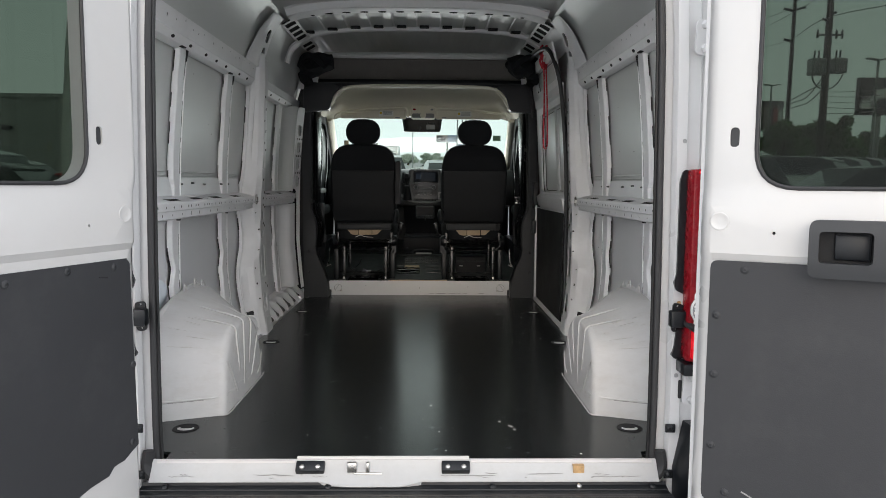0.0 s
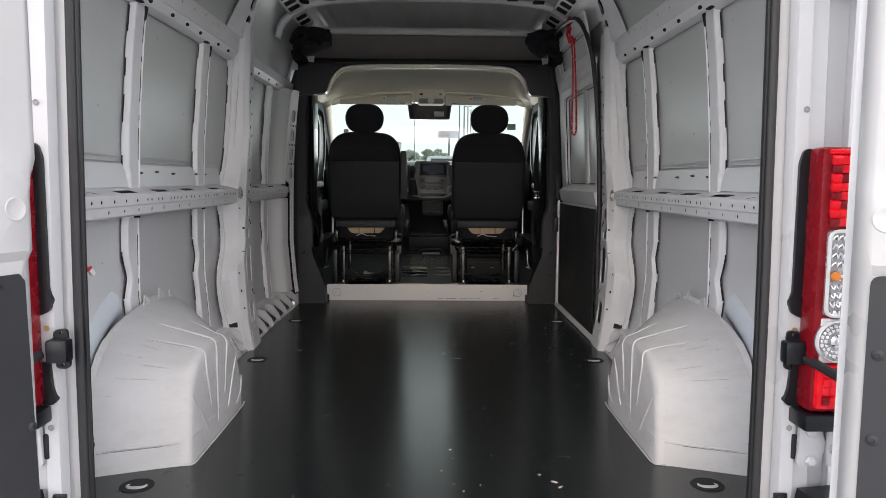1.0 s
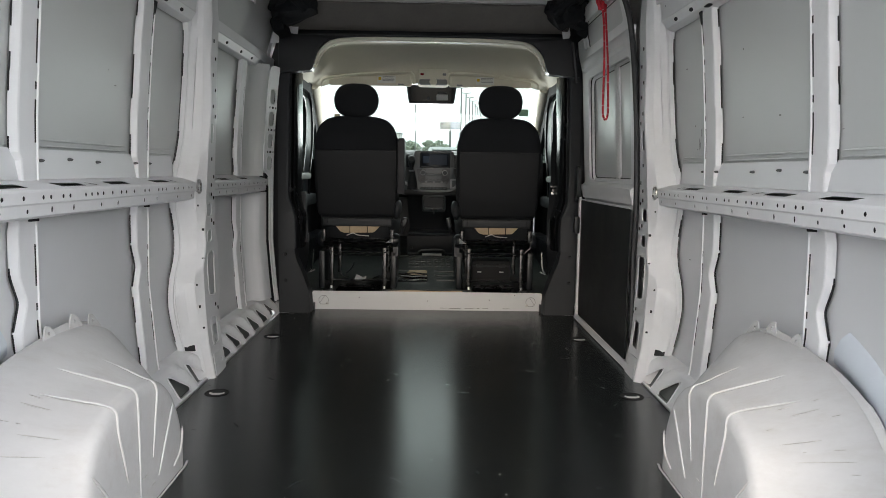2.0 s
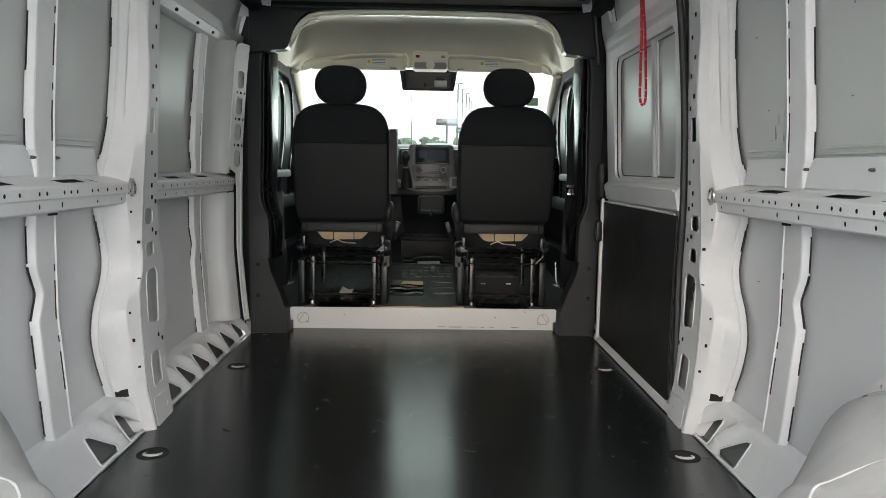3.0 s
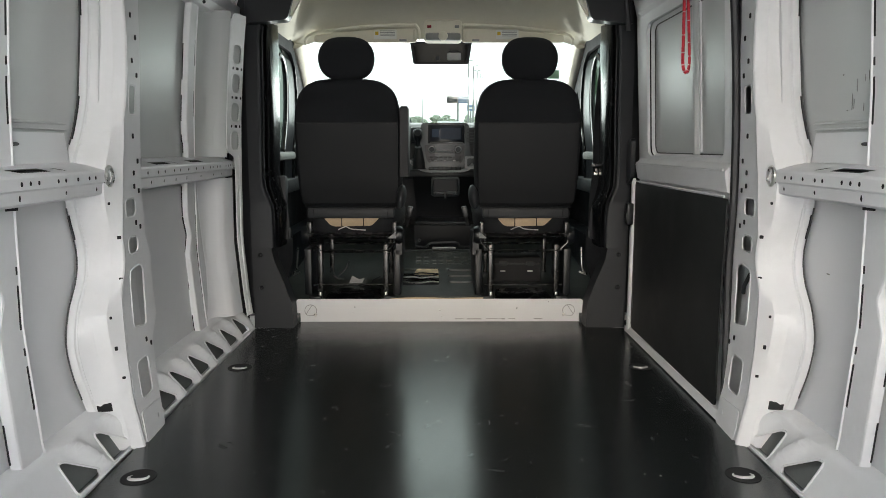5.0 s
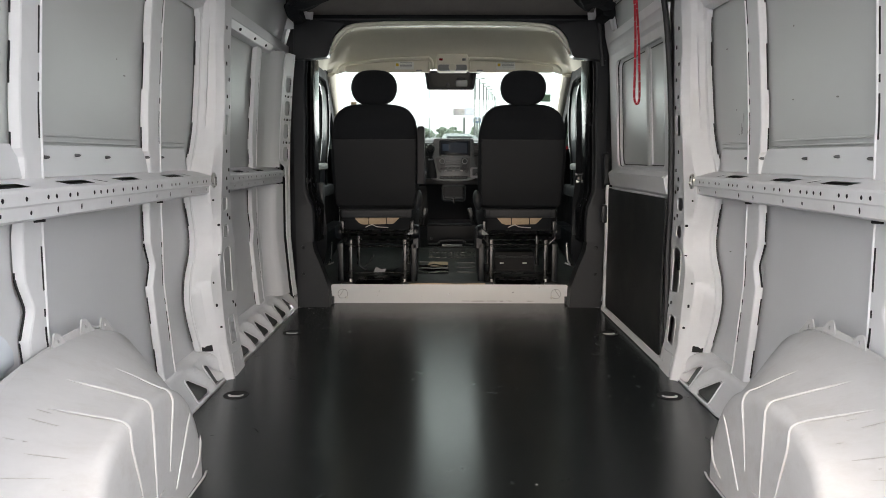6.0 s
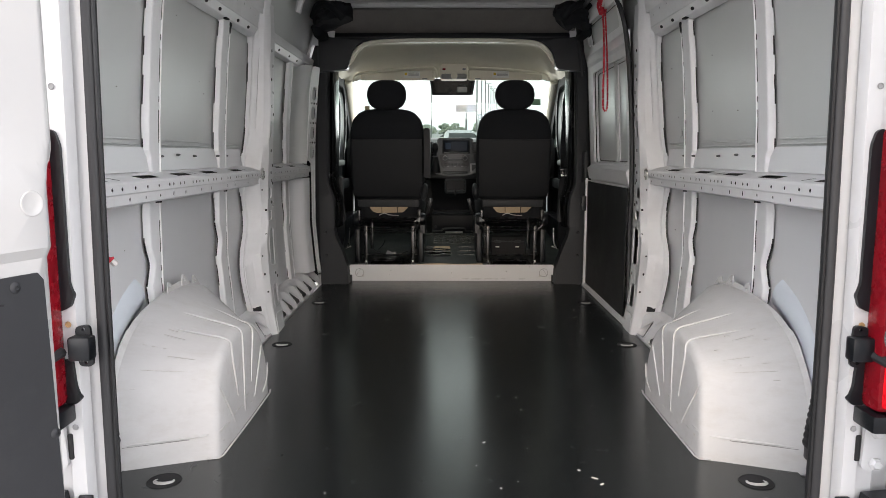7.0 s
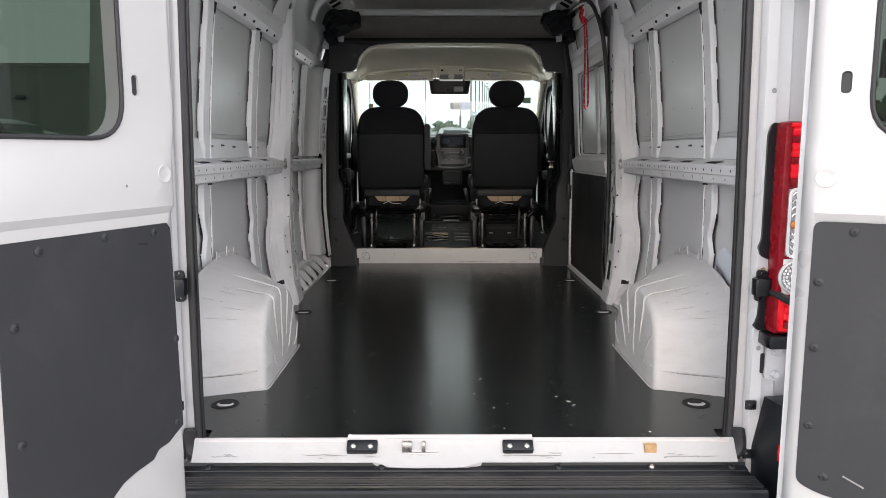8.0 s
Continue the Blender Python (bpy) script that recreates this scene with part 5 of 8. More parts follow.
def rear_lamp(side):
    """A tall rear lamp: red top with stacked facets, clear fluted middle with amber bulb, round clear reverse lens, red foot."""
    t = thing("tail_lamp", "tall red and clear tail lamp in a black housing", "tail lamp", (side * 0.89, -0.2, 0.34), "tail lamps")
    x0, x1 = 0.858, 0.965

    def slab(a, b, z0, z1, y0, y1, bev=0.006):
        xs = sorted((side * a, side * b))
        return boxm(xs[0], xs[1], y0, y1, z0, z1, bev)

    strip = lambda u, v, w: Vector((side * u, -0.172 - w, v))
    part("housing", plate(round_poly([(0.862, 0.945), (0.846, 0.94), (0.837, 0.91), (0.837, 0.62), (0.829, 0.595), (0.836, 0.57), (0.862, 0.558)], 0.008), (), strip, 0.05), BLACKTRIM, t, "black plastic lamp housing")
    part("housing_foot", plate(round_poly([(0.862, 0.455), (0.842, 0.45), (0.838, 0.395), (0.829, 0.365), (0.838, 0.355), (0.862, 0.355)], 0.005), (), strip, 0.05), BLACKTRIM, t)
    part("body", slab(x0, x1, 0.355, 0.945, -0.225, -0.16, 0.012), LENSDEEP, t, "deep red lamp edge")
    face = 0.876
    for k in range(8):
        z = 0.775 + k * 0.019
        for j in range(4):
            # deep red among the red facets paints their uneven glints
            xa = face + 0.0192 * j
            part("facet", boxm(*sorted((side * xa, side * (xa + 0.0190))), -0.237, -0.22, z, z + 0.0178, 0.0015, turn=about((side * xa, -0.23, z), 24 - 14 * (j % 2), 0, 10 * (j - 1.5))), LENSRED if (j + k) % 3 else LENSDEEP, t)
    part("upper_red", slab(face - 0.004, 0.96, 0.90 + 0.028, 0.94, -0.232, -0.2), LENSRED, t)
    clear = part("clear_lens", slab(face, 0.955, 0.575, 0.765, -0.232, -0.2, 0.008), LENSBACK, t, "clear fluted indicator lens")
    for r_ in range(9):
        z = 0.588 + r_ * 0.0195
        for c_ in range(6):
            x = face + 0.010 + c_ * 0.0122
            bow_ = [(side * (x + 0.0105 * q), -0.2335 - 0.004 * math.sin(math.pi * q), z + 0.010 * math.sin(math.pi * q) * (1 if r_ > 4 else -1)) for q in steps(0, 1, 4)]
            part("prism", tube(bmesh.new(), bow_, 0.0034, 5, squash=0.6), (CHROME, LENSCLEAR, CHROME)[(r_ + c_) % 3], clear)
    part("lens_frame", tube(bmesh.new(), [(side * x, -0.2355, z) for x, z in rrect(face + 0.002, 0.953, 0.577, 0.763, 0.02, 4)], 0.0045, 6, True), LENSCLEAR, clear)
    part("bulb", lathe(bmesh.new(), [(0.0001, 0.012), (0.008, 0.010), (0.011, 0.003), (0.011, 0)], (side * 0.893, -0.238, 0.665), pose(0, 0, 0, 90, 0, 0), 12), LENSAMBER, clear, "amber bulb")
    rev = part("reverse_lens", lathe(bmesh.new(), [(0.047, 0.0), (0.047, 0.010), (0.043, 0.014), (0.041, 0.008), (0.0001, 0.006)], (side * 0.908, -0.225, 0.52), pose(0, 0, 0, 90, 0, 0), 28), LENSBACK, t, "round clear reversing lens")
    part("reverse_rim", lathe(bmesh.new(), [(0.0405, 0.006), (0.0445, 0.016), (0.0475, 0.012), (0.0475, 0.006)], (side * 0.908, -0.225, 0.52), pose(0, 0, 0, 90, 0, 0), 28), LENSCLEAR, rev)
    for radius, count in ((0.034, 22), (0.025, 16)):
        for k in range(count):
            a = 2 * math.pi * k / count
            cell = boxm(-0.0034, 0.0034, -0.0022, 0.0022, -0.0038, 0.0038, 0.0012, 1, turn=Matrix.Translation((side * 0.908 + radius * math.cos(a), -0.2335, 0.52 + radius * math.sin(a))) @ pose(0, 0, 0, 14 * math.sin(3 * a), -math.degrees(a), 10))
            part("reflector_cell", cell, CHROME if k % 2 else LENSCLEAR, rev)
    part("reverse_bulb", lathe(bmesh.new(), [(0.017, 0.006), (0.016, 0.012), (0.011, 0.016), (0.009, 0.010), (0.0001, 0.012)], (side * 0.908, -0.225, 0.52), pose(0, 0, 0, 90, 0, 0), 18), CHROME, rev)
    part("clear_foot", slab(face - 0.002, 0.955, 0.47, 0.57, -0.229, -0.2, 0.004), LENSCLEAR, t)
    part("lower_red", slab(face - 0.008, 0.96, 0.365, 0.466, -0.236, -0.2, 0.008), LENSRED, t, "red lower lens")
    for k in range(20):
        # every fourth facet darker, uneven glints put in as colour
        xa, z = face + 0.004 + 0.0155 * (k % 5), 0.378 + 0.021 * (k // 5)
        part("facet", boxm(*sorted((side * xa, side * (xa + 0.0145))), -0.2405, -0.23, z, z + 0.0195, 0.002, turn=about((side * xa, -0.235, z), 16 - 24 * ((k // 5) % 2), 0, 8 * ((k % 5) - 2))), LENSRED if k % 4 else LENSDEEP, t)
    part("base", slab(0.846, 0.965, 0.315, 0.353, -0.238, -0.16, 0.006), BLACKTRIM, t, "black lamp base")
    return t


def check_strap(side):
    """The folding stop between door and jamb."""
    t = thing("door_check", "black plastic door check with rubber-sleeved arm", "door check", (side * 0.84, -0.17, 0.45), "door checks")
    o = 0.0 if side > 0 else -0.03
    x = side * (0.84 + o)
    part("block", boxm(x - 0.026, x + 0.022, -0.202, -0.168, 0.458, 0.510, 0.006), BLACKTRIM, t)
    part("plate", plate(round_poly([(0.824, 0.44), (0.856, 0.44), (0.860, 0.528), (0.828, 0.532)], 0.012), [oval(0.842, 0.522, 0.004, 0.004, 8), oval(0.840, 0.449, 0.004, 0.004, 8)], lambda u, v, w: Vector((side * (u + o), -0.175 - w, v)), 0.008), BLACKTRIM, t)
    part("spring", tube(bmesh.new(), [(x - side * 0.012 + 0.008 * math.sin(k), -0.198, 0.495 - 0.004 * k) for k in range(8)], 0.002, 6), ZINC, t)
    if side > 0:
        line = smooth_line([(0.858, -0.185, 0.475), (0.875, -0.26, 0.462), (0.885, -0.36, 0.45), (0.90, -0.44, 0.445)], 5)
        part("arm", tube(bmesh.new(), line, 0.011, 8), RUBBER, t, "rubber-sleeved arm")
    else:
        line = smooth_line([(-0.855, -0.185, 0.475), (-0.865, -0.24, 0.465), (-0.87, -0.285, 0.46)], 5)
        part("arm", tube(bmesh.new(), line, 0.011, 8), RUBBER, t, "rubber-sleeved arm")


def hinge(side, z):
    """A bolted steel hinge with its arm to the open door."""
    frame_ob = bpy.data.objects["rear_door_frame"]
    m = lambda u, v, w: Vector((side * u, -0.175 - w, v))
    b = plate(round_poly([(0.865, z - 0.05), (0.91, z - 0.055), (0.935, z), (0.91, z + 0.055), (0.87, z + 0.05)], 0.015), (), m, 0.012)
    lathe(b, [(0.013, -0.04), (0.013, 0.04)], (side * 0.94, -0.185, z), n=10)
    tube(b, smooth_line([(side * 0.94, -0.19, z), (side * 0.93, -0.27, z), (side * 0.90, -0.34, z), (side * 0.88, -0.42 if side > 0 else -0.33, z)], 5), 0.012, 8)
    leaf = part("hinge", b, WHITE, frame_ob, "white painted door hinge")
    for dz in (-0.035, 0.035):
        part("bolt", lathe(bmesh.new(), [(0.014, 0), (0.014, 0.007), (0.009, 0.012), (0.0001, 0.012)], (side * 0.895, -0.175, z + dz), pose(0, 0, 0, 90, 0, 0), 6), WHITE, leaf)


rear_door(1, (0.814, -0.482, 0), radians(-30))
left_door = rear_door(-1, (-0.716, -0.477, 0.0896), radians(70))
left_door.scale = (0.9, 0.9, 0.9)
for s in (-1, 1):
    rear_lamp(s)
    check_strap(s)
    hinge(s, 0.26)
    hinge(s, 1.34)
    part("slot_cover", boxm(s * 0.862 - 0.006, s * 0.862 + 0.006, -0.168, -0.160, 0.225, 0.285, 0.004), BLACK_AND_SHADE, bpy.data.objects["rear_door_frame"])


def sliding_door():
    """The closed side door seen from inside: frame, recessed window blanks, mouldings and a black lower panel."""
    ob = part("sliding_door", side_skin(1, 2.03, 3.37), SKIN)
    setting(ob, "closed sliding side door with grey metal upper panels", "door")

    def place(u, v, w):
        return Vector((float(np.interp(v, [0, 0.75, 1.45, 1.8], [0.93, 0.925, 0.885, 0.80])) - w, u, v))

    recess = [round_poly([(2.12, 0.84), (2.97, 0.84), (2.95, 1.40), (2.12, 1.40)], 0.05, 5), round_poly([(2.15, 1.55), (2.94, 1.55), (2.92, 1.68), (2.15, 1.68)], 0.03, 4)]
    part("door_frame", plate([(2.06, 0.02), (3.10, 0.02), (3.10, 1.55), (2.98, 1.74), (2.06, 1.76)], recess, place, 0.012, (), [0.4, 0.75, 1.1, 1.45]), INNER, ob, angle=30)
    for hole, d in ((recess[0], 0.022), (recess[1], 0.02)):
        cx, cy = sum(p[0] for p in hole) / len(hole), sum(p[1] for p in hole) / len(hole)
        rings = [[place(u, v, -0.012) for u, v in hole], [place(cx + (u - cx) * 0.97, cy + (v - cy) * 0.96, -0.012 - d) for u, v in hole]]
        part("recess_sheet", plate([(cx + (u - cx) * 0.985, cy + (v - cy) * 0.98) for u, v in hole], (), lambda u, v, w: place(u, v, -0.012 - d + w), 0.003, (), [0.95, 1.1, 1.25]), SKIN, ob, "grey recessed window blank")
        part("recess_edge", loft(bmesh.new(), [[p + Vector((0.006, 0, 0)) for p in rings[0]], rings[1]], True, False), INNER, ob)
        part("recess_line", tube(bmesh.new(), [p + Vector((-0.002, 0, 0)) for p in rings[1]], 0.0028, 5, True), SEAM, ob)
    # beads in whiter paint than the sheet, standing for their lit edges
    for y, za, r in ((2.47, 0.93, 0.0045), (2.486, 0.93, 0.0035), (2.408, 0.86, 0.004)):
        part("pressed_bead", tube(bmesh.new(), [place(y, z, -0.032) for z in steps(za, 1.40, 8)], r, 6), INNER, ob)
    for y, w in ((2.44, 0.022),):
        strip = plate([(y - w, 0.85), (y + w, 0.85), (y + w, 1.40), (y - w, 1.40)], (), lambda u, v, q: place(u, v, -0.026 + 0.012 * math.cos((u - y) / w * 1.5) + q), 0.006, [y - 0.011, y, y + 0.011])
        part("centre_strip", strip, SKIN, ob)
    part("ledge_moulding", loft(bmesh.new(), [[(0.93, y, 0.83), (0.915, y, 0.826), (0.892, y, 0.80), (0.896, y, 0.775), (0.905, y, 0.735), (0.93, y, 0.73)] for y in (2.045, 2.6, 3.06)]), INNER, ob)
    part("ledge_lip", tube(bmesh.new(), [(0.893, y, 0.806) for y in steps(2.06, 3.04, 8)], 0.0045, 6), INNER, ob)
    part("panel_rail", tube(bmesh.new(), [(0.897, y, 0.722) for y in steps(2.05, 3.05, 8)], 0.004, 6), INNER, ob)
    part("upper_moulding", loft(bmesh.new(), [[(0.89, y, 1.52), (0.872, y, 1.515), (0.860, y, 1.49), (0.866, y, 1.455), (0.89, y, 1.44)] for y in (2.045, 2.6, 3.02)]), INNER, ob)
    lower = plate(round_poly([(2.035, 0.035), (3.055, 0.035), (3.065, 0.715), (2.035, 0.715)], 0.015), (), lambda u, v, w: Vector((0.898 + 0.004 * math.sin(u * 5) * math.sin(v * 6) - w, u, v)), 0.006, steps(2.1, 3.0, 9), steps(0.1, 0.65, 5))
    part("lower_panel", lower, mat("black_door_board", (0.007, 0.0073, 0.008), 0.55, var=0.2, scale=3, bump=0.15, bscale=300, dirt=(0.03, 0.03, 0.03), damount=0.25, dscale=6), ob, "black scuffed lower door board")
    part("panel_edge", boxm(0.885, 0.899, 3.062, 3.09, 0.02, 0.735, 0.003), INNER, ob)
    part("threshold", loft(bmesh.new(), [[(0.90, y, 0.004), (0.885, y, 0.006), (0.893, y, 0.034), (0.93, y, 0.036)] for y in (1.99, 2.6, 3.12)]), INNER, ob, "painted door threshold")
    seal = smooth_line([(0.915, 2.00, 0.01), (0.918, 2.02, 0.25), (0.920, 2.04, 0.5), (0.920, 2.032, 0.75), (0.908, 2.038, 1.1), (0.876, 2.045, 1.45), (0.840, 2.06, 1.62), (0.805, 2.17, 1.735), (0.785, 2.45, 1.765), (0.785, 2.8, 1.765), (0.80, 3.02, 1.72), (0.83, 3.11, 1.60), (0.86, 3.13, 1.4)], 6)
    part("door_seal", tube(bmesh.new(), seal, 0.013, 8), RUBBER, ob, "black rubber door seal")
    hx = [boxm(0.862, 0.892, 3.055, 3.10, 0.52, 0.62, 0.006), boxm(0.858, 0.876, 3.06, 3.095, 0.545, 0.575, 0.004)]
    part("door_catch", join(hx[0], hx[1]), BLACKTRIM, ob, "black door catch")
    part("catch_upper", plate(round_poly([(3.06, 0.73), (3.13, 0.70), (3.13, 0.90), (3.07, 0.92)], 0.02), (), lambda u, v, w: Vector((0.872 - w, u, v)), 0.02), BLACKTRIM, ob)
    part("roller", lathe(bmesh.new(), [(0.016, -0.01), (0.016, 0.01)], (0.895, 3.11, 0.045), n=12), BLACKTRIM, ob)
    # closing sheet above the door up to the roof
    part("upper_filler", plate([(2.0, 1.70), (3.28, 1.70), (3.28, 1.9), (2.0, 1.9)], (), lambda u, v, w: on_side(1, 0.03 + w, u, v), 0.006, (), [1.75, 1.8, 1.85]), INNER, ob)


sliding_door()


# ---- cab ----
def step_panel():
    out = [(-0.735, 0.095), (-0.715, 0.116), (0.715, 0.116), (0.735, 0.095), (0.735, -0.02), (-0.735, -0.02)]
    holes = [oval(x, z, r, r, 8) for x, z, r in ((-0.43, 0.075, 0.0035), (0.0, 0.057, 0.005), (0.39, 0.068, 0.004), (-0.44, 0.045, 0.003), (0.01, 0.026, 0.003), (-0.17, 0.042, 0.002), (0.55, 0.10, 0.003))]
    ob = part("step_riser", plate(out, holes, lambda u, v, w: Vector((u, 3.318 + 0.12 * max(0, v - 0.1) - w, v)), 0.004, (), [0.1]), LOWSKIN)
    setting(ob, "white painted riser between cargo floor and cab", "step")
    for s in (-1, 1):
        arc = [(s * (0.652 - 0.030 * math.cos(a)), 3.3145, 0.058 + 0.030 * math.sin(a)) for a in steps(-1.0, 4.2, 18)]
        part("pressed_ring", tube(bmesh.new(), arc + arc[:1], 0.0015, 6), BAR, ob)
        part("chord", tube(bmesh.new(), [(s * 0.676, 3.3145, 0.040), (s * 0.645, 3.3145, 0.086)], 0.0015, 6), BAR, ob)
        shared("bolt", SCREW_GREY, Matrix.Translation((s * 0.628, 3.314, 0.036)) @ pose(0, 0, 0, 90, 0, 0), ob)
        part("corner_block", boxm(*sorted((s * 0.705, s * 0.75)), 3.29, 3.33, 0.0, 0.045, 0.004), BLACKTRIM, ob)
    rnd = random.Random(8)
    for k in range(14):
        x = rnd.uniform(0.05, 0.5)
        part("scratch", boxm(x, x + rnd.uniform(0.01, 0.06), 3.3125, 3.3138, 0.012 + rnd.uniform(0, 0.004), 0.0165), SCUFF_AND_CREASE, ob)


def b_pillar(side, name):
    """Black trim beside the cab opening: wide foot, column and a curved gusset at the head."""
    m = lambda y: (lambda u, v, w: Vector((side * u, y - w, v)))
    foot = [(0.905, 0.0), (0.715, 0.0), (0.722, 0.12), (0.755, 0.22), (0.80, 0.33), (0.812, 0.395), (0.905, 0.395)]
    ob = part(name, plate(foot, (), m(3.195), 0.11), GREYTRIM)
    setting(ob, "dark grey plastic trim of the pillar behind the cab seats", "pillar")
    for u, v in ((0.865, 0.36), (0.865, 0.20)):
        shared("screw", SCREW_BLACK, Matrix.Translation((side * u, 3.194, v)) @ pose(0, 0, 0, 90, 0, 0), ob)
    edge = lerp_table([(0.395, 0.802), (0.55, 0.803), (0.60, 0.808), (0.645, 0.826), (0.69, 0.842), (0.76, 0.846), (1.0, 0.839), (1.36, 0.834), (1.44, 0.825), (1.52, 0.808), (1.62, 0.79)])
    levels = (0.395, 0.50, 0.57, 0.60, 0.63, 0.66, 0.69, 0.73, 0.85, 1.0, 1.2, 1.36, 1.44, 1.52, 1.62)
    part("column", loft(bmesh.new(), [[(side * (0.905 if z < 1.4 else 0.895), 3.19, z), (side * (edge(z) + 0.010), 3.185, z), (side * edge(z), 3.19, z), (side * (edge(z) - 0.003), 3.20, z), (side * (edge(z) - 0.003), 3.30, z), (side * 0.9, 3.33, z)] for z in levels]), GREYTRIM, ob, angle=30)
    # glossy inner moulding with two rolled beads
    inner = lerp_table([(0.395, 0.030), (0.55, 0.044), (0.62, 0.040), (0.69, 0.050), (1.0, 0.052), (1.36, 0.052), (1.46, 0.04), (1.56, 0.02)])
    prof = ((0.0, 3.215), (0.10, 3.198), (0.20, 3.198), (0.28, 3.212), (0.36, 3.226), (0.46, 3.212), (0.60, 3.210), (0.74, 3.218), (0.90, 3.25), (1.0, 3.31), (0.96, 3.355), (0.0, 3.36))
    part("inner_moulding", loft(bmesh.new(), [[(side * (edge(z) - 0.004 - inner(z) * q), y, z) for q, y in prof] for z in levels[:-1]]), GLOSSBLACK, ob, "glossy black moulding", angle=50)
    part("inner_post", plate([(0.818, 0.90), (0.838, 0.85), (0.84, 1.30), (0.83, 1.455), (0.815, 1.46), (0.81, 1.38)], (), m(3.385), 0.012), PALETRIM, ob, "pale post trim")
    part("post_foot", loft(bmesh.new(), [[(side * x0, 3.35, z), (side * x1, 3.345, z), (side * x1, 3.40, z), (side * x0, 3.40, z)] for z, x0, x1 in ((0.612, 0.782, 0.790), (0.645, 0.79, 0.83), (0.672, 0.815, 0.85))]), PALETRIM, ob)
    part("closing_sheet", plate([(0.88, 0.0), (1.01, 0.0), (1.03, 0.8), (0.96, 1.5), (0.88, 1.75), (0.80, 1.75)], (), m(3.262), 0.012), BLACKTRIM, ob)
    # inner lip towards the cab door
    lip = smooth_line([(side * 0.765, 3.33, 0.42), (side * 0.758, 3.335, 0.50), (side * 0.768, 3.34, 0.58), (side * 0.80, 3.36, 0.655), (side * 0.803, 3.375, 0.75)], 5)
    part("door_seal", tube(bmesh.new(), lip, 0.009, 8), RUBBER, ob)
    gus = [(0.875, 1.43), (0.70, 1.445), (0.685, 1.455), (0.672, 1.50), (0.655, 1.56), (0.62, 1.60), (0.585, 1.625), (0.875, 1.66)]
    part("head_gusset", plate(round_poly(gus, [0, 0.01, 0.01, 0.02, 0.02, 0.02, 0.01, 0.02], 3), (), m(3.125), 0.08), BLACKTRIM, ob, "black curved corner trim")
    # seat belt: guide, webbing and buckle tongue
    belt = thing("seat_belt", "black seat belt hanging from its pillar guide", "seat belt", (side * 0.84, 3.36, 0.3), "cab seat belts")
    part("guide", join(boxm(*sorted((side * 0.80, side * 0.838)), 3.345, 3.37, 1.355, 1.395, 0.008), lathe(bmesh.new(), [(0.026, -0.012), (0.030, -0.004), (0.030, 0.008), (0.022, 0.016), (0.0001, 0.018)], (side * 0.815, 3.35, 1.35), pose(0, 0, 0, 90, 0, 0), 18)), GLOSSBLACK, belt, "glossy guide")
    part("loop", boxm(side * 0.806 - 0.022, side * 0.806 + 0.022, 3.335, 3.36, 1.305, 1.322, 0.006), GLOSSBLACK, belt)
    half = 0.021 if side > 0 else 0.004
    strands = [[(side * 0.810, 3.35, 1.32), (side * 0.805, 3.36, 1.1), (side * 0.800, 3.365, 0.85), (side * 0.797, 3.36, 0.74)]]
    if side > 0:
        strands = [[(0.812, 3.36, 1.32), (0.822, 3.365, 1.15), (0.828, 3.37, 1.0), (0.848, 3.37, 0.70)], [(0.805, 3.35, 1.32), (0.788, 3.355, 1.12), (0.780, 3.36, 0.95), (0.783, 3.36, 0.78), (0.770, 3.36, 0.62), (0.768, 3.36, 0.46)]]
    for strand in strands:
        bm = bmesh.new()
        loft(bm, [[p + Vector((dx, dy + dx * 0.25, 0)) for dx, dy in ((-half, 0), (half, 0), (half, 0.003), (-half, 0.003))] for p in smooth_line(strand, 6)])
        part("webbing", bm, FABRIC, belt)
    if side > 0:
        part("tongue", join(boxm(0.757, 0.809, 3.348, 3.372, 0.775, 0.798, 0.007), boxm(0.772, 0.794, 3.35, 3.362, 0.735, 0.775, 0.004)), GLOSSBLACK, belt)
        part("tongue_plate", boxm(0.766, 0.790, 3.345, 3.351, 0.738, 0.752, 0.002), ZINC, belt, "bright tongue plate")
    else:
        part("retractor", boxm(-0.80, -0.765, 3.35, 3.40, 0.44, 0.735, 0.01), GREYTRIM, belt)
    part("anchor", boxm(*sorted((side * 0.745, side * 0.785)), 3.35, 3.39, 0.42, 0.475, 0.012), BLACKTRIM, belt)
    return ob


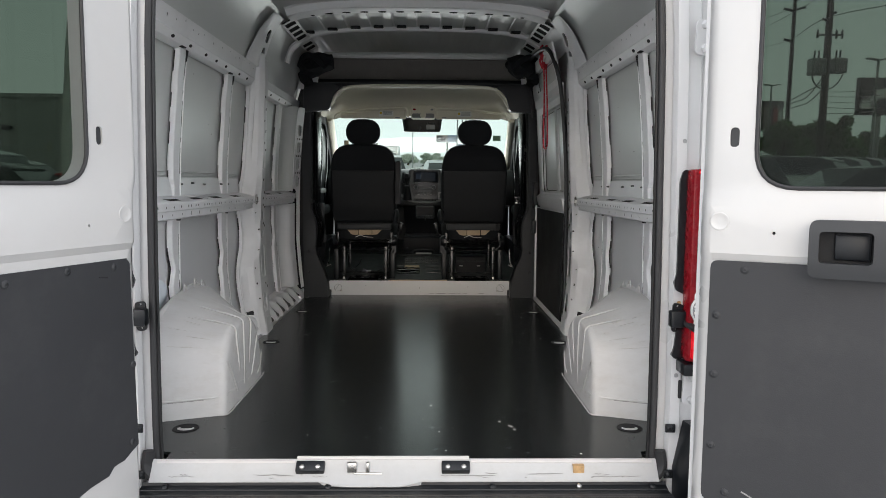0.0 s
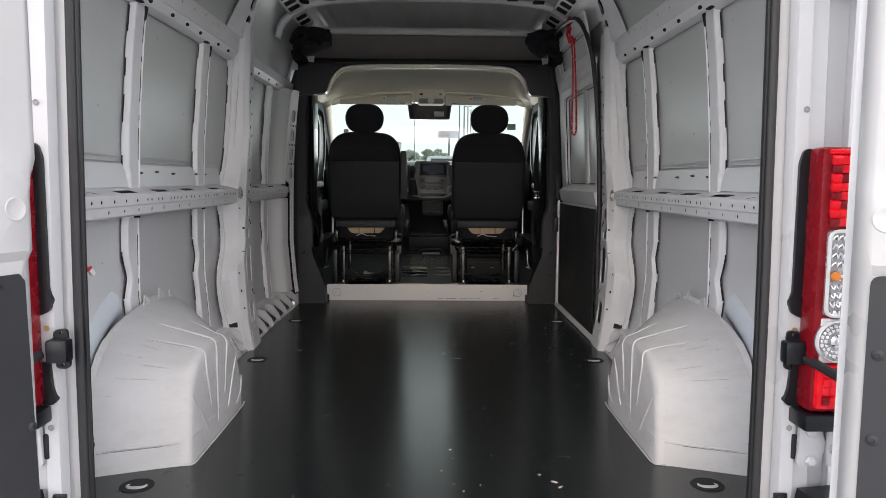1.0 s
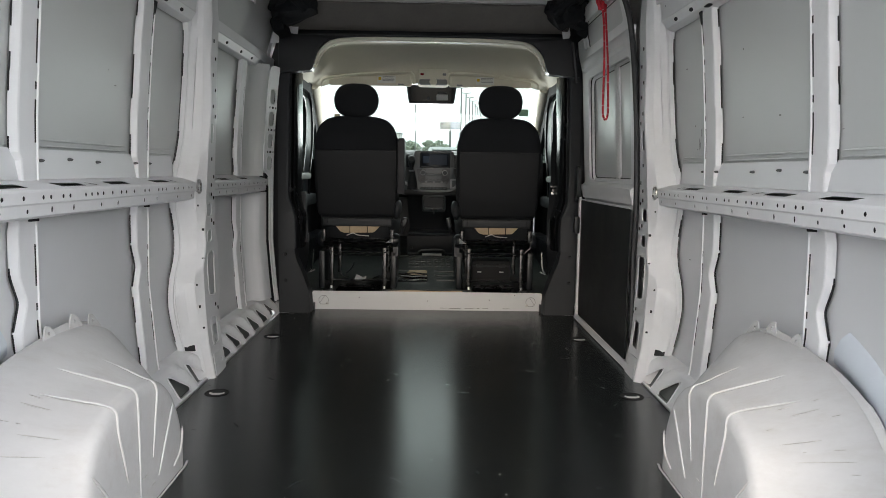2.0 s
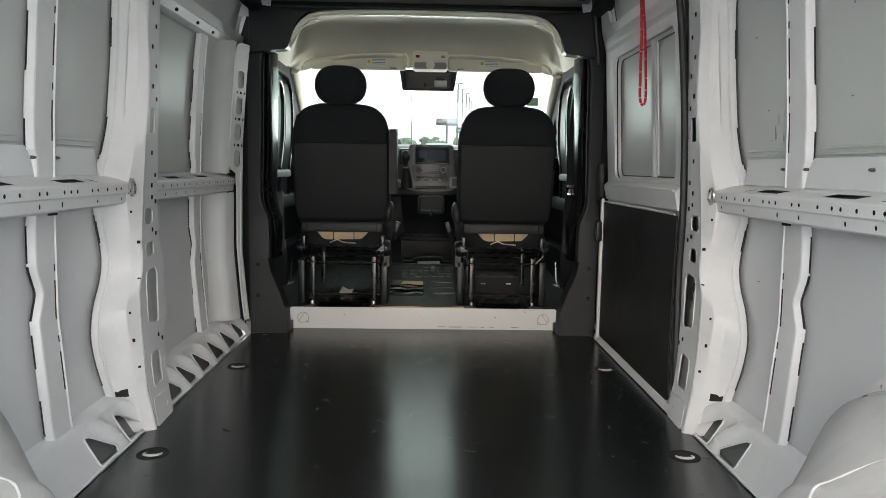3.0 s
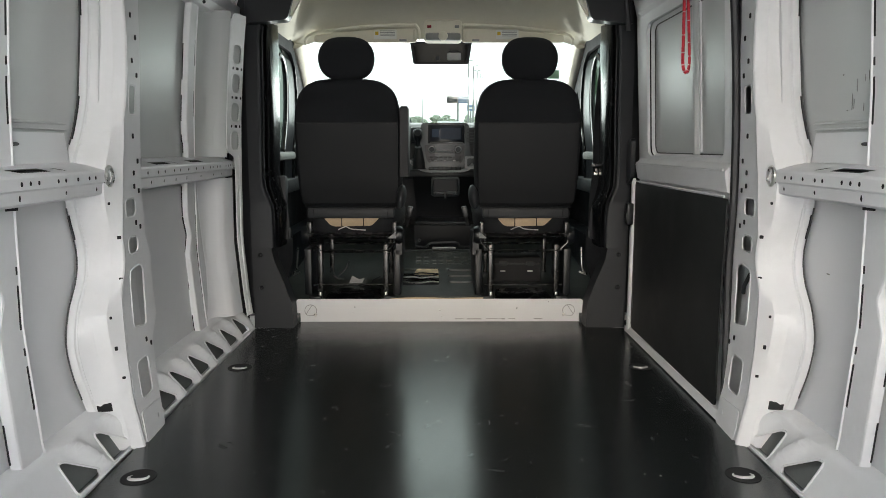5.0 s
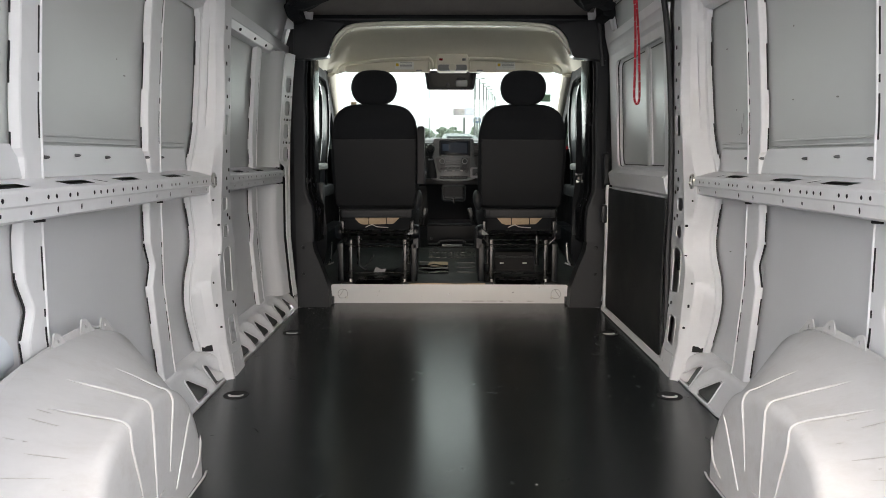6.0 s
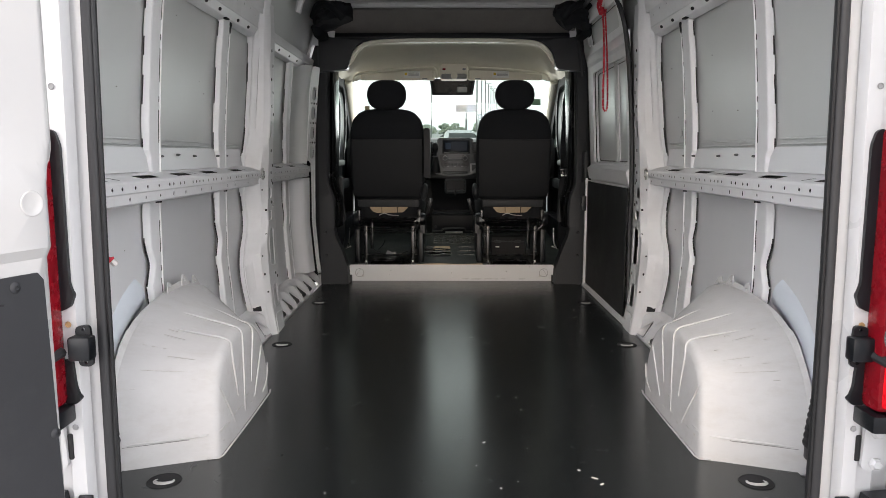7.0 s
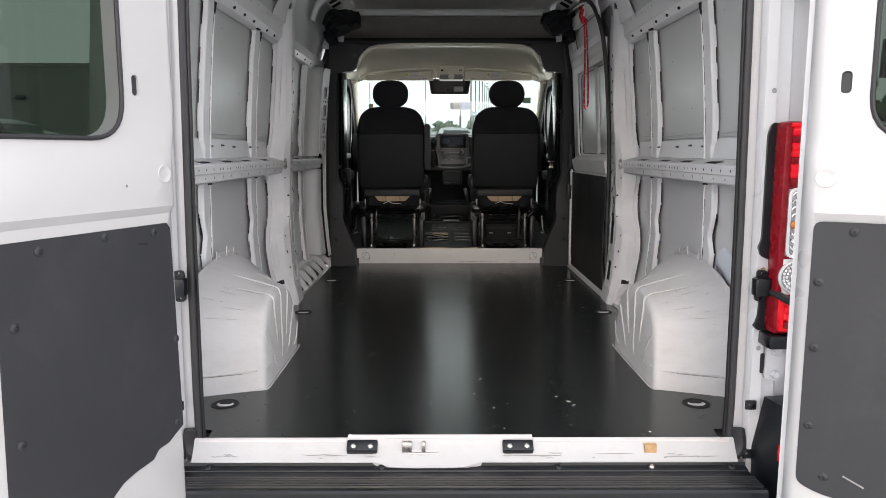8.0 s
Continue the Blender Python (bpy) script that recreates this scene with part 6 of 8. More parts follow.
def header():
    """The black cross band over the cab opening and the felt-lined overhead tray behind it."""
    band = part("header_band", boxm(-0.87, 0.87, 3.16, 3.24, 1.628, 1.685, 0.012), BLACKTRIM)
    setting(band, "black cross band over the cab opening", "beam")
    edge = [(-0.86, 3.15, 1.655), (0.86, 3.15, 1.655)]
    part("rib_line", tube(bmesh.new(), edge, 0.006, 6), GREYTRIM, band)
    liner = part("overhead_liner", loft(bmesh.new(), [[(x, 3.17, 1.68), (x, 3.12, 1.70), (x, 3.06, 1.745), (x, 3.02, 1.80), (x, 3.03, 1.83), (x, 3.22, 1.84), (x, 3.24, 1.70)] for x in (-0.80, -0.4, 0.0, 0.4, 0.80)]), CARPET)
    setting(liner, "grey-brown felt liner above the cab", "liner")
    part("tray_lip", loft(bmesh.new(), [[(x, 3.028, 1.812), (x, 3.0, 1.815), (x, 2.99, 1.84), (x, 3.0, 1.855), (x, 3.03, 1.856)] for x in steps(-0.70, 0.70, 8)]), SKIN, liner, "painted metal lip")
    for k in range(-3, 4):
        part("lip_clip", boxm(k * 0.19 - 0.035, k * 0.19 + 0.035, 2.984, 2.995, 1.826, 1.842, 0.003), SKIN, liner)
    for s in (-1, 1):
        t = thing("roof_corner_foam", "crumpled black foam wedge stuffed in the roof corner", "foam block", (s * 0.74, 2.85, 1.62), "foam wedges in the roof corners")
        b = bmesh.new()
        bmesh.ops.create_icosphere(b, subdivisions=3, radius=1.0)
        for v in b.verts:
            n = noise.noise(v.co * 2.1 + Vector((s * 3, 0, 0))) * 0.35 + noise.noise(v.co * 5 + Vector((0, s * 2, 1))) * 0.12
            p = v.co * (1 + n)
            p.x = max(-0.95, min(0.95, p.x))
            v.co = Vector((s * 0.735 + p.x * 0.125, 2.86 + p.y * 0.13, 1.735 + p.z * 0.075 + 0.03 * s * p.x * -1))
        part("foam", b, FABRIC, t, angle=30)
        part("tail", boxm(s * 0.84 - 0.035, s * 0.84 + 0.035, 2.9, 3.1, 1.62, 1.70, 0.015, turn=about((s * 0.84, 3.0, 1.66), 0, 18 * s, 0)), FABRIC, t)
        part("fold", tube(bmesh.new(), smooth_line([(s * 0.66, 2.75, 1.70), (s * 0.72, 2.72, 1.76), (s * 0.80, 2.75, 1.78), (s * 0.85, 2.82, 1.72)], 5), 0.022, 8), FABRIC, t)
        part("corner_sheet", plate([(0.78, 1.60), (0.93, 1.60), (0.86, 1.82), (0.74, 1.86)], (), lambda u, v, w: Vector((s * u, 3.14 - w, v)), 0.006), INNER, liner)


def headliner():
    """Cream headliner over the cab, sweeping down to the windscreen, with visors and console."""
    rows = []
    for y, top, drop, hw in ((3.17, 1.632, 0.0, 0.60), (3.20, 1.648, 0.0, 0.62), (3.35, 1.66, 0.0, 0.68), (3.55, 1.645, 0.0, 0.72), (3.72, 1.60, 0.0, 0.74), (3.86, 1.535, 0.0, 0.76), (3.93, 1.475, 0.0, 0.78)):
        low = float(np.interp(y, [3.17, 3.5, 3.93], [1.45, 1.44, 1.42]))
        pts = [(hw + 0.13, low), (hw + 0.07, low + 0.02), (hw + 0.03, low + (top - low) * 0.5), (hw - 0.03, top - 0.03), (hw - 0.10, top - 0.008)] + [(x, top) for x in steps(hw - 0.2, -(hw - 0.2), 8)]
        pts += [(-x, z) for x, z in pts[4::-1]]
        rows.append([(x, y, z) for x, z in pts])
    bm = loft(bmesh.new(), rows, False, False)
    got = bmesh.ops.extrude_face_region(bm, geom=bm.faces[:])
    for v in got["geom"]:
        if isinstance(v, bmesh.types.BMVert):
            v.co.z += 0.02
    ob = part("headliner", bm, HEADLINER, angle=60)
    setting(ob, "cream cloth headliner over the cab", "headliner")
    half_roll = [(0.725, 3.175, 1.462), (0.695, 3.168, 1.474), (0.664, 3.158, 1.515), (0.636, 3.149, 1.558), (0.602, 3.147, 1.592), (0.558, 3.145, 1.613), (0.48, 3.144, 1.624), (0.25, 3.144, 1.632)]
    roll = [(-x, y, z) for x, y, z in half_roll] + half_roll[::-1]
    part("front_edge", tube(bmesh.new(), smooth_line(roll, 5), 0.013, 10), HEADLINER, ob, "rolled cream edge of the headliner")
    for s in (-1, 1):
        part("grab_recess", lathe(bmesh.new(), [(0.045, 0.0), (0.04, -0.006), (0.028, -0.004), (0.026, 0.004), (0.0001, 0.004)], (s * 0.62, 3.42, 1.636), pose(0, 0, 0, 0, 12 * s, 0), 18), VISOR, ob)
        a = [(s * 0.80, 3.93, 1.46), (s * 0.815, 4.15, 1.36), (s * 0.835, 4.5, 1.19), (s * 0.86, 4.86, 1.02)]
        part("a_pillar_trim", tube(bmesh.new(), smooth_line(a, 6), 0.045, 10, squash=0.8), HEADLINER, ob, "cream windscreen pillar trim")
        visor = thing("sun_visor", "cream vinyl sun visor with a white label", "sun visor", (s * 0.41, 3.84, 1.45), "sun visors")
        m = lambda u, v, w: Vector((u, 3.86 + 0.25 * (v - 1.49) - w, v))
        part("pad", plate(round_poly([(s * 0.125, 1.448), (s * 0.69, 1.448), (s * 0.69, 1.488), (s * 0.40, 1.516), (s * 0.125, 1.526)][::s], 0.016, 4), (), m, 0.022), VISOR, visor)
        brow = [(s * 0.108, 3.800, 1.455), (s * 0.112, 3.805, 1.50), (s * 0.125, 3.812, 1.528), (s * 0.16, 3.818, 1.536), (s * 0.40, 3.824, 1.527), (s * 0.60, 3.835, 1.508), (s * 0.70, 3.85, 1.492), (s * 0.735, 3.862, 1.470), (s * 0.742, 3.868, 1.445)]
        part("visor_brow", tube(bmesh.new(), smooth_line(brow, 5), 0.009, 8), HEADLINER, ob, "cream moulded ridge above the visor")
        part("hinge_end", tube(bmesh.new(), [(s * 0.135, 3.836, 1.462), (s * 0.135, 3.843, 1.512)], 0.008, 8), VISOR, visor)
        lx = -0.36 if s < 0 else 0.31
        lab = part("label", plate(rrect(lx, lx + 0.125, 1.463, 1.515, 0.003, 2), (), lambda u, v, w: Vector((u, 3.832 + 0.25 * (v - 1.49) - w, v)), 0.002), STICKER, visor, "white warning label")
        part("warning_mark", boxm(lx + 0.008, lx + 0.026, 3.8275, 3.8295, 1.484, 1.502), YELLOW, lab, "yellow warning mark")
        for k in range(4):
            part("print_bar", boxm(lx + 0.035, lx + 0.115, 3.8275 + 0.25 * (0.018 - 0.009 * k), 3.8295 + 0.25 * (0.018 - 0.009 * k), 1.505 - 0.009 * k, 1.508 - 0.009 * k), BAR, lab)
        part("clip", boxm(s * 0.20 - 0.02, s * 0.20 + 0.02, 3.825, 3.85, 1.452, 1.462, 0.003), BAR, visor)
    con = thing("overhead_console", "cream overhead console with map lights", "overhead console", (0.02, 3.83, 1.44))
    part("housing", boxm(-0.085, 0.125, 3.79, 3.90, 1.445, 1.56, 0.02), VISOR, con)
    part("lens", boxm(-0.075, 0.115, 3.782, 3.80, 1.450, 1.490, 0.012), mat("grey_console_face", (0.25, 0.25, 0.24), 0.5, var=0.05), con)
    part("dome", lathe(bmesh.new(), [(0.026, 0), (0.024, 0.008), (0.0001, 0.012)], (0.02, 3.782, 1.472), pose(0, 0, 0, 90, 0, 0), 16), VISOR, con)
    for x in (-0.055, 0.095):
        part("button", boxm(x - 0.012, x + 0.012, 3.784, 3.796, 1.515, 1.53, 0.004), LENSDEEP if x < 0 else BAR, con)
    mir = thing("rear_view_mirror", "black overhead mirror panel with sensor box", "mirror", (0.01, 4.05, 1.35))
    part("panel", plate(round_poly([(-0.168, 1.475), (0.188, 1.475), (0.170, 1.352), (-0.150, 1.352)], 0.014, 4), (), lambda u, v, w: Vector((u, 4.045 - 0.35 * (v - 1.352) - w, v)), 0.03), BLACKTRIM, mir)
    part("glass", plate(round_poly([(-0.150, 1.462), (0.170, 1.462), (0.154, 1.366), (-0.134, 1.366)], 0.010, 4), (), lambda u, v, w: Vector((u, 4.042 - 0.35 * (v - 1.352) - w, v)), 0.003), SCREENBLACK, mir, "dark mirror glass")
    part("sensor", boxm(0.045, 0.125, 4.012, 4.05, 1.372, 1.414, 0.006), BAR, mir, "grey sensor box")
    part("sensor_top", boxm(0.055, 0.115, 4.008, 4.04, 1.416, 1.428, 0.004), BLACKTRIM, mir)
    part("knob", lathe(bmesh.new(), [(0.014, 0), (0.012, 0.008), (0.0001, 0.009)], (-0.01, 4.034, 1.385), pose(0, 0, 0, 90, 0, 0), 14), GREYTRIM, mir)
    part("stem", boxm(-0.04, 0.06, 4.0, 4.08, 1.46, 1.50, 0.01), GREYTRIM, mir)


def windscreen():
    rows = []
    for y, z, hw in ((3.95, 1.475, 0.80), (4.2, 1.37, 0.82), (4.5, 1.22, 0.845), (4.95, 0.99, 0.87)):
        rows.append([(x, y + 0.10 * (1 - (x / hw) ** 2), z) for x in steps(-hw, hw, 12)])
    bm = loft(bmesh.new(), rows, False, False)
    ob = part("windscreen", bm, GLASS_CLEAR)
    ob.visible_shadow = False
    setting(ob, "clear raked windscreen with small stickers", "window")
    for a, b, c, d, mt in ((0.655, 0.725, 1.315, 1.365, SIGNGREEN), (-0.70, -0.66, 1.265, 1.31, TAN)):
        part("sticker", boxm(a, b, 4.20, 4.203, c - 0.03, d - 0.03), mt, ob)


def cab_z(y):
    """Height of the cab floor, which rises towards the pedals."""
    return 0.100 + 0.155 * max(0.0, y - 3.37)


def cab_floor():
    ys = [3.325, 3.37, 3.6, 3.9, 4.2, 4.6, 5.0]
    ob = part("cab_floor", loft(bmesh.new(), [[(-0.86, y, cab_z(y)), (0.86, y, cab_z(y)), (0.86, y, cab_z(y) - 0.04), (-0.86, y, cab_z(y) - 0.04)] for y in ys]), MAT)
    setting(ob, "dark rubber cab floor", "floor")
    part("front_edge", tube(bmesh.new(), smooth_line([(-0.25, 3.335, 0.112), (-0.1, 3.328, 0.119), (0.05, 3.332, 0.114), (0.22, 3.335, 0.118)], 6), 0.006, 6), TAN, ob, "frayed tan mat edge")
    mat_t = thing("floor_mat", "dark ribbed rubber floor mat with a torn opening", "floor mat", (0.0, 3.6, 0.12))
    lay = lambda d: (lambda u, v, w: Vector((u, v, cab_z(v) + d + w)))
    part("sheet", plate(rrect(-0.235, 0.245, 3.36, 4.18, 0.03), [rrect(-0.212, 0.0, 3.56, 3.84, 0.03)], lay(0.010), 0.008, (), [3.37]), MAT, mat_t)
    for k in range(3):
        part("bar", plate(rrect(0.045, 0.19, 3.60 + 0.10 * k, 3.64 + 0.10 * k, 0.018), (), lay(0.017), 0.010), MAT, mat_t)
    for i in range(8):
        for j in range(4):
            part("stud", plate(rrect(-0.14 + 0.045 * i, -0.108 + 0.045 * i, 3.92 + 0.062 * j, 3.96 + 0.062 * j, 0.004, 1), (), lay(0.015), 0.006), MAT, mat_t)
    part("rim", tube(bmesh.new(), [(x, y, cab_z(y) + 0.014) for x, y in rrect(-0.225, 0.235, 3.37, 4.17, 0.03)], 0.008, 6, True), MAT, mat_t)
    part("tunnel_edge", tube(bmesh.new(), smooth_line([(0.20, 3.42, 0.122), (0.222, 3.7, cab_z(3.7) + 0.012), (0.19, 3.95, cab_z(3.95) + 0.012)], 5), 0.012, 8), MAT, mat_t)
    pocket = thing("exposed_wiring", "torn floor opening with tan foam and dark cables", "wiring", (-0.1, 3.7, 0.14))
    part("foam", plate(round_poly([(-0.15, 3.72), (-0.005, 3.70), (-0.008, 3.835), (-0.13, 3.835)], 0.02), (), lay(0.010), 0.009, [-0.08]), TAN, pocket, "torn tan foam")
    part("bed", plate(rrect(-0.21, -0.002, 3.562, 3.76, 0.01), (), lay(0.004), 0.003), BLACK_AND_SHADE, pocket)
    rnd = random.Random(6)
    for k in range(7):
        y = 3.59 + 0.024 * k
        line = smooth_line([(x, y + rnd.uniform(-0.025, 0.03), cab_z(y) + 0.010 + rnd.uniform(0, 0.012)) for x in (-0.205, -0.15, -0.10, -0.05, -0.006)], 4)
        part("cable", tube(bmesh.new(), line, 0.0045, 6), (ZINC, STEEL, STEEL, BAR, STEEL, STEEL, STEEL)[k], pocket)


def dashboard():
    d = thing("dashboard", "charcoal dashboard with touchscreen and silver centre stack", "dashboard", (0.03, 4.4, 0.10))
    rings = []
    for x in steps(-0.86, 0.86, 12):
        rings.append([(x, 4.33, 0.70), (x, 4.27, 0.80), (x, 4.28, 0.92), (x, 4.34, 1.005), (x, 4.44, 1.03), (x, 4.9, 1.0), (x, 5.0, 0.9), (x, 4.9, 0.65)])
    part("body", loft(bmesh.new(), rings), DASH, d, angle=50)
    part("firewall", boxm(-0.88, 0.88, 4.85, 4.98, 0.08, 1.0, 0.01), BLACKTRIM, d)
    part("cowl", loft(bmesh.new(), [[(x, 4.29, 0.90), (x, 4.33, 1.02), (x, 4.45, 1.055 if -0.7 < x < -0.2 else 1.03), (x, 4.6, 1.03), (x, 4.6, 0.9)] for x in steps(-0.72, -0.20, 8)]), DASH, d)
    # centre stack
    part("centre_console_fascia", loft(bmesh.new(), [[(0.035 - w, y, z), (0.035 + w, y, z), (0.035 + w, 4.40, z), (0.035 - w, 4.40, z)] for z, w, y in ((0.70, 0.16, 4.27), (0.76, 0.135, 4.26), (0.88, 0.125, 4.255), (0.98, 0.13, 4.262), (1.025, 0.125, 4.28))]), DASH, d, "charcoal centre stack")
    shield = round_poly([(-0.19, 0.716), (0.255, 0.716), (0.255, 0.795), (0.19, 0.825), (0.182, 1.022), (-0.112, 1.022), (-0.120, 0.825), (-0.19, 0.795)], [0.02, 0.02, 0.02, 0.05, 0.02, 0.02, 0.05, 0.02], 5)
    part("fascia_shield", plate(shield, (), lambda u, v, w: Vector((u, 4.262 - 0.006 * math.cos(9 * (u - 0.035)) + 0.06 * max(0.0, v - 0.93) - 0.05 * max(0.0, 0.80 - v) - w, v)), -0.014, steps(-0.16, 0.23, 10), [0.76, 0.80, 0.86, 0.93, 0.98]), FASCIA, d, "grey moulded centre fascia")
    foot = smooth_line([(-0.185, 4.252, 0.79), (-0.15, 4.245, 0.765), (-0.10, 4.241, 0.735), (-0.02, 4.239, 0.727), (0.10, 4.239, 0.727), (0.17, 4.241, 0.737), (0.21, 4.246, 0.77)], 5)
    part("fascia_foot", tube(bmesh.new(), foot, 0.012, 10, squash=0.7), SILVERTRIM, d, "silver-grey trim edge")
    part("screen_frame", boxm(-0.070, 0.157, 4.238, 4.262, 0.896, 1.013, 0.008), BLACKTRIM, d, "black screen surround")
    scr = part("screen", boxm(-0.055, 0.142, 4.234, 4.2395, 0.912, 1.002, 0.002), SCREEN, d, "dim touchscreen with a faint picture")
    part("screen_content", boxm(-0.045, 0.0, 4.2325, 4.2345, 0.935, 0.985), SCREENLIGHT, scr)
    part("screen_content", boxm(0.005, 0.132, 4.2325, 4.2345, 0.922, 0.992), SCREENPALE, scr)
    part("screen_lip", boxm(-0.058, 0.145, 4.233, 4.238, 0.902, 0.906, 0.001), SILVERTRIM, d)
    part("radio_face", plate(round_poly([(-0.092, 0.888), (0.158, 0.888), (0.150, 0.805), (0.132, 0.774), (-0.060, 0.774), (-0.082, 0.805)], 0.010, 3), (), lambda u, v, w: Vector((u, 4.243 - w, v)), 0.02), BLACKTRIM, d, "black radio and climate face")
    for x in (-0.047, 0.117):
        k = part("knob", lathe(bmesh.new(), [(0.019, 0), (0.019, 0.014), (0.015, 0.018), (0.0001, 0.018)], (x, 4.243, 0.861), pose(0, 0, 0, 90, 0, 0), 18), GREYTRIM, d)
        part("knob_ring", lathe(bmesh.new(), [(0.0215, 0), (0.0215, 0.016), (0.0165, 0.019), (0.0150, 0.0185), (0.0150, 0.012)], (x, 4.243, 0.861), pose(0, 0, 0, 90, 0, 0), 18), SILVERTRIM, k, "silver ring")
    part("slot", boxm(-0.018, 0.09, 4.238, 4.246, 0.855, 0.858, 0.001), SILVERTRIM, d)
    part("radio_lip", boxm(-0.06, 0.13, 4.238, 4.246, 0.837, 0.842, 0.002), FASCIA, d)
    for k in range(7):
        part("key", boxm(-0.060 + k * 0.029, -0.042 + k * 0.029, 4.237, 4.246, 0.788, 0.797, 0.002), SILVERTRIM if k % 2 else FASCIA, d)
        part("key", boxm(-0.060 + k * 0.029, -0.040 + k * 0.029, 4.237, 4.246, 0.806, 0.816, 0.002), GREYTRIM, d)
    part("switch_row", boxm(-0.065, 0.138, 4.232, 4.255, 0.733, 0.754, 0.004), BLACKTRIM, d)
    for k in range(7):
        part("switch", boxm(-0.06 + k * 0.028, -0.040 + k * 0.028, 4.228, 4.234, 0.738, 0.749, 0.002), FASCIA, d)
    for x in (-0.135, 0.205):
        v = part("air_vent", boxm(x - 0.042, x + 0.042, 4.25, 4.29, 0.895, 1.0, 0.014), BLACKTRIM, d, "black air vent")
        for k in range(5):
            part("vane", boxm(x - 0.034, x + 0.034, 4.243, 4.25, 0.908 + k * 0.018, 0.913 + k * 0.018, 0.001), GREYTRIM, v)
    part("cup_tray", plate(rrect(0.158, 0.25, 0.742, 0.818, 0.012), [rrect(0.172, 0.238, 0.757, 0.806, 0.008)], lambda u, v, w: Vector((u, 4.236 - w, v)), -0.03), SILVERTRIM, d, "pale storage tray")
    # gear lever
    g = part("gear_gaiter", loft(bmesh.new(), [[(-0.125 + w * math.cos(a), 4.21 + w * 0.7 * math.sin(a) + dy, z) for a in steps(0, 2 * math.pi, 12)[:-1]] for z, w, dy in ((0.74, 0.040, 0.02), (0.78, 0.036, 0.01), (0.83, 0.026, 0.0), (0.875, 0.016, 0.0))]), VINYL, d, "black gear lever gaiter")
    part("gear_lever", lathe(bmesh.new(), [(0.013, 0.87), (0.012, 0.905), (0.024, 0.925), (0.029, 0.95), (0.027, 0.972), (0.016, 0.984), (0.0001, 0.987)], (-0.131, 4.185, 0), n=18), BLACKTRIM, g)
    part("lever_ring", lathe(bmesh.new(), [(0.017, 0.868), (0.019, 0.874), (0.017, 0.880)], (-0.131, 4.19, 0), n=16), SILVERTRIM, g, "silver ring")
    part("gear_cap", lathe(bmesh.new(), [(0.0275, -0.004), (0.0265, 0.006), (0.020, 0.010), (0.019, 0.004), (0.0001, 0.004)], (-0.131, 4.160, 0.958), pose(0, 0, 0, 75, 0, 0), 20), BLACKTRIM, g, "glossy black lever cap")
    # lower centre: wide shelf, cup holder ring, box
    part("lower_shelf", boxm(-0.20, 0.26, 4.235, 4.40, 0.69, 0.735, 0.012), DASH, d)
    part("lower_bin", loft(bmesh.new(), [[(0.03 - w, y, z), (0.03 + w, y, z), (0.03 + w, 4.7, z), (0.03 - w, 4.7, z)] for z, w, y in ((0.38, 0.17, 4.52), (0.50, 0.185, 4.50), (0.69, 0.20, 4.40))]), BLACKTRIM, d)
    ring = [(x, 4.24 + 0.12 * (0.69 - z), z) for x, z in rrect(-0.045, 0.12, 0.575, 0.685, 0.02, 4)]
    cup = part("cup_holder", tube(bmesh.new(), ring, 0.008, 8, True), FASCIA, d, "grey cup holder frame")
    part("latch", boxm(-0.03, 0.105, 4.228, 4.25, 0.585, 0.602, 0.005), FASCIA, cup)
    part("hook", boxm(0.03, 0.045, 4.225, 4.24, 0.555, 0.60, 0.004), BLACKTRIM, cup)
    part("cup_back", boxm(-0.035, 0.11, 4.262, 4.268, 0.585, 0.675), GREYTRIM, cup)
    low = part("low_console", loft(bmesh.new(), [[(0.02 - w, y, z), (0.02 + w, y, z), (0.02 + w, 4.6, z), (0.02 - w, 4.6, z)] for z, w, y in ((0.20, 0.17, 4.24), (0.27, 0.175, 4.21), (0.39, 0.178, 4.19), (0.408, 0.172, 4.20), (0.412, 0.16, 4.22))]), BLACKTRIM, d, "low black console box")
    part("lip", tube(bmesh.new(), smooth_line([(-0.15, 4.20, 0.405), (-0.12, 4.186, 0.412), (0.02, 4.178, 0.408), (0.16, 4.186, 0.412), (0.19, 4.20, 0.405)], 5), 0.006, 6), GREYTRIM, low)
    part("foot_trim", tube(bmesh.new(), smooth_line([(-0.15, 4.19, 0.262), (-0.08, 4.18, 0.262), (-0.05, 4.175, 0.285), (0.10, 4.175, 0.288), (0.13, 4.18, 0.262), (0.20, 4.19, 0.262)], 4), 0.007, 6), GREYTRIM, low)
    part("tread_plate", boxm(-0.045, 0.10, 4.15, 4.17, 0.247, 0.262, 0.003), BAR, low)
    part("plug", lathe(bmesh.new(), [(0.012, 0), (0.012, 0.004), (0.007, 0.004), (0.006, 0.0)], (-0.125, 4.19, 0.30), pose(0, 0, 0, 90, 0, 0), 14), GREYTRIM, low)


SCREEN = mat("dim_touchscreen", (0.02, 0.022, 0.03), 0.15, var=0.05, scale=4)
SCREENLIGHT = mat("screen_picture_blue", (0.03, 0.045, 0.07), 0.5, var=0.2, scale=30, spec=0.1)
SCREENPALE = mat("screen_picture_pale", (0.03, 0.034, 0.042), 0.5, var=0.2, scale=30, spec=0.1)
for m_, s_ in ((SCREENPALE, 0.005), (SCREENLIGHT, 0.005)):
    b_ = m_.node_tree.nodes["Principled BSDF"]
    b_.inputs["Emission Color"].default_value = (0.55, 0.7, 0.95, 1)
    b_.inputs["Emission Strength"].default_value = s_


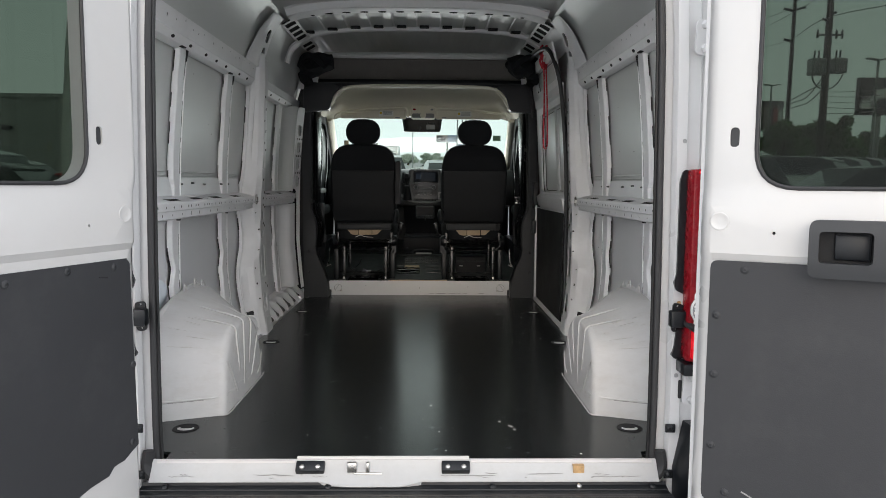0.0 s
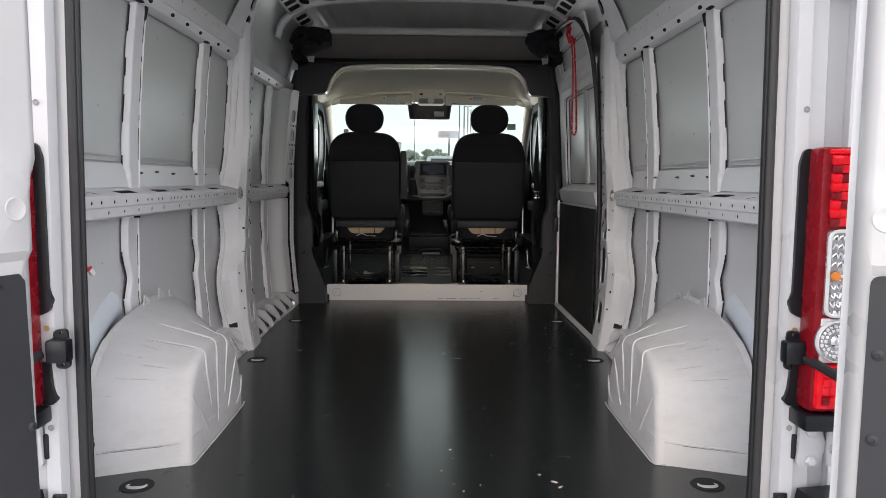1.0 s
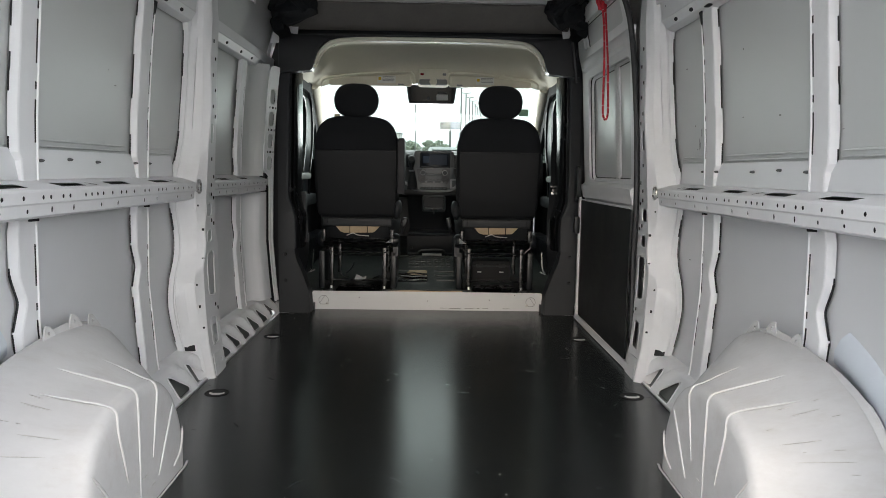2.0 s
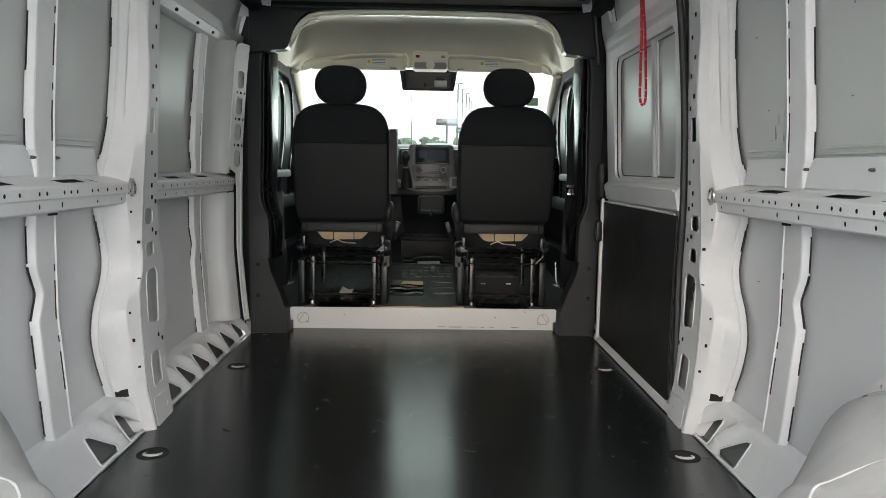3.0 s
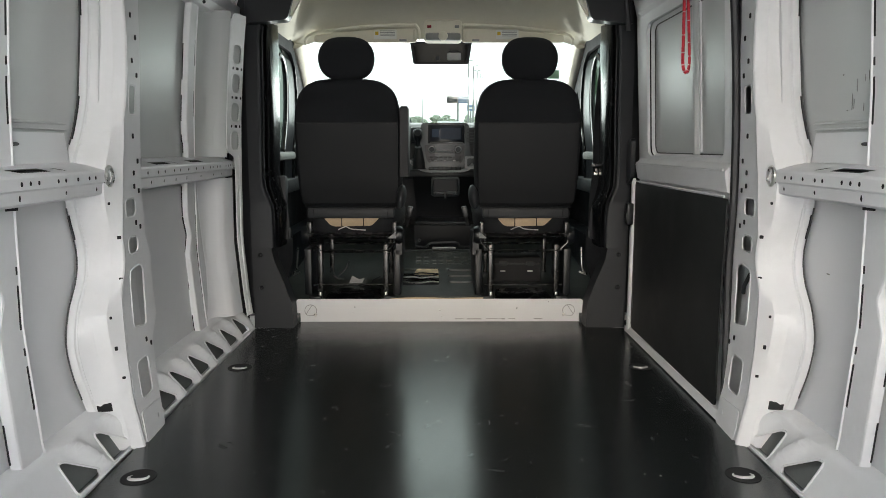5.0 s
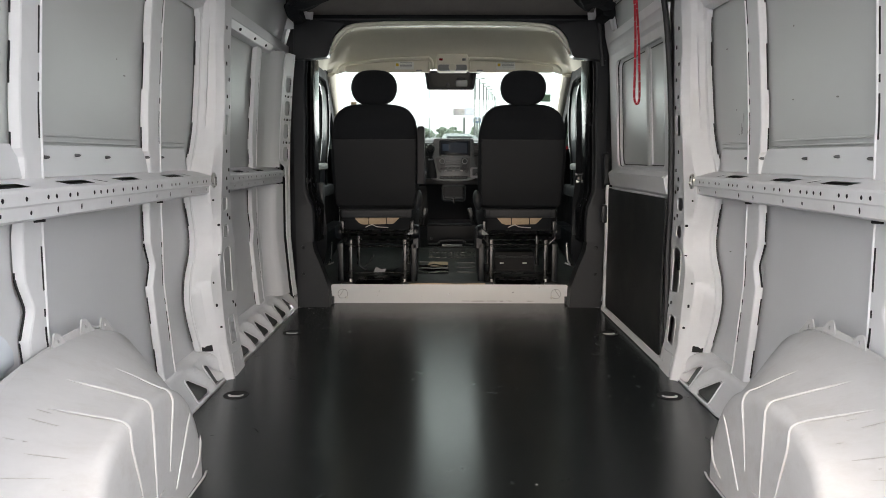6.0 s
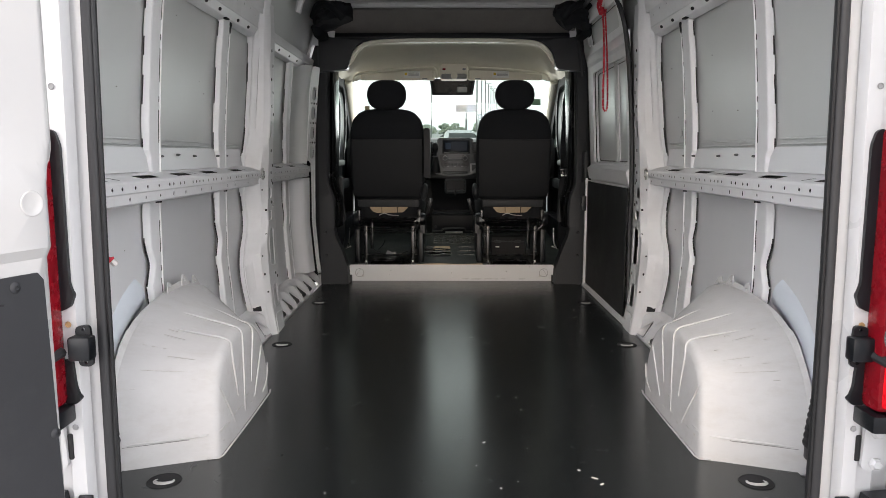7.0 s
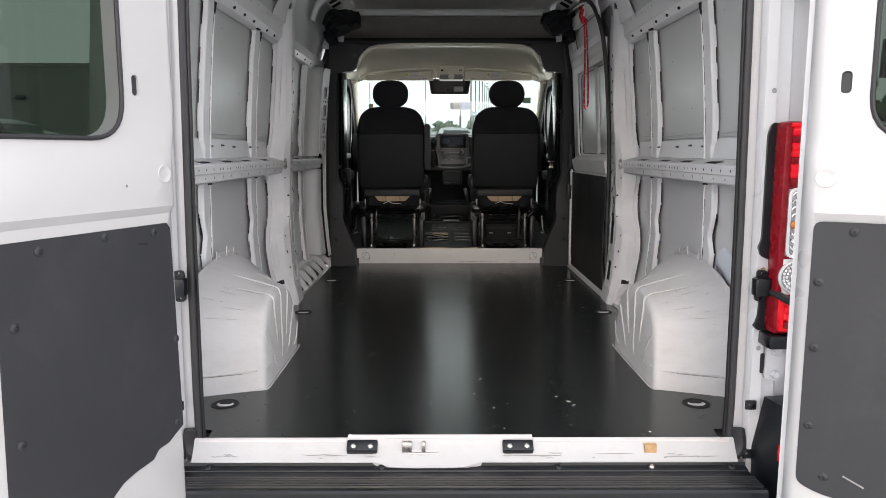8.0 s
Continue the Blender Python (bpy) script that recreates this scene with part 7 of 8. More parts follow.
def cab_door(side, name):
    """Cab door with a dark inner panel, window opening, glass and armrest."""
    outer = [(3.33, 0.05), (4.85, 0.05), (4.85, 0.98), (4.05, 1.42), (3.98, 1.455), (3.42, 1.47), (3.36, 1.40)]
    win = round_poly([(3.50, 0.875), (4.17, 0.875), (4.12, 1.20), (4.02, 1.33), (3.87, 1.395), (3.54, 1.40)], 0.04, 5)
    m = lambda u, v, w: Vector((side * (float(np.interp(v, [0, 0.9, 1.5], [0.93, 0.92, 0.84])) - w), u, v))
    quarter = round_poly([(4.24, 0.95), (4.70, 0.95), (4.24, 1.22)], 0.03, 4)
    ob = part(name, plate(outer, [win, quarter], m, -0.03, (), [0.5, 0.9, 1.2]), CABTRIM)
    setting(ob, "closed cab door with black inner trim", "door")
    pane = part("pane", plate(win, (), lambda u, v, w: m(u, v, 0.012 + w), 0.003), GLASS_SIDE, ob)
    pane.visible_shadow = False
    pane = part("pane", plate(quarter, (), lambda u, v, w: m(u, v, 0.012 + w), 0.003), GLASS_SIDE, ob)
    pane.visible_shadow = False
    part("armrest", boxm(*sorted((side * 0.83, side * 0.915)), 3.62, 4.2, 0.62, 0.70, 0.02), GREYTRIM, ob)
    # added ledge box, the window's light painted on it as pale grey
    part("pull", boxm(*sorted((side * 0.83, side * 0.90)), 3.56, 3.96, 0.805, 0.850, 0.015), PALETRIM, ob, "door ledge painted pale for the window's light")
    part("pocket", loft(bmesh.new(), [[(side * 0.91, 3.6, z), (side * (0.80 + 0.03 * k), 3.65, z), (side * (0.80 + 0.03 * k), 4.5, z), (side * 0.91, 4.55, z)] for k, z in ((1, 0.16), (0, 0.28), (0, 0.40))]), BLACKTRIM, ob)
    arch = smooth_line([(3.36, 1.49, 0), (3.55, 1.482, 0), (3.75, 1.472, 0), (3.89, 1.435, 0), (3.99, 1.375, 0), (4.06, 1.28, 0), (4.09, 1.14, 0), (4.07, 1.0, 0), (3.98, 0.86, 0), (3.94, 0.62, 0)], 4)
    within = smooth_line([(3.36, 1.445, 0), (3.58, 1.432, 0), (3.73, 1.40, 0), (3.83, 1.335, 0), (3.885, 1.25, 0), (3.90, 1.13, 0), (3.87, 1.0, 0), (3.78, 0.86, 0), (3.74, 0.62, 0)], 4)
    on = lambda u, v, w: Vector((side * (float(np.interp(v, [0.6, 0.9, 1.5], [0.855, 0.852, 0.845])) - w), u, v))
    part("upper_frame", plate([(p[0], p[1]) for p in arch] + [(p[0], p[1]) for p in within[::-1]], (), on, 0.012), BLACKTRIM, ob, "black arched frame")
    part("frame_seal", tube(bmesh.new(), [on(p[0], p[1], 0.004) for p in arch], 0.010, 8), GLOSSBLACK, ob)
    part("window_bead", tube(bmesh.new(), [on(p[0], p[1], -0.006) for p in smooth_line([(3.56, 1.22, 0), (3.62, 1.31, 0), (3.70, 1.36, 0), (3.78, 1.34, 0), (3.84, 1.25, 0), (3.83, 1.05, 0), (3.74, 0.86, 0)], 5)], 0.014, 8), GLOSSBLACK, ob)
    part("corner_trim", plate([(3.42, 1.43), (3.58, 1.425), (3.72, 1.395), (3.76, 1.375), (3.69, 1.37), (3.61, 1.32), (3.55, 1.22), (3.46, 1.20)], (), lambda u, v, w: on(u, v, -0.022 + w), 0.006), PALETRIM, ob, "pale inner frame")
    # outer skin below the windscreen pillar, closing the cab
    part("wing", plate([(4.85, -0.1), (5.2, -0.1), (5.2, 0.85), (4.95, 0.98), (4.85, 0.98)], (), m, -0.03), WHITE, ob)
    part("sill_closing", plate([(3.2, -0.1), (4.9, -0.1), (4.9, 0.06), (3.2, 0.06)], (), m, -0.03), WHITE, ob)
    side_top = plate([(3.25, 1.40), (3.42, 1.46), (3.95, 1.46), (3.9, 1.9), (3.25, 1.9)], (), lambda u, v, w: on_side(side, 0.0 + w, u, v), -0.02, (), [1.5, 1.6, 1.7, 1.8])
    part("roof_side", side_top, WHITE, ob)
    part("rear_closing", plate([(3.2, 0.05), (3.36, 0.05), (3.36, 1.45), (3.2, 1.45)], (), lambda u, v, w: on_side(side, 0.02 + w, u, v), -0.02, (), [0.5, 1.0, 1.3]), BLACKTRIM, ob)


step_panel()
b_pillar(-1, "cab_pillar_left")
b_pillar(1, "cab_pillar_right")
header()
headliner()
windscreen()
cab_floor()
dashboard()
cab_door(-1, "cab_door_left")
cab_door(1, "cab_door_right")
roof_front = part("roof_front", loft(bmesh.new(), [[(-0.80, 3.88, 1.88), (0.80, 3.88, 1.88), (0.80, 3.9, 1.92), (-0.80, 3.9, 1.92)], [(-0.80, 3.94, 1.50), (0.80, 3.94, 1.50), (0.80, 3.97, 1.50), (-0.80, 3.97, 1.50)]]), WHITE)
setting(roof_front, "white high-roof front over the windscreen", "wall")


# ---- seats ----
def seat_section(cx, z, hw, y_back, thick, p=4.0, n=52):
    """A rounded-rectangle section of a seat back."""
    out = []
    for k in range(n):
        a = 2 * math.pi * k / n
        c, s = math.cos(a), math.sin(a)
        x = math.copysign(abs(c) ** (2 / p), c) * hw
        y = math.copysign(abs(s) ** (2 / p), s) * thick / 2
        out.append((cx + x, y_back + thick / 2 + y, z))
    return out


def cab_seat(cx):
    """A single cab seat seen from behind: fabric back with vinyl map panel, headrest, cushion and open steel frame."""
    t = thing("cab_seat", "black fabric cab seat on an open black steel frame", "seat", (cx, 3.55, 0.10), "cab seats")
    yb = lerp_table([(0.55, 3.36), (0.7, 3.315), (0.9, 3.275), (1.1, 3.245), (1.2, 3.25)])
    prof = [(0.575, 0.200, 0.05), (0.585, 0.235, 0.09), (0.62, 0.252, 0.12), (0.75, 0.260, 0.13), (0.90, 0.262, 0.13), (1.02, 0.258, 0.125), (1.08, 0.246, 0.12), (1.125, 0.232, 0.115), (1.16, 0.205, 0.105), (1.182, 0.172, 0.09), (1.194, 0.13, 0.07), (1.20, 0.07, 0.035)]
    part("backrest", loft(bmesh.new(), [seat_section(cx, z, w, yb(z) + (0.13 - th) * 0.4, th) for z, w, th in smooth_line(prof, 4)]), FABRIC, t, "black woven backrest", angle=70)
    m = lambda u, v, w: Vector((cx + u, yb(v) - 0.004 - w + 0.35 * max(0, abs(u) - 0.15) ** 2 * 1.2, v))
    back = plate(round_poly([(-0.236, 0.60), (0.236, 0.60), (0.242, 0.99), (-0.242, 0.99)], 0.012, 3), (), m, 0.010, steps(-0.2, 0.2, 8), steps(0.65, 0.95, 6))
    part("back_panel", back, VINYL, t, "black vinyl back panel")
    part("seam", tube(bmesh.new(), [m(u, 0.992, 0.003) for u in steps(-0.245, 0.245, 10)], 0.003, 6), BLACKTRIM, t)
    # headrest on two posts
    rings = []
    for k in range(21):
        a = math.pi * k / 20
        z = 1.293 - 0.099 * math.cos(a)
        s = max(0.05, math.sin(a)) ** (0.62 if k > 10 else 0.55)
        rings.append([(cx + x * 1.02, y + 0.0, z) for x, y, _ in seat_section(0.0, z, 0.132 * s, 3.235 + 0.05 * (1 - s), 0.11 * s, 2.7, 44)])
    part("headrest", loft(bmesh.new(), rings), FABRIC, t, "rounded black fabric headrest", angle=80)
    for s in (-1, 1):
        part("post", tube(bmesh.new(), [(cx + s * 0.078, 3.29, 1.13), (cx + s * 0.078, 3.285, 1.23)], 0.007, 8), CHROME, t, "chrome headrest post")
        part("post_collar", lathe(bmesh.new(), [(0.016, 0), (0.014, 0.012), (0.009, 0.014)], (cx + s * 0.078, 3.29, 1.172), n=12), BAR, t)
    part("back_foot", boxm(cx - 0.215, cx + 0.215, 3.345, 3.40, 0.523, 0.575, 0.010), GREYTRIM, t, "grey lower edge of the backrest")
    for s in (-1, 1):
        part("foot_seam", tube(bmesh.new(), [(cx + s * 0.185, 3.344, 0.527), (cx + s * 0.187, 3.344, 0.57)], 0.002, 5), BLACKTRIM, t)
    part("foot_piping", tube(bmesh.new(), [(cx - 0.225, 3.345, 0.578), (cx + 0.225, 3.345, 0.578)], 0.005, 6), BLACKTRIM, t)
    foam = part("foam", plate(round_poly([(-0.14, 0.522), (0.14, 0.522), (0.10, 0.482), (-0.085, 0.478), (-0.11, 0.486)], 0.008, 2), (), lambda u, v, w: Vector((cx + u, 3.38 - w, v)), 0.05), TAN, t, "tan seat foam under the cover")
    for x in (-0.05, 0.06):
        part("wire", tube(bmesh.new(), [(cx + x, 3.378, 0.475), (cx + x, 3.378, 0.523)], 0.0022, 5), STEEL, foam)
    cush = [seat_section(cx, z, w, 3.40, d, 5) for z, w, d in ((0.44, 0.22, 0.48), (0.46, 0.245, 0.50), (0.54, 0.255, 0.52), (0.575, 0.24, 0.50), (0.585, 0.2, 0.44))]
    part("cushion", loft(bmesh.new(), cush), FABRIC, t, "black fabric cushion", angle=70)
    # frame
    part("seat_pan", boxm(cx - 0.2, cx + 0.2, 3.44, 3.84, 0.455, 0.468, 0.004), STEEL, t)
    for z, y, r in ((0.443, 3.378, 0.0045), (0.424, 3.40, 0.004)):
        part("cross_bar", tube(bmesh.new(), [(cx - 0.215, y, z), (cx + 0.215, y, z)], r, 8), STEEL, t)
    for s in (-1, 1):
        part("leg", boxm(cx + s * 0.168 - 0.013, cx + s * 0.168 + 0.013, 3.385, 3.405, 0.115, 0.385, 0.003), STEEL, t)
        part("foot_bolt", lathe(bmesh.new(), [(0.012, 0.10), (0.012, 0.115), (0.008, 0.14), (0.0001, 0.14)], (cx + s * 0.168, 3.383, 0), n=10), ZINC, t, "zinc foot bolt")
        part("rear_leg", boxm(cx + s * 0.168 - 0.012, cx + s * 0.168 + 0.012, 3.80, 3.825, 0.115, 0.43, 0.003), STEEL, t)
        part("side_plate", boxm(cx + s * 0.228 - 0.022, cx + s * 0.228 + 0.016, 3.40, 3.80, 0.12, 0.36, 0.006), BLACKTRIM, t)
        part("recliner", lathe(bmesh.new(), [(0.045, -0.02), (0.048, 0.0), (0.04, 0.02), (0.0001, 0.022)], (cx + s * 0.238, 3.42, 0.43), pose(0, 0, 0, 0, 90 * s, 0), 16), BLACKTRIM, t)
        part("frame_side", boxm(cx + s * 0.215 - 0.012, cx + s * 0.215 + 0.012, 3.375, 3.86, 0.425, 0.50, 0.004), STEEL, t)
        for k in range(4):
            part("spring", tube(bmesh.new(), [(cx + s * 0.195 + 0.013 * math.cos(a), 3.40 + 0.013 * math.sin(a), 0.375 + 0.012 * k) for a in steps(0, 2 * math.pi, 8)[:-1]], 0.003, 5, True), STEEL, t)
        for z in (0.365, 0.345, 0.155):
            part("leg_hole", lathe(bmesh.new(), [(0.004, 0), (0.004, 0.001)], (cx + s * 0.168, 3.3845, z), pose(0, 0, 0, 90, 0, 0), 8), GREYTRIM, t)
        part("link", tube(bmesh.new(), smooth_line([(cx + s * 0.215, 3.39, 0.44), (cx + s * 0.222, 3.385, 0.40), (cx + s * 0.20, 3.385, 0.375), (cx + s * 0.185, 3.385, 0.36)], 4), 0.0035, 6), STEEL, t)
        part("floor_rail", boxm(cx + s * 0.19 - 0.03, cx + s * 0.19 + 0.03, 3.345, 3.90, 0.10, 0.124, 0.005), BLACKTRIM, t)
    for z, y, r in ((0.355, 3.388, 0.0045), (0.30, 3.7, 0.004), (0.176, 3.39, 0.0045), (0.335, 3.81, 0.006), (0.39, 3.6, 0.006)):
        part("cross_bar", tube(bmesh.new(), [(cx - 0.20, y, z), (cx + 0.20, y, z)], r, 8), STEEL, t)
    part("wire_loop", tube(bmesh.new(), smooth_line([(cx - 0.07, 3.38, 0.462), (cx - 0.03, 3.375, 0.478), (cx + 0.0, 3.375, 0.466), (cx + 0.07, 3.38, 0.46)], 4), 0.003, 5), ROPEWHITE, t)
    part("base_tray", loft(bmesh.new(), [[(cx - w, y0, z), (cx + w, y0, z), (cx + w, y1, z), (cx - w, y1, z)] for z, w, y0, y1 in ((0.10, 0.15, 3.37, 3.8), (0.125, 0.13, 3.40, 3.78), (0.128, 0.12, 3.42, 3.76))]), STEEL, t)
    return t


left_seat = cab_seat(-0.445)
right_seat = copy_thing(left_seat, pose(0.43, 3.55, 0.10))
arm = loft(bmesh.new(), [[(x, y, z) for x, y in ((-0.188, 3.20), (-0.150, 3.20), (-0.145, 3.215), (-0.145, 3.275), (-0.155, 3.29), (-0.185, 3.29), (-0.192, 3.275), (-0.192, 3.215))] for z in (0.735, 0.745, 1.03, 1.055)])
arm_ob = part("armrest", arm, VINYL, left_seat, "black folding armrest standing upright")
part("armrest_end", boxm(-0.188, -0.149, 3.202, 3.288, 1.045, 1.068, 0.009), VINYL, left_seat)
clutter = thing("bracket", "loose grey bracket and cables lying beneath the cab seat", "bracket", (-0.46, 3.7, 0.13))
part("plate", plate(round_poly([(-0.50, 0.150), (-0.43, 0.150), (-0.41, 0.185), (-0.44, 0.178), (-0.48, 0.196)], 0.004, 2), (), lambda u, v, w: Vector((u, 3.62 + 0.6 * (v - 0.15) - w, v - 0.02)), 0.004), BAR, clutter, "grey bent plate")
for pts in ([(-0.60, 3.66, 0.225), (-0.585, 3.64, 0.19), (-0.555, 3.63, 0.165), (-0.53, 3.64, 0.16)], [(-0.33, 3.70, 0.16), (-0.37, 3.66, 0.145), (-0.345, 3.63, 0.136)], [(-0.50, 3.68, 0.25), (-0.515, 3.66, 0.215), (-0.55, 3.65, 0.18)]):
    part("cable", tube(bmesh.new(), smooth_line(pts, 5), 0.0045, 6), GREYTRIM, clutter)
box_t = thing("battery_box", "black plastic box with two clips beneath the seat", "storage box", (0.43, 3.68, 0.10))
part("body", boxm(0.30, 0.56, 3.66, 3.84, 0.12, 0.275, 0.01), BLACK_AND_SHADE, box_t)
for x in (0.35, 0.50):
    part("clip", boxm(x - 0.022, x + 0.022, 3.648, 3.664, 0.232, 0.252, 0.003), GREYTRIM, box_t, "grey clip")
    part("label_bar", boxm(x - 0.016, x + 0.012, 3.655, 3.6595, 0.196, 0.203), STICKER, box_t)
part("band", boxm(0.30, 0.56, 3.652, 3.662, 0.236, 0.244, 0.002), GREYTRIM, box_t)
for s in (-1, 1):
    rod = thing("seat_lever", "bare steel seat lever beside the cab seat", "lever", (s * 0.76, 3.5, 0.2), "seat levers")
    part("rod", tube(bmesh.new(), smooth_line([(s * 0.735, 3.45, 0.36), (s * 0.745, 3.46, 0.25), (s * 0.77, 3.47, 0.215), (s * 0.73, 3.47, 0.23)], 5), 0.005, 6), ZINC, rod)
# recliner covers and belt buckles on the inner sides
for seat, x, sgn in ((left_seat, -0.192, 1), (right_seat, 0.168, -1)):
    b = bmesh.new()
    bmesh.ops.create_uvsphere(b, u_segments=16, v_segments=10, radius=1.0)
    bmesh.ops.transform(b, matrix=Matrix.Translation((x, 3.34, 0.63)) @ pose(0, 0, 0, 0, 8 * sgn, 0) @ Matrix.Diagonal((0.026, 0.055, 0.062, 1)), verts=b.verts)
    part("recliner_cover", b, GREYTRIM, seat, "grey plastic recliner cover", angle=80)
    stalk = part("buckle_stalk", tube(bmesh.new(), smooth_line([(x + 0.02 * sgn, 3.50, 0.47), (x + 0.028 * sgn, 3.47, 0.50), (x + 0.036 * sgn, 3.45, 0.525)], 4), 0.010, 8), RUBBER, seat)
    part("buckle", boxm(x + 0.037 * sgn - 0.014, x + 0.037 * sgn + 0.014, 3.437, 3.459, 0.525, 0.585, 0.005, turn=about((x, 3.45, 0.55), 0, 14 * sgn, 0)), BLACKTRIM, stalk, "belt buckle")
    part("bracket", plate([(-0.022, 0.0), (0.022, 0.0), (0.022, 0.035)] if sgn > 0 else [(-0.022, 0.0), (0.022, 0.0), (-0.022, 0.035)], (), lambda u, v, w: Vector((x - 0.052 * sgn + u, 3.372 - w, 0.418 + v)), 0.004), BAR, seat, "pale bracket plate")
    hip = loft(bmesh.new(), [[(x - 0.012 * sgn + dx * sgn, y, z) for dx, y in ((-0.02, 3.40), (0.012, 3.40), (0.022, 3.46), (0.0, 3.56), (-0.02, 3.56))] for z in (0.33, 0.35, 0.43, 0.452)])
    part("hip_cover", hip, BLACKTRIM, seat)


# ---- small loose things in the cargo space ----
def rope():
    t = thing("rope_loop", "red and white braided cord tied in a hanging loop", "rope", (0.815, 2.3, 1.12))
    a = smooth_line([(0.834, 2.40, 1.70), (0.832, 2.34, 1.55), (0.830, 2.28, 1.38), (0.826, 2.235, 1.22), (0.821, 2.21, 1.145), (0.809, 2.20, 1.120), (0.797, 2.20, 1.145), (0.796, 2.205, 1.24), (0.803, 2.24, 1.40), (0.810, 2.30, 1.56), (0.815, 2.385, 1.70)], 8)
    part("loop", tube(bmesh.new(), a, 0.0050, 8), ROPE, t, "red braided cord")
    rnd = random.Random(2)
    knot = []
    for k in range(26):
        knot.append((0.822 + rnd.uniform(-0.028, 0.022), 2.405 + rnd.uniform(-0.05, 0.05), 1.725 + rnd.uniform(-0.08, 0.085)))
    part("knot", tube(bmesh.new(), smooth_line(knot, 4), 0.0065, 7), ROPE, t, "bunched red knot")
    part("end", tube(bmesh.new(), smooth_line([(0.82, 2.40, 1.70), (0.815, 2.35, 1.695), (0.81, 2.30, 1.715)], 4), 0.008, 7), ROPEWHITE, t, "white taped end")
    part("hook", tube(bmesh.new(), smooth_line([(0.82, 2.41, 1.80), (0.815, 2.40, 1.785), (0.82, 2.40, 1.77)], 4), 0.004, 6), ZINC, t)
    for i in range(4, len(a) - 2, 4):
        d = (a[i + 1] - a[i]).normalized()
        part("fleck", tube(bmesh.new(), [a[i] - d * 0.0018, a[i] + d * 0.0018], 0.0053, 6), ROPEWHITE, t)


def ribbons():
    t = thing("red_ribbon", "frayed red ribbon tied behind the rear door seal", "ribbon", (-0.80, 0.05, 0.3))
    line = smooth_line([(-0.905, 0.03, 0.690), (-0.90, 0.06, 0.655), (-0.905, 0.09, 0.645), (-0.898, 0.12, 0.628), (-0.893, 0.142, 0.624)], 5)
    part("tail", tube(bmesh.new(), line, lambda u: 0.0125 - 0.004 * math.sin(9 * u), 6, squash=0.6), REDTAPE, t)
    part("tip", tube(bmesh.new(), [(-0.894, 0.140, 0.625), (-0.889, 0.152, 0.612)], 0.009, 6), ROPEWHITE, t)
    part("tail", tube(bmesh.new(), smooth_line([(-0.905, 0.03, 0.72), (-0.90, 0.02, 0.6), (-0.89, 0.04, 0.47), (-0.883, 0.055, 0.38)], 5), 0.011, 6, squash=0.5), REDTAPE, t)
    y = thing("yellow_tag", "small yellow tag hanging at the rear pillar", "tag", (0.93, 0.06, 1.0))
    part("sheet", plate(round_poly([(0.0, 0.0), (0.02, 0.0), (0.025, 0.05), (0.004, 0.055)], 0.004), (), lambda u, v, w: Vector((0.888 - w, 0.05 + u, 1.02 + v)), 0.002), YELLOW, y)


def corrugated_hose(side):
    t = thing("cable_gaiter", "black corrugated cable gaiter in the rear corner", "gaiter", (side * 0.92, 0.02, 0.12), "cable gaiters")
    prof = []
    for k in range(8):
        prof += [(0.020, 0.02 * k), (0.032, 0.02 * k + 0.006), (0.032, 0.02 * k + 0.012), (0.020, 0.02 * k + 0.018)]
    part("hose", lathe(bmesh.new(), prof, (side * 0.918, 0.11, 0.14), pose(0, 0, 0, 12, 0, 0), 14), RUBBER, t)
    part("block", boxm(side * 0.925 - 0.025, side * 0.925 + 0.025, 0.085, 0.135, 0.10, 0.15, 0.006), BLACKTRIM, t)


def cable():
    t = thing("loose_cable", "black cable loop inside the door pillar opening", "cable", (0.95, 1.97, 0.35))
    part("wire", tube(bmesh.new(), smooth_line([(0.955, 1.95, 0.50), (0.945, 1.96, 0.465), (0.95, 1.985, 0.445), (0.955, 2.0, 0.42)], 5), 0.006, 6), RUBBER, t)


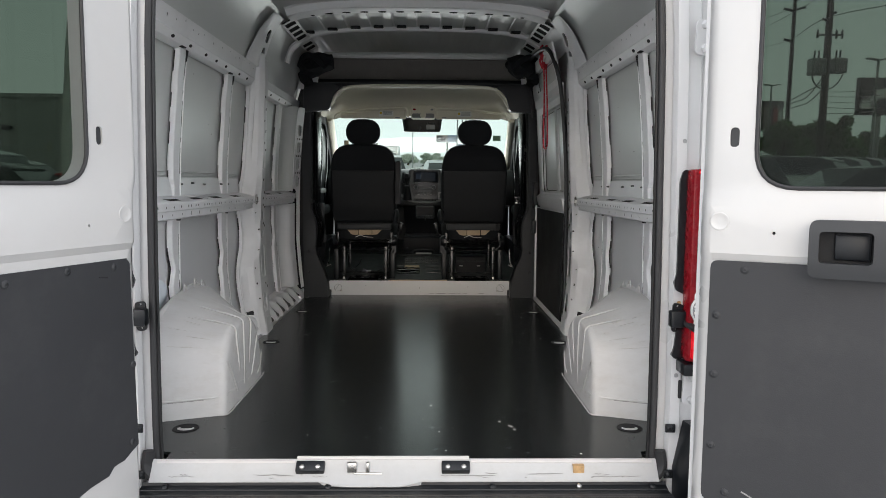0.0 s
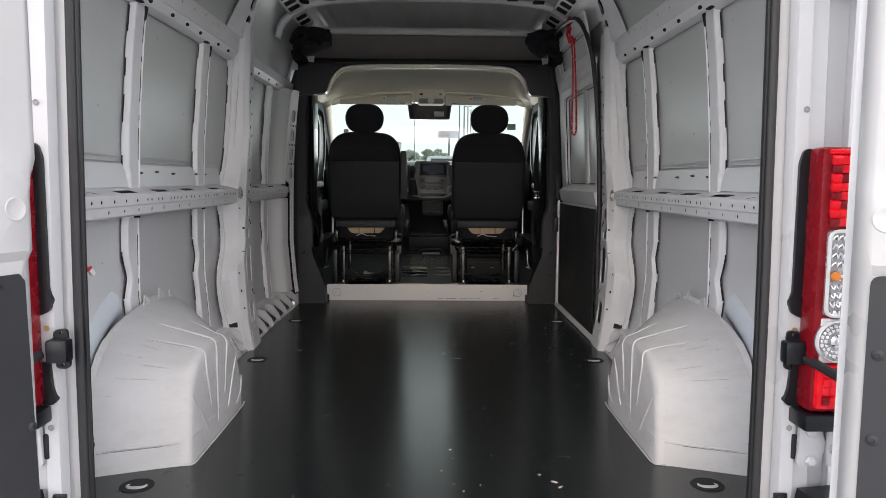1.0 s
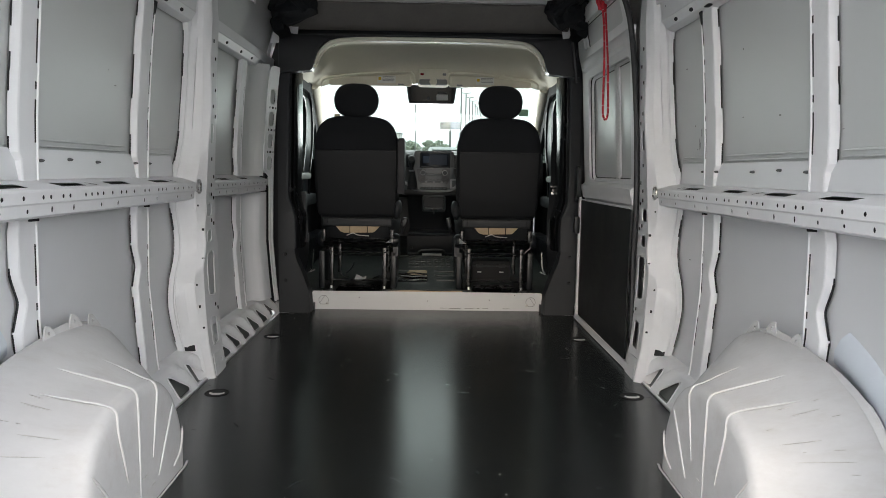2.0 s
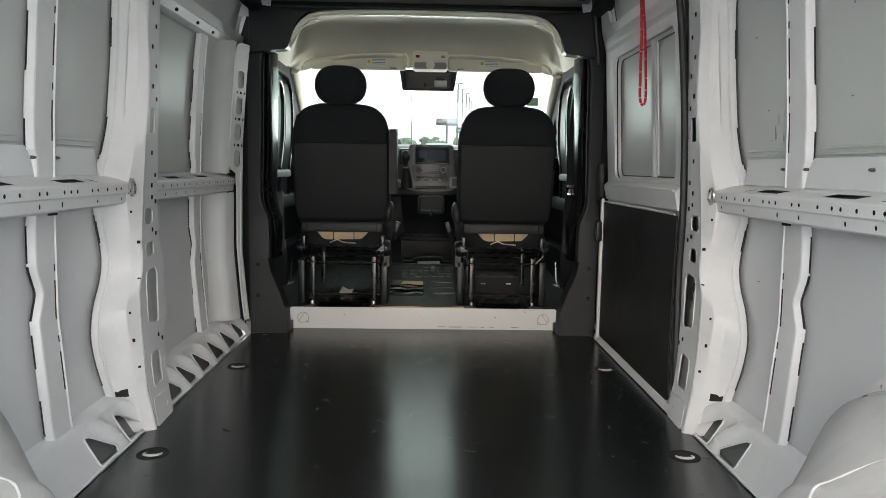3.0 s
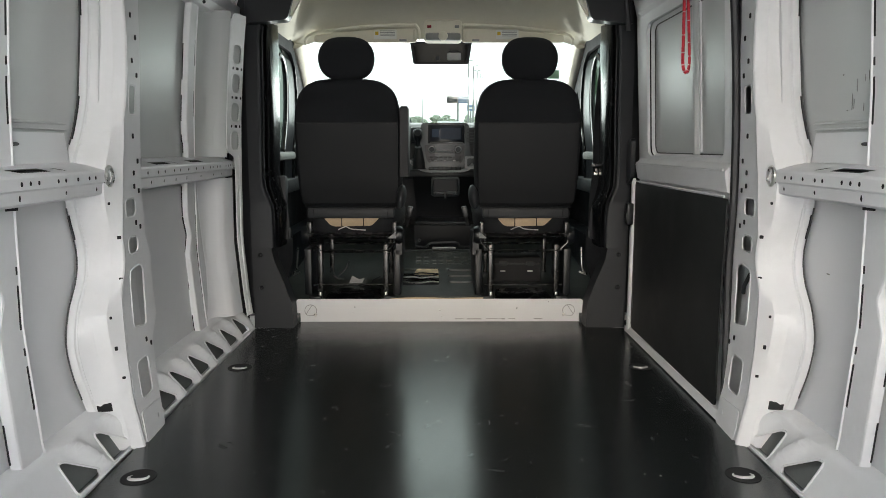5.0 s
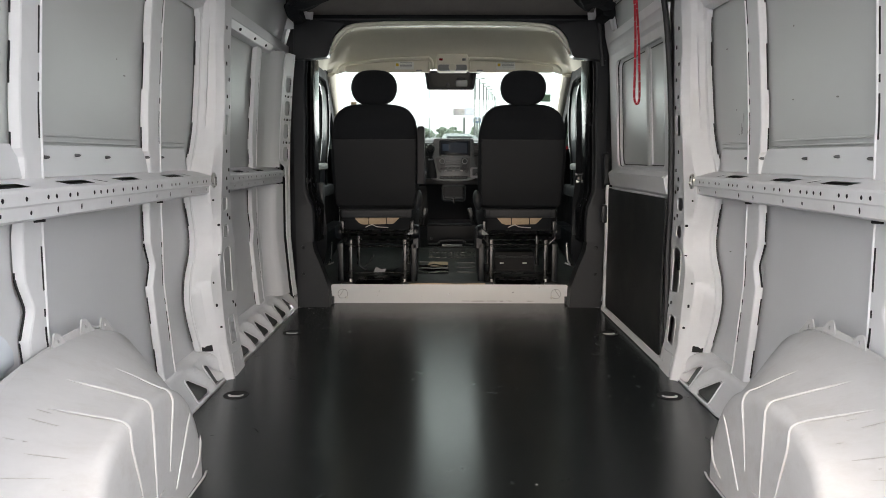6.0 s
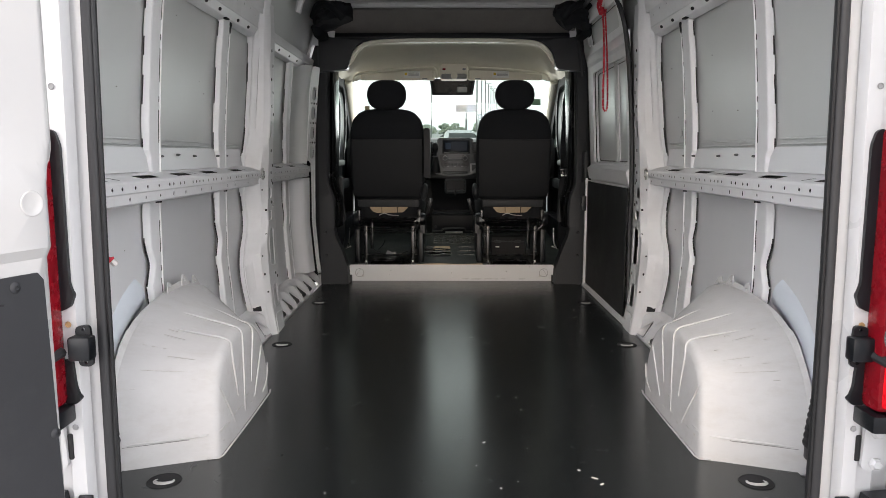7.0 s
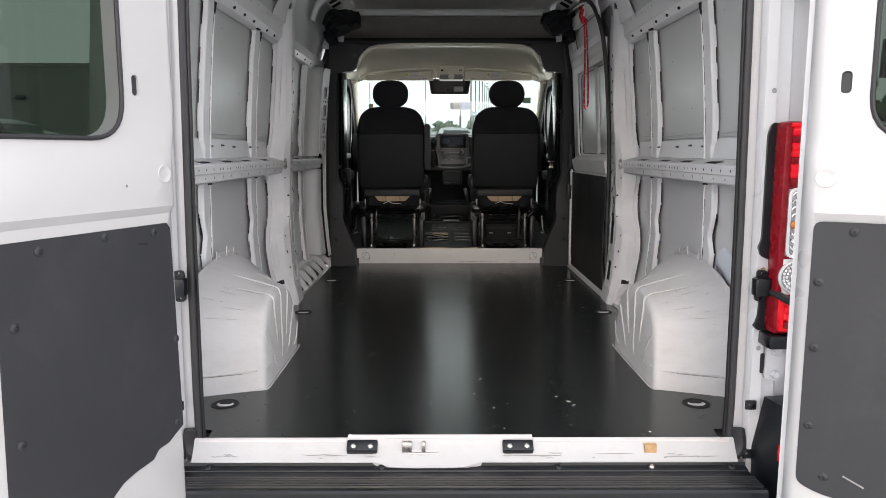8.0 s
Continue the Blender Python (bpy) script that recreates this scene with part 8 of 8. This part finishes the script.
def debris():
    """Pale chips and specks scattered on the floor board."""
    rnd = random.Random(11)
    base = bmesh.new()
    bmesh.ops.create_icosphere(base, subdivisions=1, radius=1)
    for v in base.verts:
        v.co = Vector((v.co.x * (0.8 + 0.4 * rnd.random()), v.co.y * (0.7 + 0.5 * rnd.random()), v.co.z * 0.4))
    me = bpy.data.meshes.new("crumb")
    base.to_mesh(me)
    base.free()
    me.materials.append(WHITEBIT)
    spots = [(0.081, 0.467, 0.012, 0.004), (0.34, 0.27, 0.008, 0.006), (0.375, 0.22, 0.006, 0.016), (0.387, 0.185, 0.005, 0.012), (0.22, 0.88, 0.006, 0.004), (0.225, 0.75, 0.005, 0.004), (-0.36, 0.13, 0.004, 0.006), (0.05, 0.30, 0.004, 0.004), (0.11, 0.16, 0.006, 0.005), (0.13, -0.02, 0.006, 0.004), (-0.35, -0.07, 0.007, 0.005), (0.58, -0.05, 0.010, 0.007), (-0.38, 2.02, 0.006, 0.003), (0.55, 1.62, 0.005, 0.003), (0.59, 1.61, 0.006, 0.003), (0.21, 0.42, 0.004, 0.003), (0.16, 0.20, 0.004, 0.004)]
    spots += [(rnd.uniform(-0.6, 0.6), rnd.uniform(0.0, 3.0), rnd.uniform(0.001, 0.0025), rnd.uniform(0.001, 0.0025)) for _ in range(45)]
    for x, y, a, b in spots:
        a, b = a * 0.7, b * 0.7
        c = tagged(new("paint_crumb", me), "tiny pale crumb on the black floor", "debris", "crumbs on the floor")
        c.matrix_basis = Matrix.Translation((x, y, min(a, b) * 0.25)) @ pose(0, 0, 0, 0, 0, rnd.uniform(0, 180)) @ Matrix.Diagonal((a, b, min(a, b) * 0.8, 1))


rope()
ribbons()
corrugated_hose(-1)
corrugated_hose(1)
cable()
debris()


def wall_scuffs():
    """Small dark rubs and drips on the bare sheet."""
    rnd = random.Random(17)
    for side, wall in ((-1, wall_left), (1, wall_right)):
        spots = [(rnd.uniform(0.1, 1.75), rnd.choice((rnd.uniform(0.2, 0.7), rnd.uniform(0.95, 1.4))), rnd.uniform(0.002, 0.010), rnd.uniform(0.001, 0.003)) for _ in range(9)]
        if side > 0:
            spots += [(1.62, 0.99, 0.0011, 0.022), (1.612, 0.985, 0.0009, 0.012), (1.60, 1.03, 0.0010, 0.016), (1.57, 0.975, 0.0012, 0.010), (1.64, 0.97, 0.0030, 0.0016), (1.66, 1.06, 0.0030, 0.003), (1.55, 1.05, 0.0009, 0.012), (1.565, 1.045, 0.0008, 0.009)]
        for y, z, a, b in spots:
            m = lambda u, v, w: on_side(side, 0.0015 + w, u, v)
            part("rub_mark", plate(oval(y, z, a, b, 7), (), m, 0.001), SCUFF_AND_CREASE, wall)
    for x, y, z in ((-0.944, 1.90, 1.09), (-0.944, 1.92, 1.095), (0.944, 1.90, 0.30)):
        part("rub_mark", boxm(x - 0.002, x + 0.002, y, y + 0.012, z, z + 0.004), SCUFF_AND_CREASE, wall_left if x < 0 else wall_right)


wall_scuffs()


# ---- outside ----
RAKE = radians(1.95)


def outside(x, y, z=0.0):
    """A place outdoors: z metres over the tarmac, which rises ahead because the van stands nose down."""
    return Vector((x, y, -0.56)) + Vector((0, -math.sin(RAKE) * z, y * math.tan(RAKE) + z))


ground = part("ground", loft(bmesh.new(), [[outside(x, y) for x in steps(-1500, 1500, 6)] for y in (-1500, -200, -30, 0, 30, 200, 1500)], False, False), ASPHALT)
setting(ground, "grey asphalt of a large car park", "ground")


def bm_out(b, at, yaw=0.0):
    bmesh.ops.transform(b, matrix=Matrix.Translation(outside(*at)) @ Euler((RAKE, 0, yaw)).to_matrix().to_4x4(), verts=b.verts)
    return b


def car(kind, paint, at, yaw):
    """A parked car: body with wheel cut-outs implied by dark wheels, glasshouse, lamps and wheels."""
    label = {"suv": "parked sport utility car", "sedan": "parked saloon car"}[kind]
    colour = paint.name.split("_")[-1].split(".")[0]
    t = thing("parked_car", f"{colour} {label} on the asphalt of the lot", "car", outside(*at), "parked cars")
    h, roof0, roof1 = (1.72, -2.0, 1.0) if kind == "suv" else (1.44, -1.5, 0.85)
    L, W = 2.3, 0.92
    low, belt = 0.28, (1.05 if kind == "suv" else 0.92)
    sec = [(-L, belt - 0.12, 0.86), (-L + 0.1, belt - 0.02, 0.9), (-1.3, belt, 0.95), (0.8, belt, 0.95), (1.1, belt - 0.03, 0.94), (L - 0.25, belt - 0.22, 0.9), (L, belt - 0.35, 0.8)]
    rings = [[(-w * W, x, low), (w * W, x, low), (w * W * 1.03, x, 0.6), (w * W * 0.97, x, z), (-w * W * 0.97, x, z), (-w * W * 1.03, x, 0.6)] for x, z, w in sec]
    part("body", bm_out(loft(bmesh.new(), rings), at, yaw), paint, t)
    gh = [(roof0 - 0.3, belt - 0.02, 0.80), (roof0 + 0.25, h - 0.12, 0.68), (roof0 + 0.7, h - 0.02, 0.66), (roof1 - 0.6, h, 0.66), (roof1 - 0.2, h - 0.06, 0.68), (roof1 + 0.55, belt - 0.03, 0.80)]
    rings = [[(-0.82 * W, x, belt - 0.03), (0.82 * W, x, belt - 0.03), (w * W, x, z), (-w * W, x, z)] for x, z, w in gh]
    part("windows", bm_out(loft(bmesh.new(), rings), at, yaw), CARGLASS, t, "dark glass")
    rings = [[(-w * W - 0.01, x, z - 0.01), (w * W + 0.01, x, z - 0.01), (w * W - 0.04, x, z + 0.02), (-w * W + 0.04, x, z + 0.02)] for x, z, w in gh[1:5]]
    part("roof", bm_out(loft(bmesh.new(), rings), at, yaw), paint, t)
    for s in (-1, 1):
        for x in (-1.35, 1.4):
            w = part("wheel", bm_out(lathe(bmesh.new(), [(0.20, -0.11), (0.32, -0.11), (0.335, -0.08), (0.335, 0.08), (0.32, 0.11), (0.20, 0.11)], (s * 0.82, x, 0.33), pose(0, 0, 0, 0, 90, 0), 18), at, yaw), TYRE, t)
            part("rim", bm_out(lathe(bmesh.new(), [(0.20, -0.10), (0.19, 0.06), (0.05, 0.09), (0.0001, 0.09)], (s * 0.82, x, 0.33), pose(0, 0, 0, 0, 90 * s, 0), 14), at, yaw), POLEMETAL, w)
        part("headlight", bm_out(boxm(s * 0.66 - 0.14, s * 0.66 + 0.14, L - 0.14, L - 0.02, 0.62, 0.74, 0.03), at, yaw), LENSCLEAR, t)
        part("tail_light", bm_out(boxm(s * 0.72 - 0.12, s * 0.72 + 0.12, -L - 0.01, -L + 0.1, 0.72, 0.9, 0.03), at, yaw), LENSRED, t)
        part("mirror", bm_out(boxm(s * 0.98 - 0.08, s * 0.98 + 0.08, 0.7, 0.82, belt, belt + 0.13, 0.03), at, yaw), paint, t)


def pole(at, h, r, material, label, arms=(), lamp=False):
    t = thing("street_pole", label, "pole", outside(*at), "poles round the lot")
    part("shaft", bm_out(tube(bmesh.new(), [(0, 0, z) for z in (0, h * 0.5, h)], lambda u: r * (1 - 0.35 * u), 8), at), material, t)
    for z, w in arms:
        part("crossarm", bm_out(boxm(-w, w, -0.08, 0.08, z - 0.08, z + 0.08), at), material, t)
    if lamp:
        for s in (-1, 1):
            part("lamp_head", bm_out(boxm(s * 0.30 - 0.24, s * 0.30 + 0.24, -0.14, 0.14, h - 0.03, h + 0.04, 0.02, turn=about((0, 0, h), 0, -8 * s, 0)), at), POLEMETAL, t)
    return t


def tree(at, h, spread, seed, leaf=None):
    t = thing("tree", "leafy green tree behind the parked cars", "tree", outside(*at), "trees beyond the lot")
    rnd = random.Random(seed)
    bm = tube(bmesh.new(), [(0, 0, 0), (0.1, 0, h * 0.25), (0.0, 0.1, h * 0.55)], lambda u: 0.28 * (1 - 0.6 * u), 8)
    for k in range(6):
        a = k * 1.05 + rnd.random()
        tube(bm, [(0, 0, h * 0.28), (spread * 0.3 * math.cos(a), spread * 0.3 * math.sin(a), h * 0.5), (spread * 0.6 * math.cos(a), spread * 0.6 * math.sin(a), h * 0.7)], lambda u: 0.12 * (1 - 0.8 * u), 6)
    part("trunk", bm_out(bm, at), BARK, t)
    clumps = [Vector((rnd.gauss(0, spread * 0.42), rnd.gauss(0, spread * 0.42), h * (0.58 + 0.19 * rnd.gauss(0, 1)))) for _ in range(34)]
    verts, faces = [], []
    for c in clumps:
        rr = rnd.uniform(0.5, 1.1) * spread * 0.28
        for _ in range(130):
            d = Vector((rnd.gauss(0, 1), rnd.gauss(0, 1), rnd.gauss(0, 0.8))).normalized() * rr * rnd.random() ** 0.4
            p = c + d
            if p.z < h * 0.22:
                continue
            s = rnd.uniform(0.14, 0.30)
            u = Vector((rnd.gauss(0, 1), rnd.gauss(0, 1), rnd.gauss(0, 1))).normalized()
            v = u.orthogonal().normalized()
            i = len(verts)
            verts += [p + u * s, p + v * s * 0.6, p - u * s, p - v * s * 0.6]
            faces.append((i, i + 1, i + 2, i + 3))
    me = bpy.data.meshes.new("crown")
    b = bmesh.new()
    vs = [b.verts.new(p) for p in verts]
    for f in faces:
        b.faces.new([vs[i] for i in f])
    bm_out(b, at)
    b.to_mesh(me)
    b.free()
    me.materials.append(leaf or LEAF)
    c = new("crown", me)
    c.parent = t
    c.matrix_parent_inverse = Matrix.Translation(-t.location)


def sign(at, z0, z1, w, base, bars, label, pole_r=0.2):
    """A flat sign on one pole, its lettering as plain bars."""
    t = thing("road_sign", label, "sign", outside(*at), "signs along the road")
    part("post", bm_out(tube(bmesh.new(), [(0, 0.3, 0), (0, 0.3, z0 + 0.1)], pole_r, 8), at), POLEMETAL, t)
    board = part("board", bm_out(boxm(-w / 2, w / 2, 0, 0.4, z0, z1, 0.03), at), base, t)
    for x0, x1, a, b, m in bars:
        part("shape", bm_out(boxm(x0 * w / 2, x1 * w / 2, -0.06, 0.01, z0 + a * (z1 - z0), z0 + b * (z1 - z0)), at), m, board)


def place_outside():
    S, Wt, K, G, R = CARS
    spots = [("sedan", G, 8.0, 10.2, 1.6), ("suv", K, 4.9, 13.6, -1.55)]
    spots += [("suv", (S, Wt, S, G, S, Wt, S)[k], 13.6 + 1.96 * k, 24.4 + 1.7 * k, 0.715) for k in range(7)]
    spots += [("sedan", K, -8.6, 11.0, 1.6), ("suv", S, -11.5, 14.5, 1.5), ("sedan", Wt, -12.5, 18.5, 1.55), ("sedan", G, -15.5, 21.0, 1.6), ("suv", Wt, -17.0, 24.5, 1.5)]
    spots += [("suv", Wt, -2.2, 34.0, 0.2), ("sedan", S, 0.6, 36.0, 0.1), ("suv", K, 3.2, 35.0, 0.0), ("sedan", Wt, 6.0, 34.0, 0.1), ("sedan", G, -5.5, 36.0, 0.1), ("sedan", R, -3.6, 7.2, 0.0), ("suv", Wt, 3.9, 8.6, 0.0), ("suv", S, 9.0, 42.0, 0.1), ("sedan", Wt, 1.0, 55.0, 1.2), ("suv", S, -6.0, 60.0, 1.4)]
    for kind, p, x, y, yaw in spots:
        car(kind, p, (x, y), yaw)
    b = part("building", bm_out(boxm(-70, -15.5, 0, 14, 0, 4.9), (0, 38)), CONCRETE)
    setting(b, "low grey clad commercial building beside the lot", "building")
    part("parapet", bm_out(boxm(-70.1, -15.4, -0.1, 14.1, 4.75, 4.95), (0, 38)), POLEMETAL, b)
    for x in (-26.0, -23.2):
        part("wall_lamp", bm_out(boxm(x - 0.25, x + 0.25, -0.25, 0.0, 3.0, 3.2, 0.05), (0, 38)), SIGNDARK, b)
    part("doorway", bm_out(boxm(-31, -27.5, -0.03, 0.02, 0, 2.4), (0, 38)), CARGLASS, b)
    p = pole((25.4, 48), 17, 0.17, POLEWOOD, "dark timber utility pole")
    for z, dx in ((12.0, -0.75), (12.1, 0.75), (9.94, -0.6)):
        part("insulator", bm_out(tube(bmesh.new(), [(0, 0, z - 0.15), (dx * 0.6, 0, z), (dx, 0, z + 0.05)], 0.09, 6), (25.4, 48)), SIGNDARK, p)
    at = (20.15, 34)
    p = pole(at, 14, 0.21, POLEWOOD, "timber utility pole with two grey transformers")
    part("crossarm", bm_out(boxm(-0.6, 0.75, -0.05, 0.05, 7.84, 7.92), at), POLEWOOD, p)
    for dx in (-0.55, 0.4, 0.7):
        part("insulator", bm_out(lathe(bmesh.new(), [(0.03, 7.7), (0.07, 7.75), (0.04, 7.9), (0.07, 8.0), (0.02, 8.15)], (dx, 0, 0), n=8), at), SIGNDARK, p)
    for dx, z in ((-0.35, 8.62), (0.32, 8.95)):
        part("insulator", bm_out(tube(bmesh.new(), [(0, 0, z - 0.1), (dx * 0.7, 0, z), (dx, 0, z + 0.03)], 0.07, 6), at), SIGNDARK, p)
    for x0, x1, z0, z1 in ((-0.85, -0.12, 5.88, 6.72), (0.28, 0.95, 5.98, 6.74)):
        tr = part("transformer", bm_out(boxm(x0, x1, -0.3, 0.3, z0, z1, 0.08, 3), at), POLEMETAL, p, "grey finned transformer")
        for k in range(5):
            x = x0 + (x1 - x0) * (0.18 + 0.16 * k)
            part("fin", bm_out(boxm(x - 0.02, x + 0.02, -0.37, -0.29, z0 + 0.1, z1 - 0.14), at), POLEMETAL, tr)
        for k in (0.3, 0.6):
            x = x0 + (x1 - x0) * k
            part("bushing", bm_out(tube(bmesh.new(), [(x, 0, z1 - 0.02), (x, 0, z1 + 0.38)], 0.045, 6), at), SIGNDARK, tr)
    wires = thing("power_lines", "thin black power lines between the timber poles", "cables", outside(22, 40, 5.5))
    lines = [(0.04, [(30.0, 62, 5.5), (25.6, 48, 5.6), (22.4, 40, 5.3), (20.0, 34, 5.75)]), (0.04, [(30.0, 62, 5.7), (25.6, 48, 5.85), (22.4, 40, 5.65), (20.0, 34, 5.45)]), (0.035, [(30.1, 62, 5.15), (25.6, 48, 5.25), (22.5, 40, 5.0), (20.0, 34, 5.15)]),
             (0.025, [(29.8, 62, 11.6), (25.2, 48, 9.94), (19.8, 34, 8.62), (18.1, 26, 7.65)]), (0.025, [(29.6, 62, 14.0), (25.0, 48, 12.0), (21.6, 40, 10.9)]), (0.025, [(29.7, 62, 13.2), (24.7, 46, 11.6), (19.4, 34, 9.6)])]
    lines += [(0.02, [(20.2, 34, z0), (19.6, 30.5, (z0 + z1) / 2 - 0.05), (18.9, 27, z1)]) for z0, z1 in ((5.06, 4.54), (4.83, 4.29), (4.57, 4.01), (4.29, 3.78), (3.98, 3.67))]
    lines.append((0.04, [(21.1, 34, 6.6), (21.05, 34, 6.0), (20.7, 34, 5.4), (20.2, 34, 5.15)]))
    lines.append((0.05, [(19.5, 34, 6.4), (19.5, 34, 5.7), (19.8, 34, 5.3), (20.1, 34, 5.2)]))
    for r, pts in lines:
        part("wire", tube(bmesh.new(), smooth_line([outside(*q) for q in pts], 5), r * 0.8, 4), SIGNDARK, wires)
    pole((22.7, 45), 6.5, 0.09, POLEMETAL, "grey car park lamp post", (), True)
    pole((20.3, 30), 6.1, 0.09, POLEMETAL, "grey car park lamp post", (), True)
    sign((23.3, 46), 3.8, 5.6, 1.6, SIGNDARK, [(-0.95, -0.05, 0.0, 0.75, SIGNBROWN), (-0.85, -0.70, 0.02, 0.72, SIGNWHITE), (-0.55, -0.42, 0.02, 0.72, SIGNWHITE), (-0.25, -0.12, 0.02, 0.72, SIGNWHITE), (0.1, 0.5, 0.05, 0.75, SIGNRED), (0.52, 0.95, 0.0, 0.70, SIGNWHITE), (0.5, 0.66, 0.8, 0.92, SIGNWHITE)], "dark roadside sign with striped red and white fields", 0.1)
    sign((24.5, 36), 4.07, 6.04, 2.6, SIGNDARK, [(-0.93, -0.55, 0.16, 0.40, SIGNWHITE), (-0.6, -0.25, 0.36, 0.50, SIGNWHITE), (-0.3, 0.1, 0.46, 0.70, SIGNWHITE), (0.05, 0.6, 0.66, 0.8, SIGNWHITE)], "black roadside sign with a pale emblem shape", 0.12)
    for k, (x, y, h, sp) in enumerate(((26.0, 44, 4.5, 2.3), (23.6, 45, 4.0, 2.0), (24.9, 47, 4.4, 2.2), (29.2, 46, 3.6, 2.0), (32, 47, 3.5, 2.2), (21.8, 49, 3.8, 2.2), (27.6, 50, 4.2, 2.4), (34.5, 48, 3.6, 2.4))):
        tree((x, y), h, sp, 20 + k)
    for x0, x1, h in ((-8.6, -6.4, 3.5), (-6.3, -3.8, 3.15)):
        f = part("far_building", bm_out(boxm(x0, x1, 0, 6, 0, h), (0, 90)), SIGNWHITE)
        setting(f, "small white two-storey building far across the lot", "building")
        part("far_window", bm_out(boxm(x1 - 1.2, x1 - 0.3, -0.05, 0.02, h - 1.3, h - 0.6), (0, 90)), CONCRETE, f)
        part("roof_edge", bm_out(boxm(x0 - 0.05, x1 + 0.05, -0.1, 6.1, h - 0.12, h + 0.02), (0, 90)), POLEMETAL, f)
    rnd = random.Random(33)
    for k in range(16):
        tree((-26 + k * 4.2 + rnd.uniform(-1, 1), 150 + rnd.uniform(-10, 30)), rnd.uniform(2.0, 3.0), rnd.uniform(2.2, 3.2), 50 + k, HAZELEAF)
    sign((2.25, 80), 3.44, 4.26, 2.5, SIGNBROWN, [(-0.95, -0.45, 0.1, 0.9, SIGNDARK), (-0.75, -0.55, 0.3, 0.7, SIGNBROWN), (-0.4, -0.05, 0.2, 0.6, SIGNDARK), (0.05, 1.0, 0.0, 1.0, SIGNBLUE), (0.15, 0.9, 0.55, 0.85, SIGNWHITE), (0.15, 0.9, 0.15, 0.42, SIGNWHITE)], "roadside billboard with dull brown and blue-grey fields", 0.12)
    sign((4.4, 95), 2.85, 3.6, 1.0, SIGNBLUE, [(-0.7, 0.7, 0.3, 0.6, SIGNWHITE)], "small blue roadside sign on a grey post", 0.1)
    sign((14.6, 60), 6.6, 9.0, 4.6, SIGNBLUE, [(-0.85, 0.8, 0.25, 0.75, SIGNWHITE)], "large blue dealership sign with pale lettering bars", 0.2)
    sign((14.8, 62), 3.8, 6.0, 4.4, SIGNGREEN, [(0.3, 0.7, 0.3, 0.8, SIGNWHITE)], "green and cream roadside sign", 0.2)
    for k in range(9):
        pole((3.0 + k * 0.9, 70 + 9 * k), 7.2 + 0.15 * k, 0.10, POLEMETAL, "grey car park lamp post", (), True)
    for x, y, h in ((-1.6, 75, 6.5), (-9, 90, 7.0), (-14, 80, 8.0)):
        pole((x, y), h, 0.06, POLEMETAL, "slim grey flag pole")


place_outside()
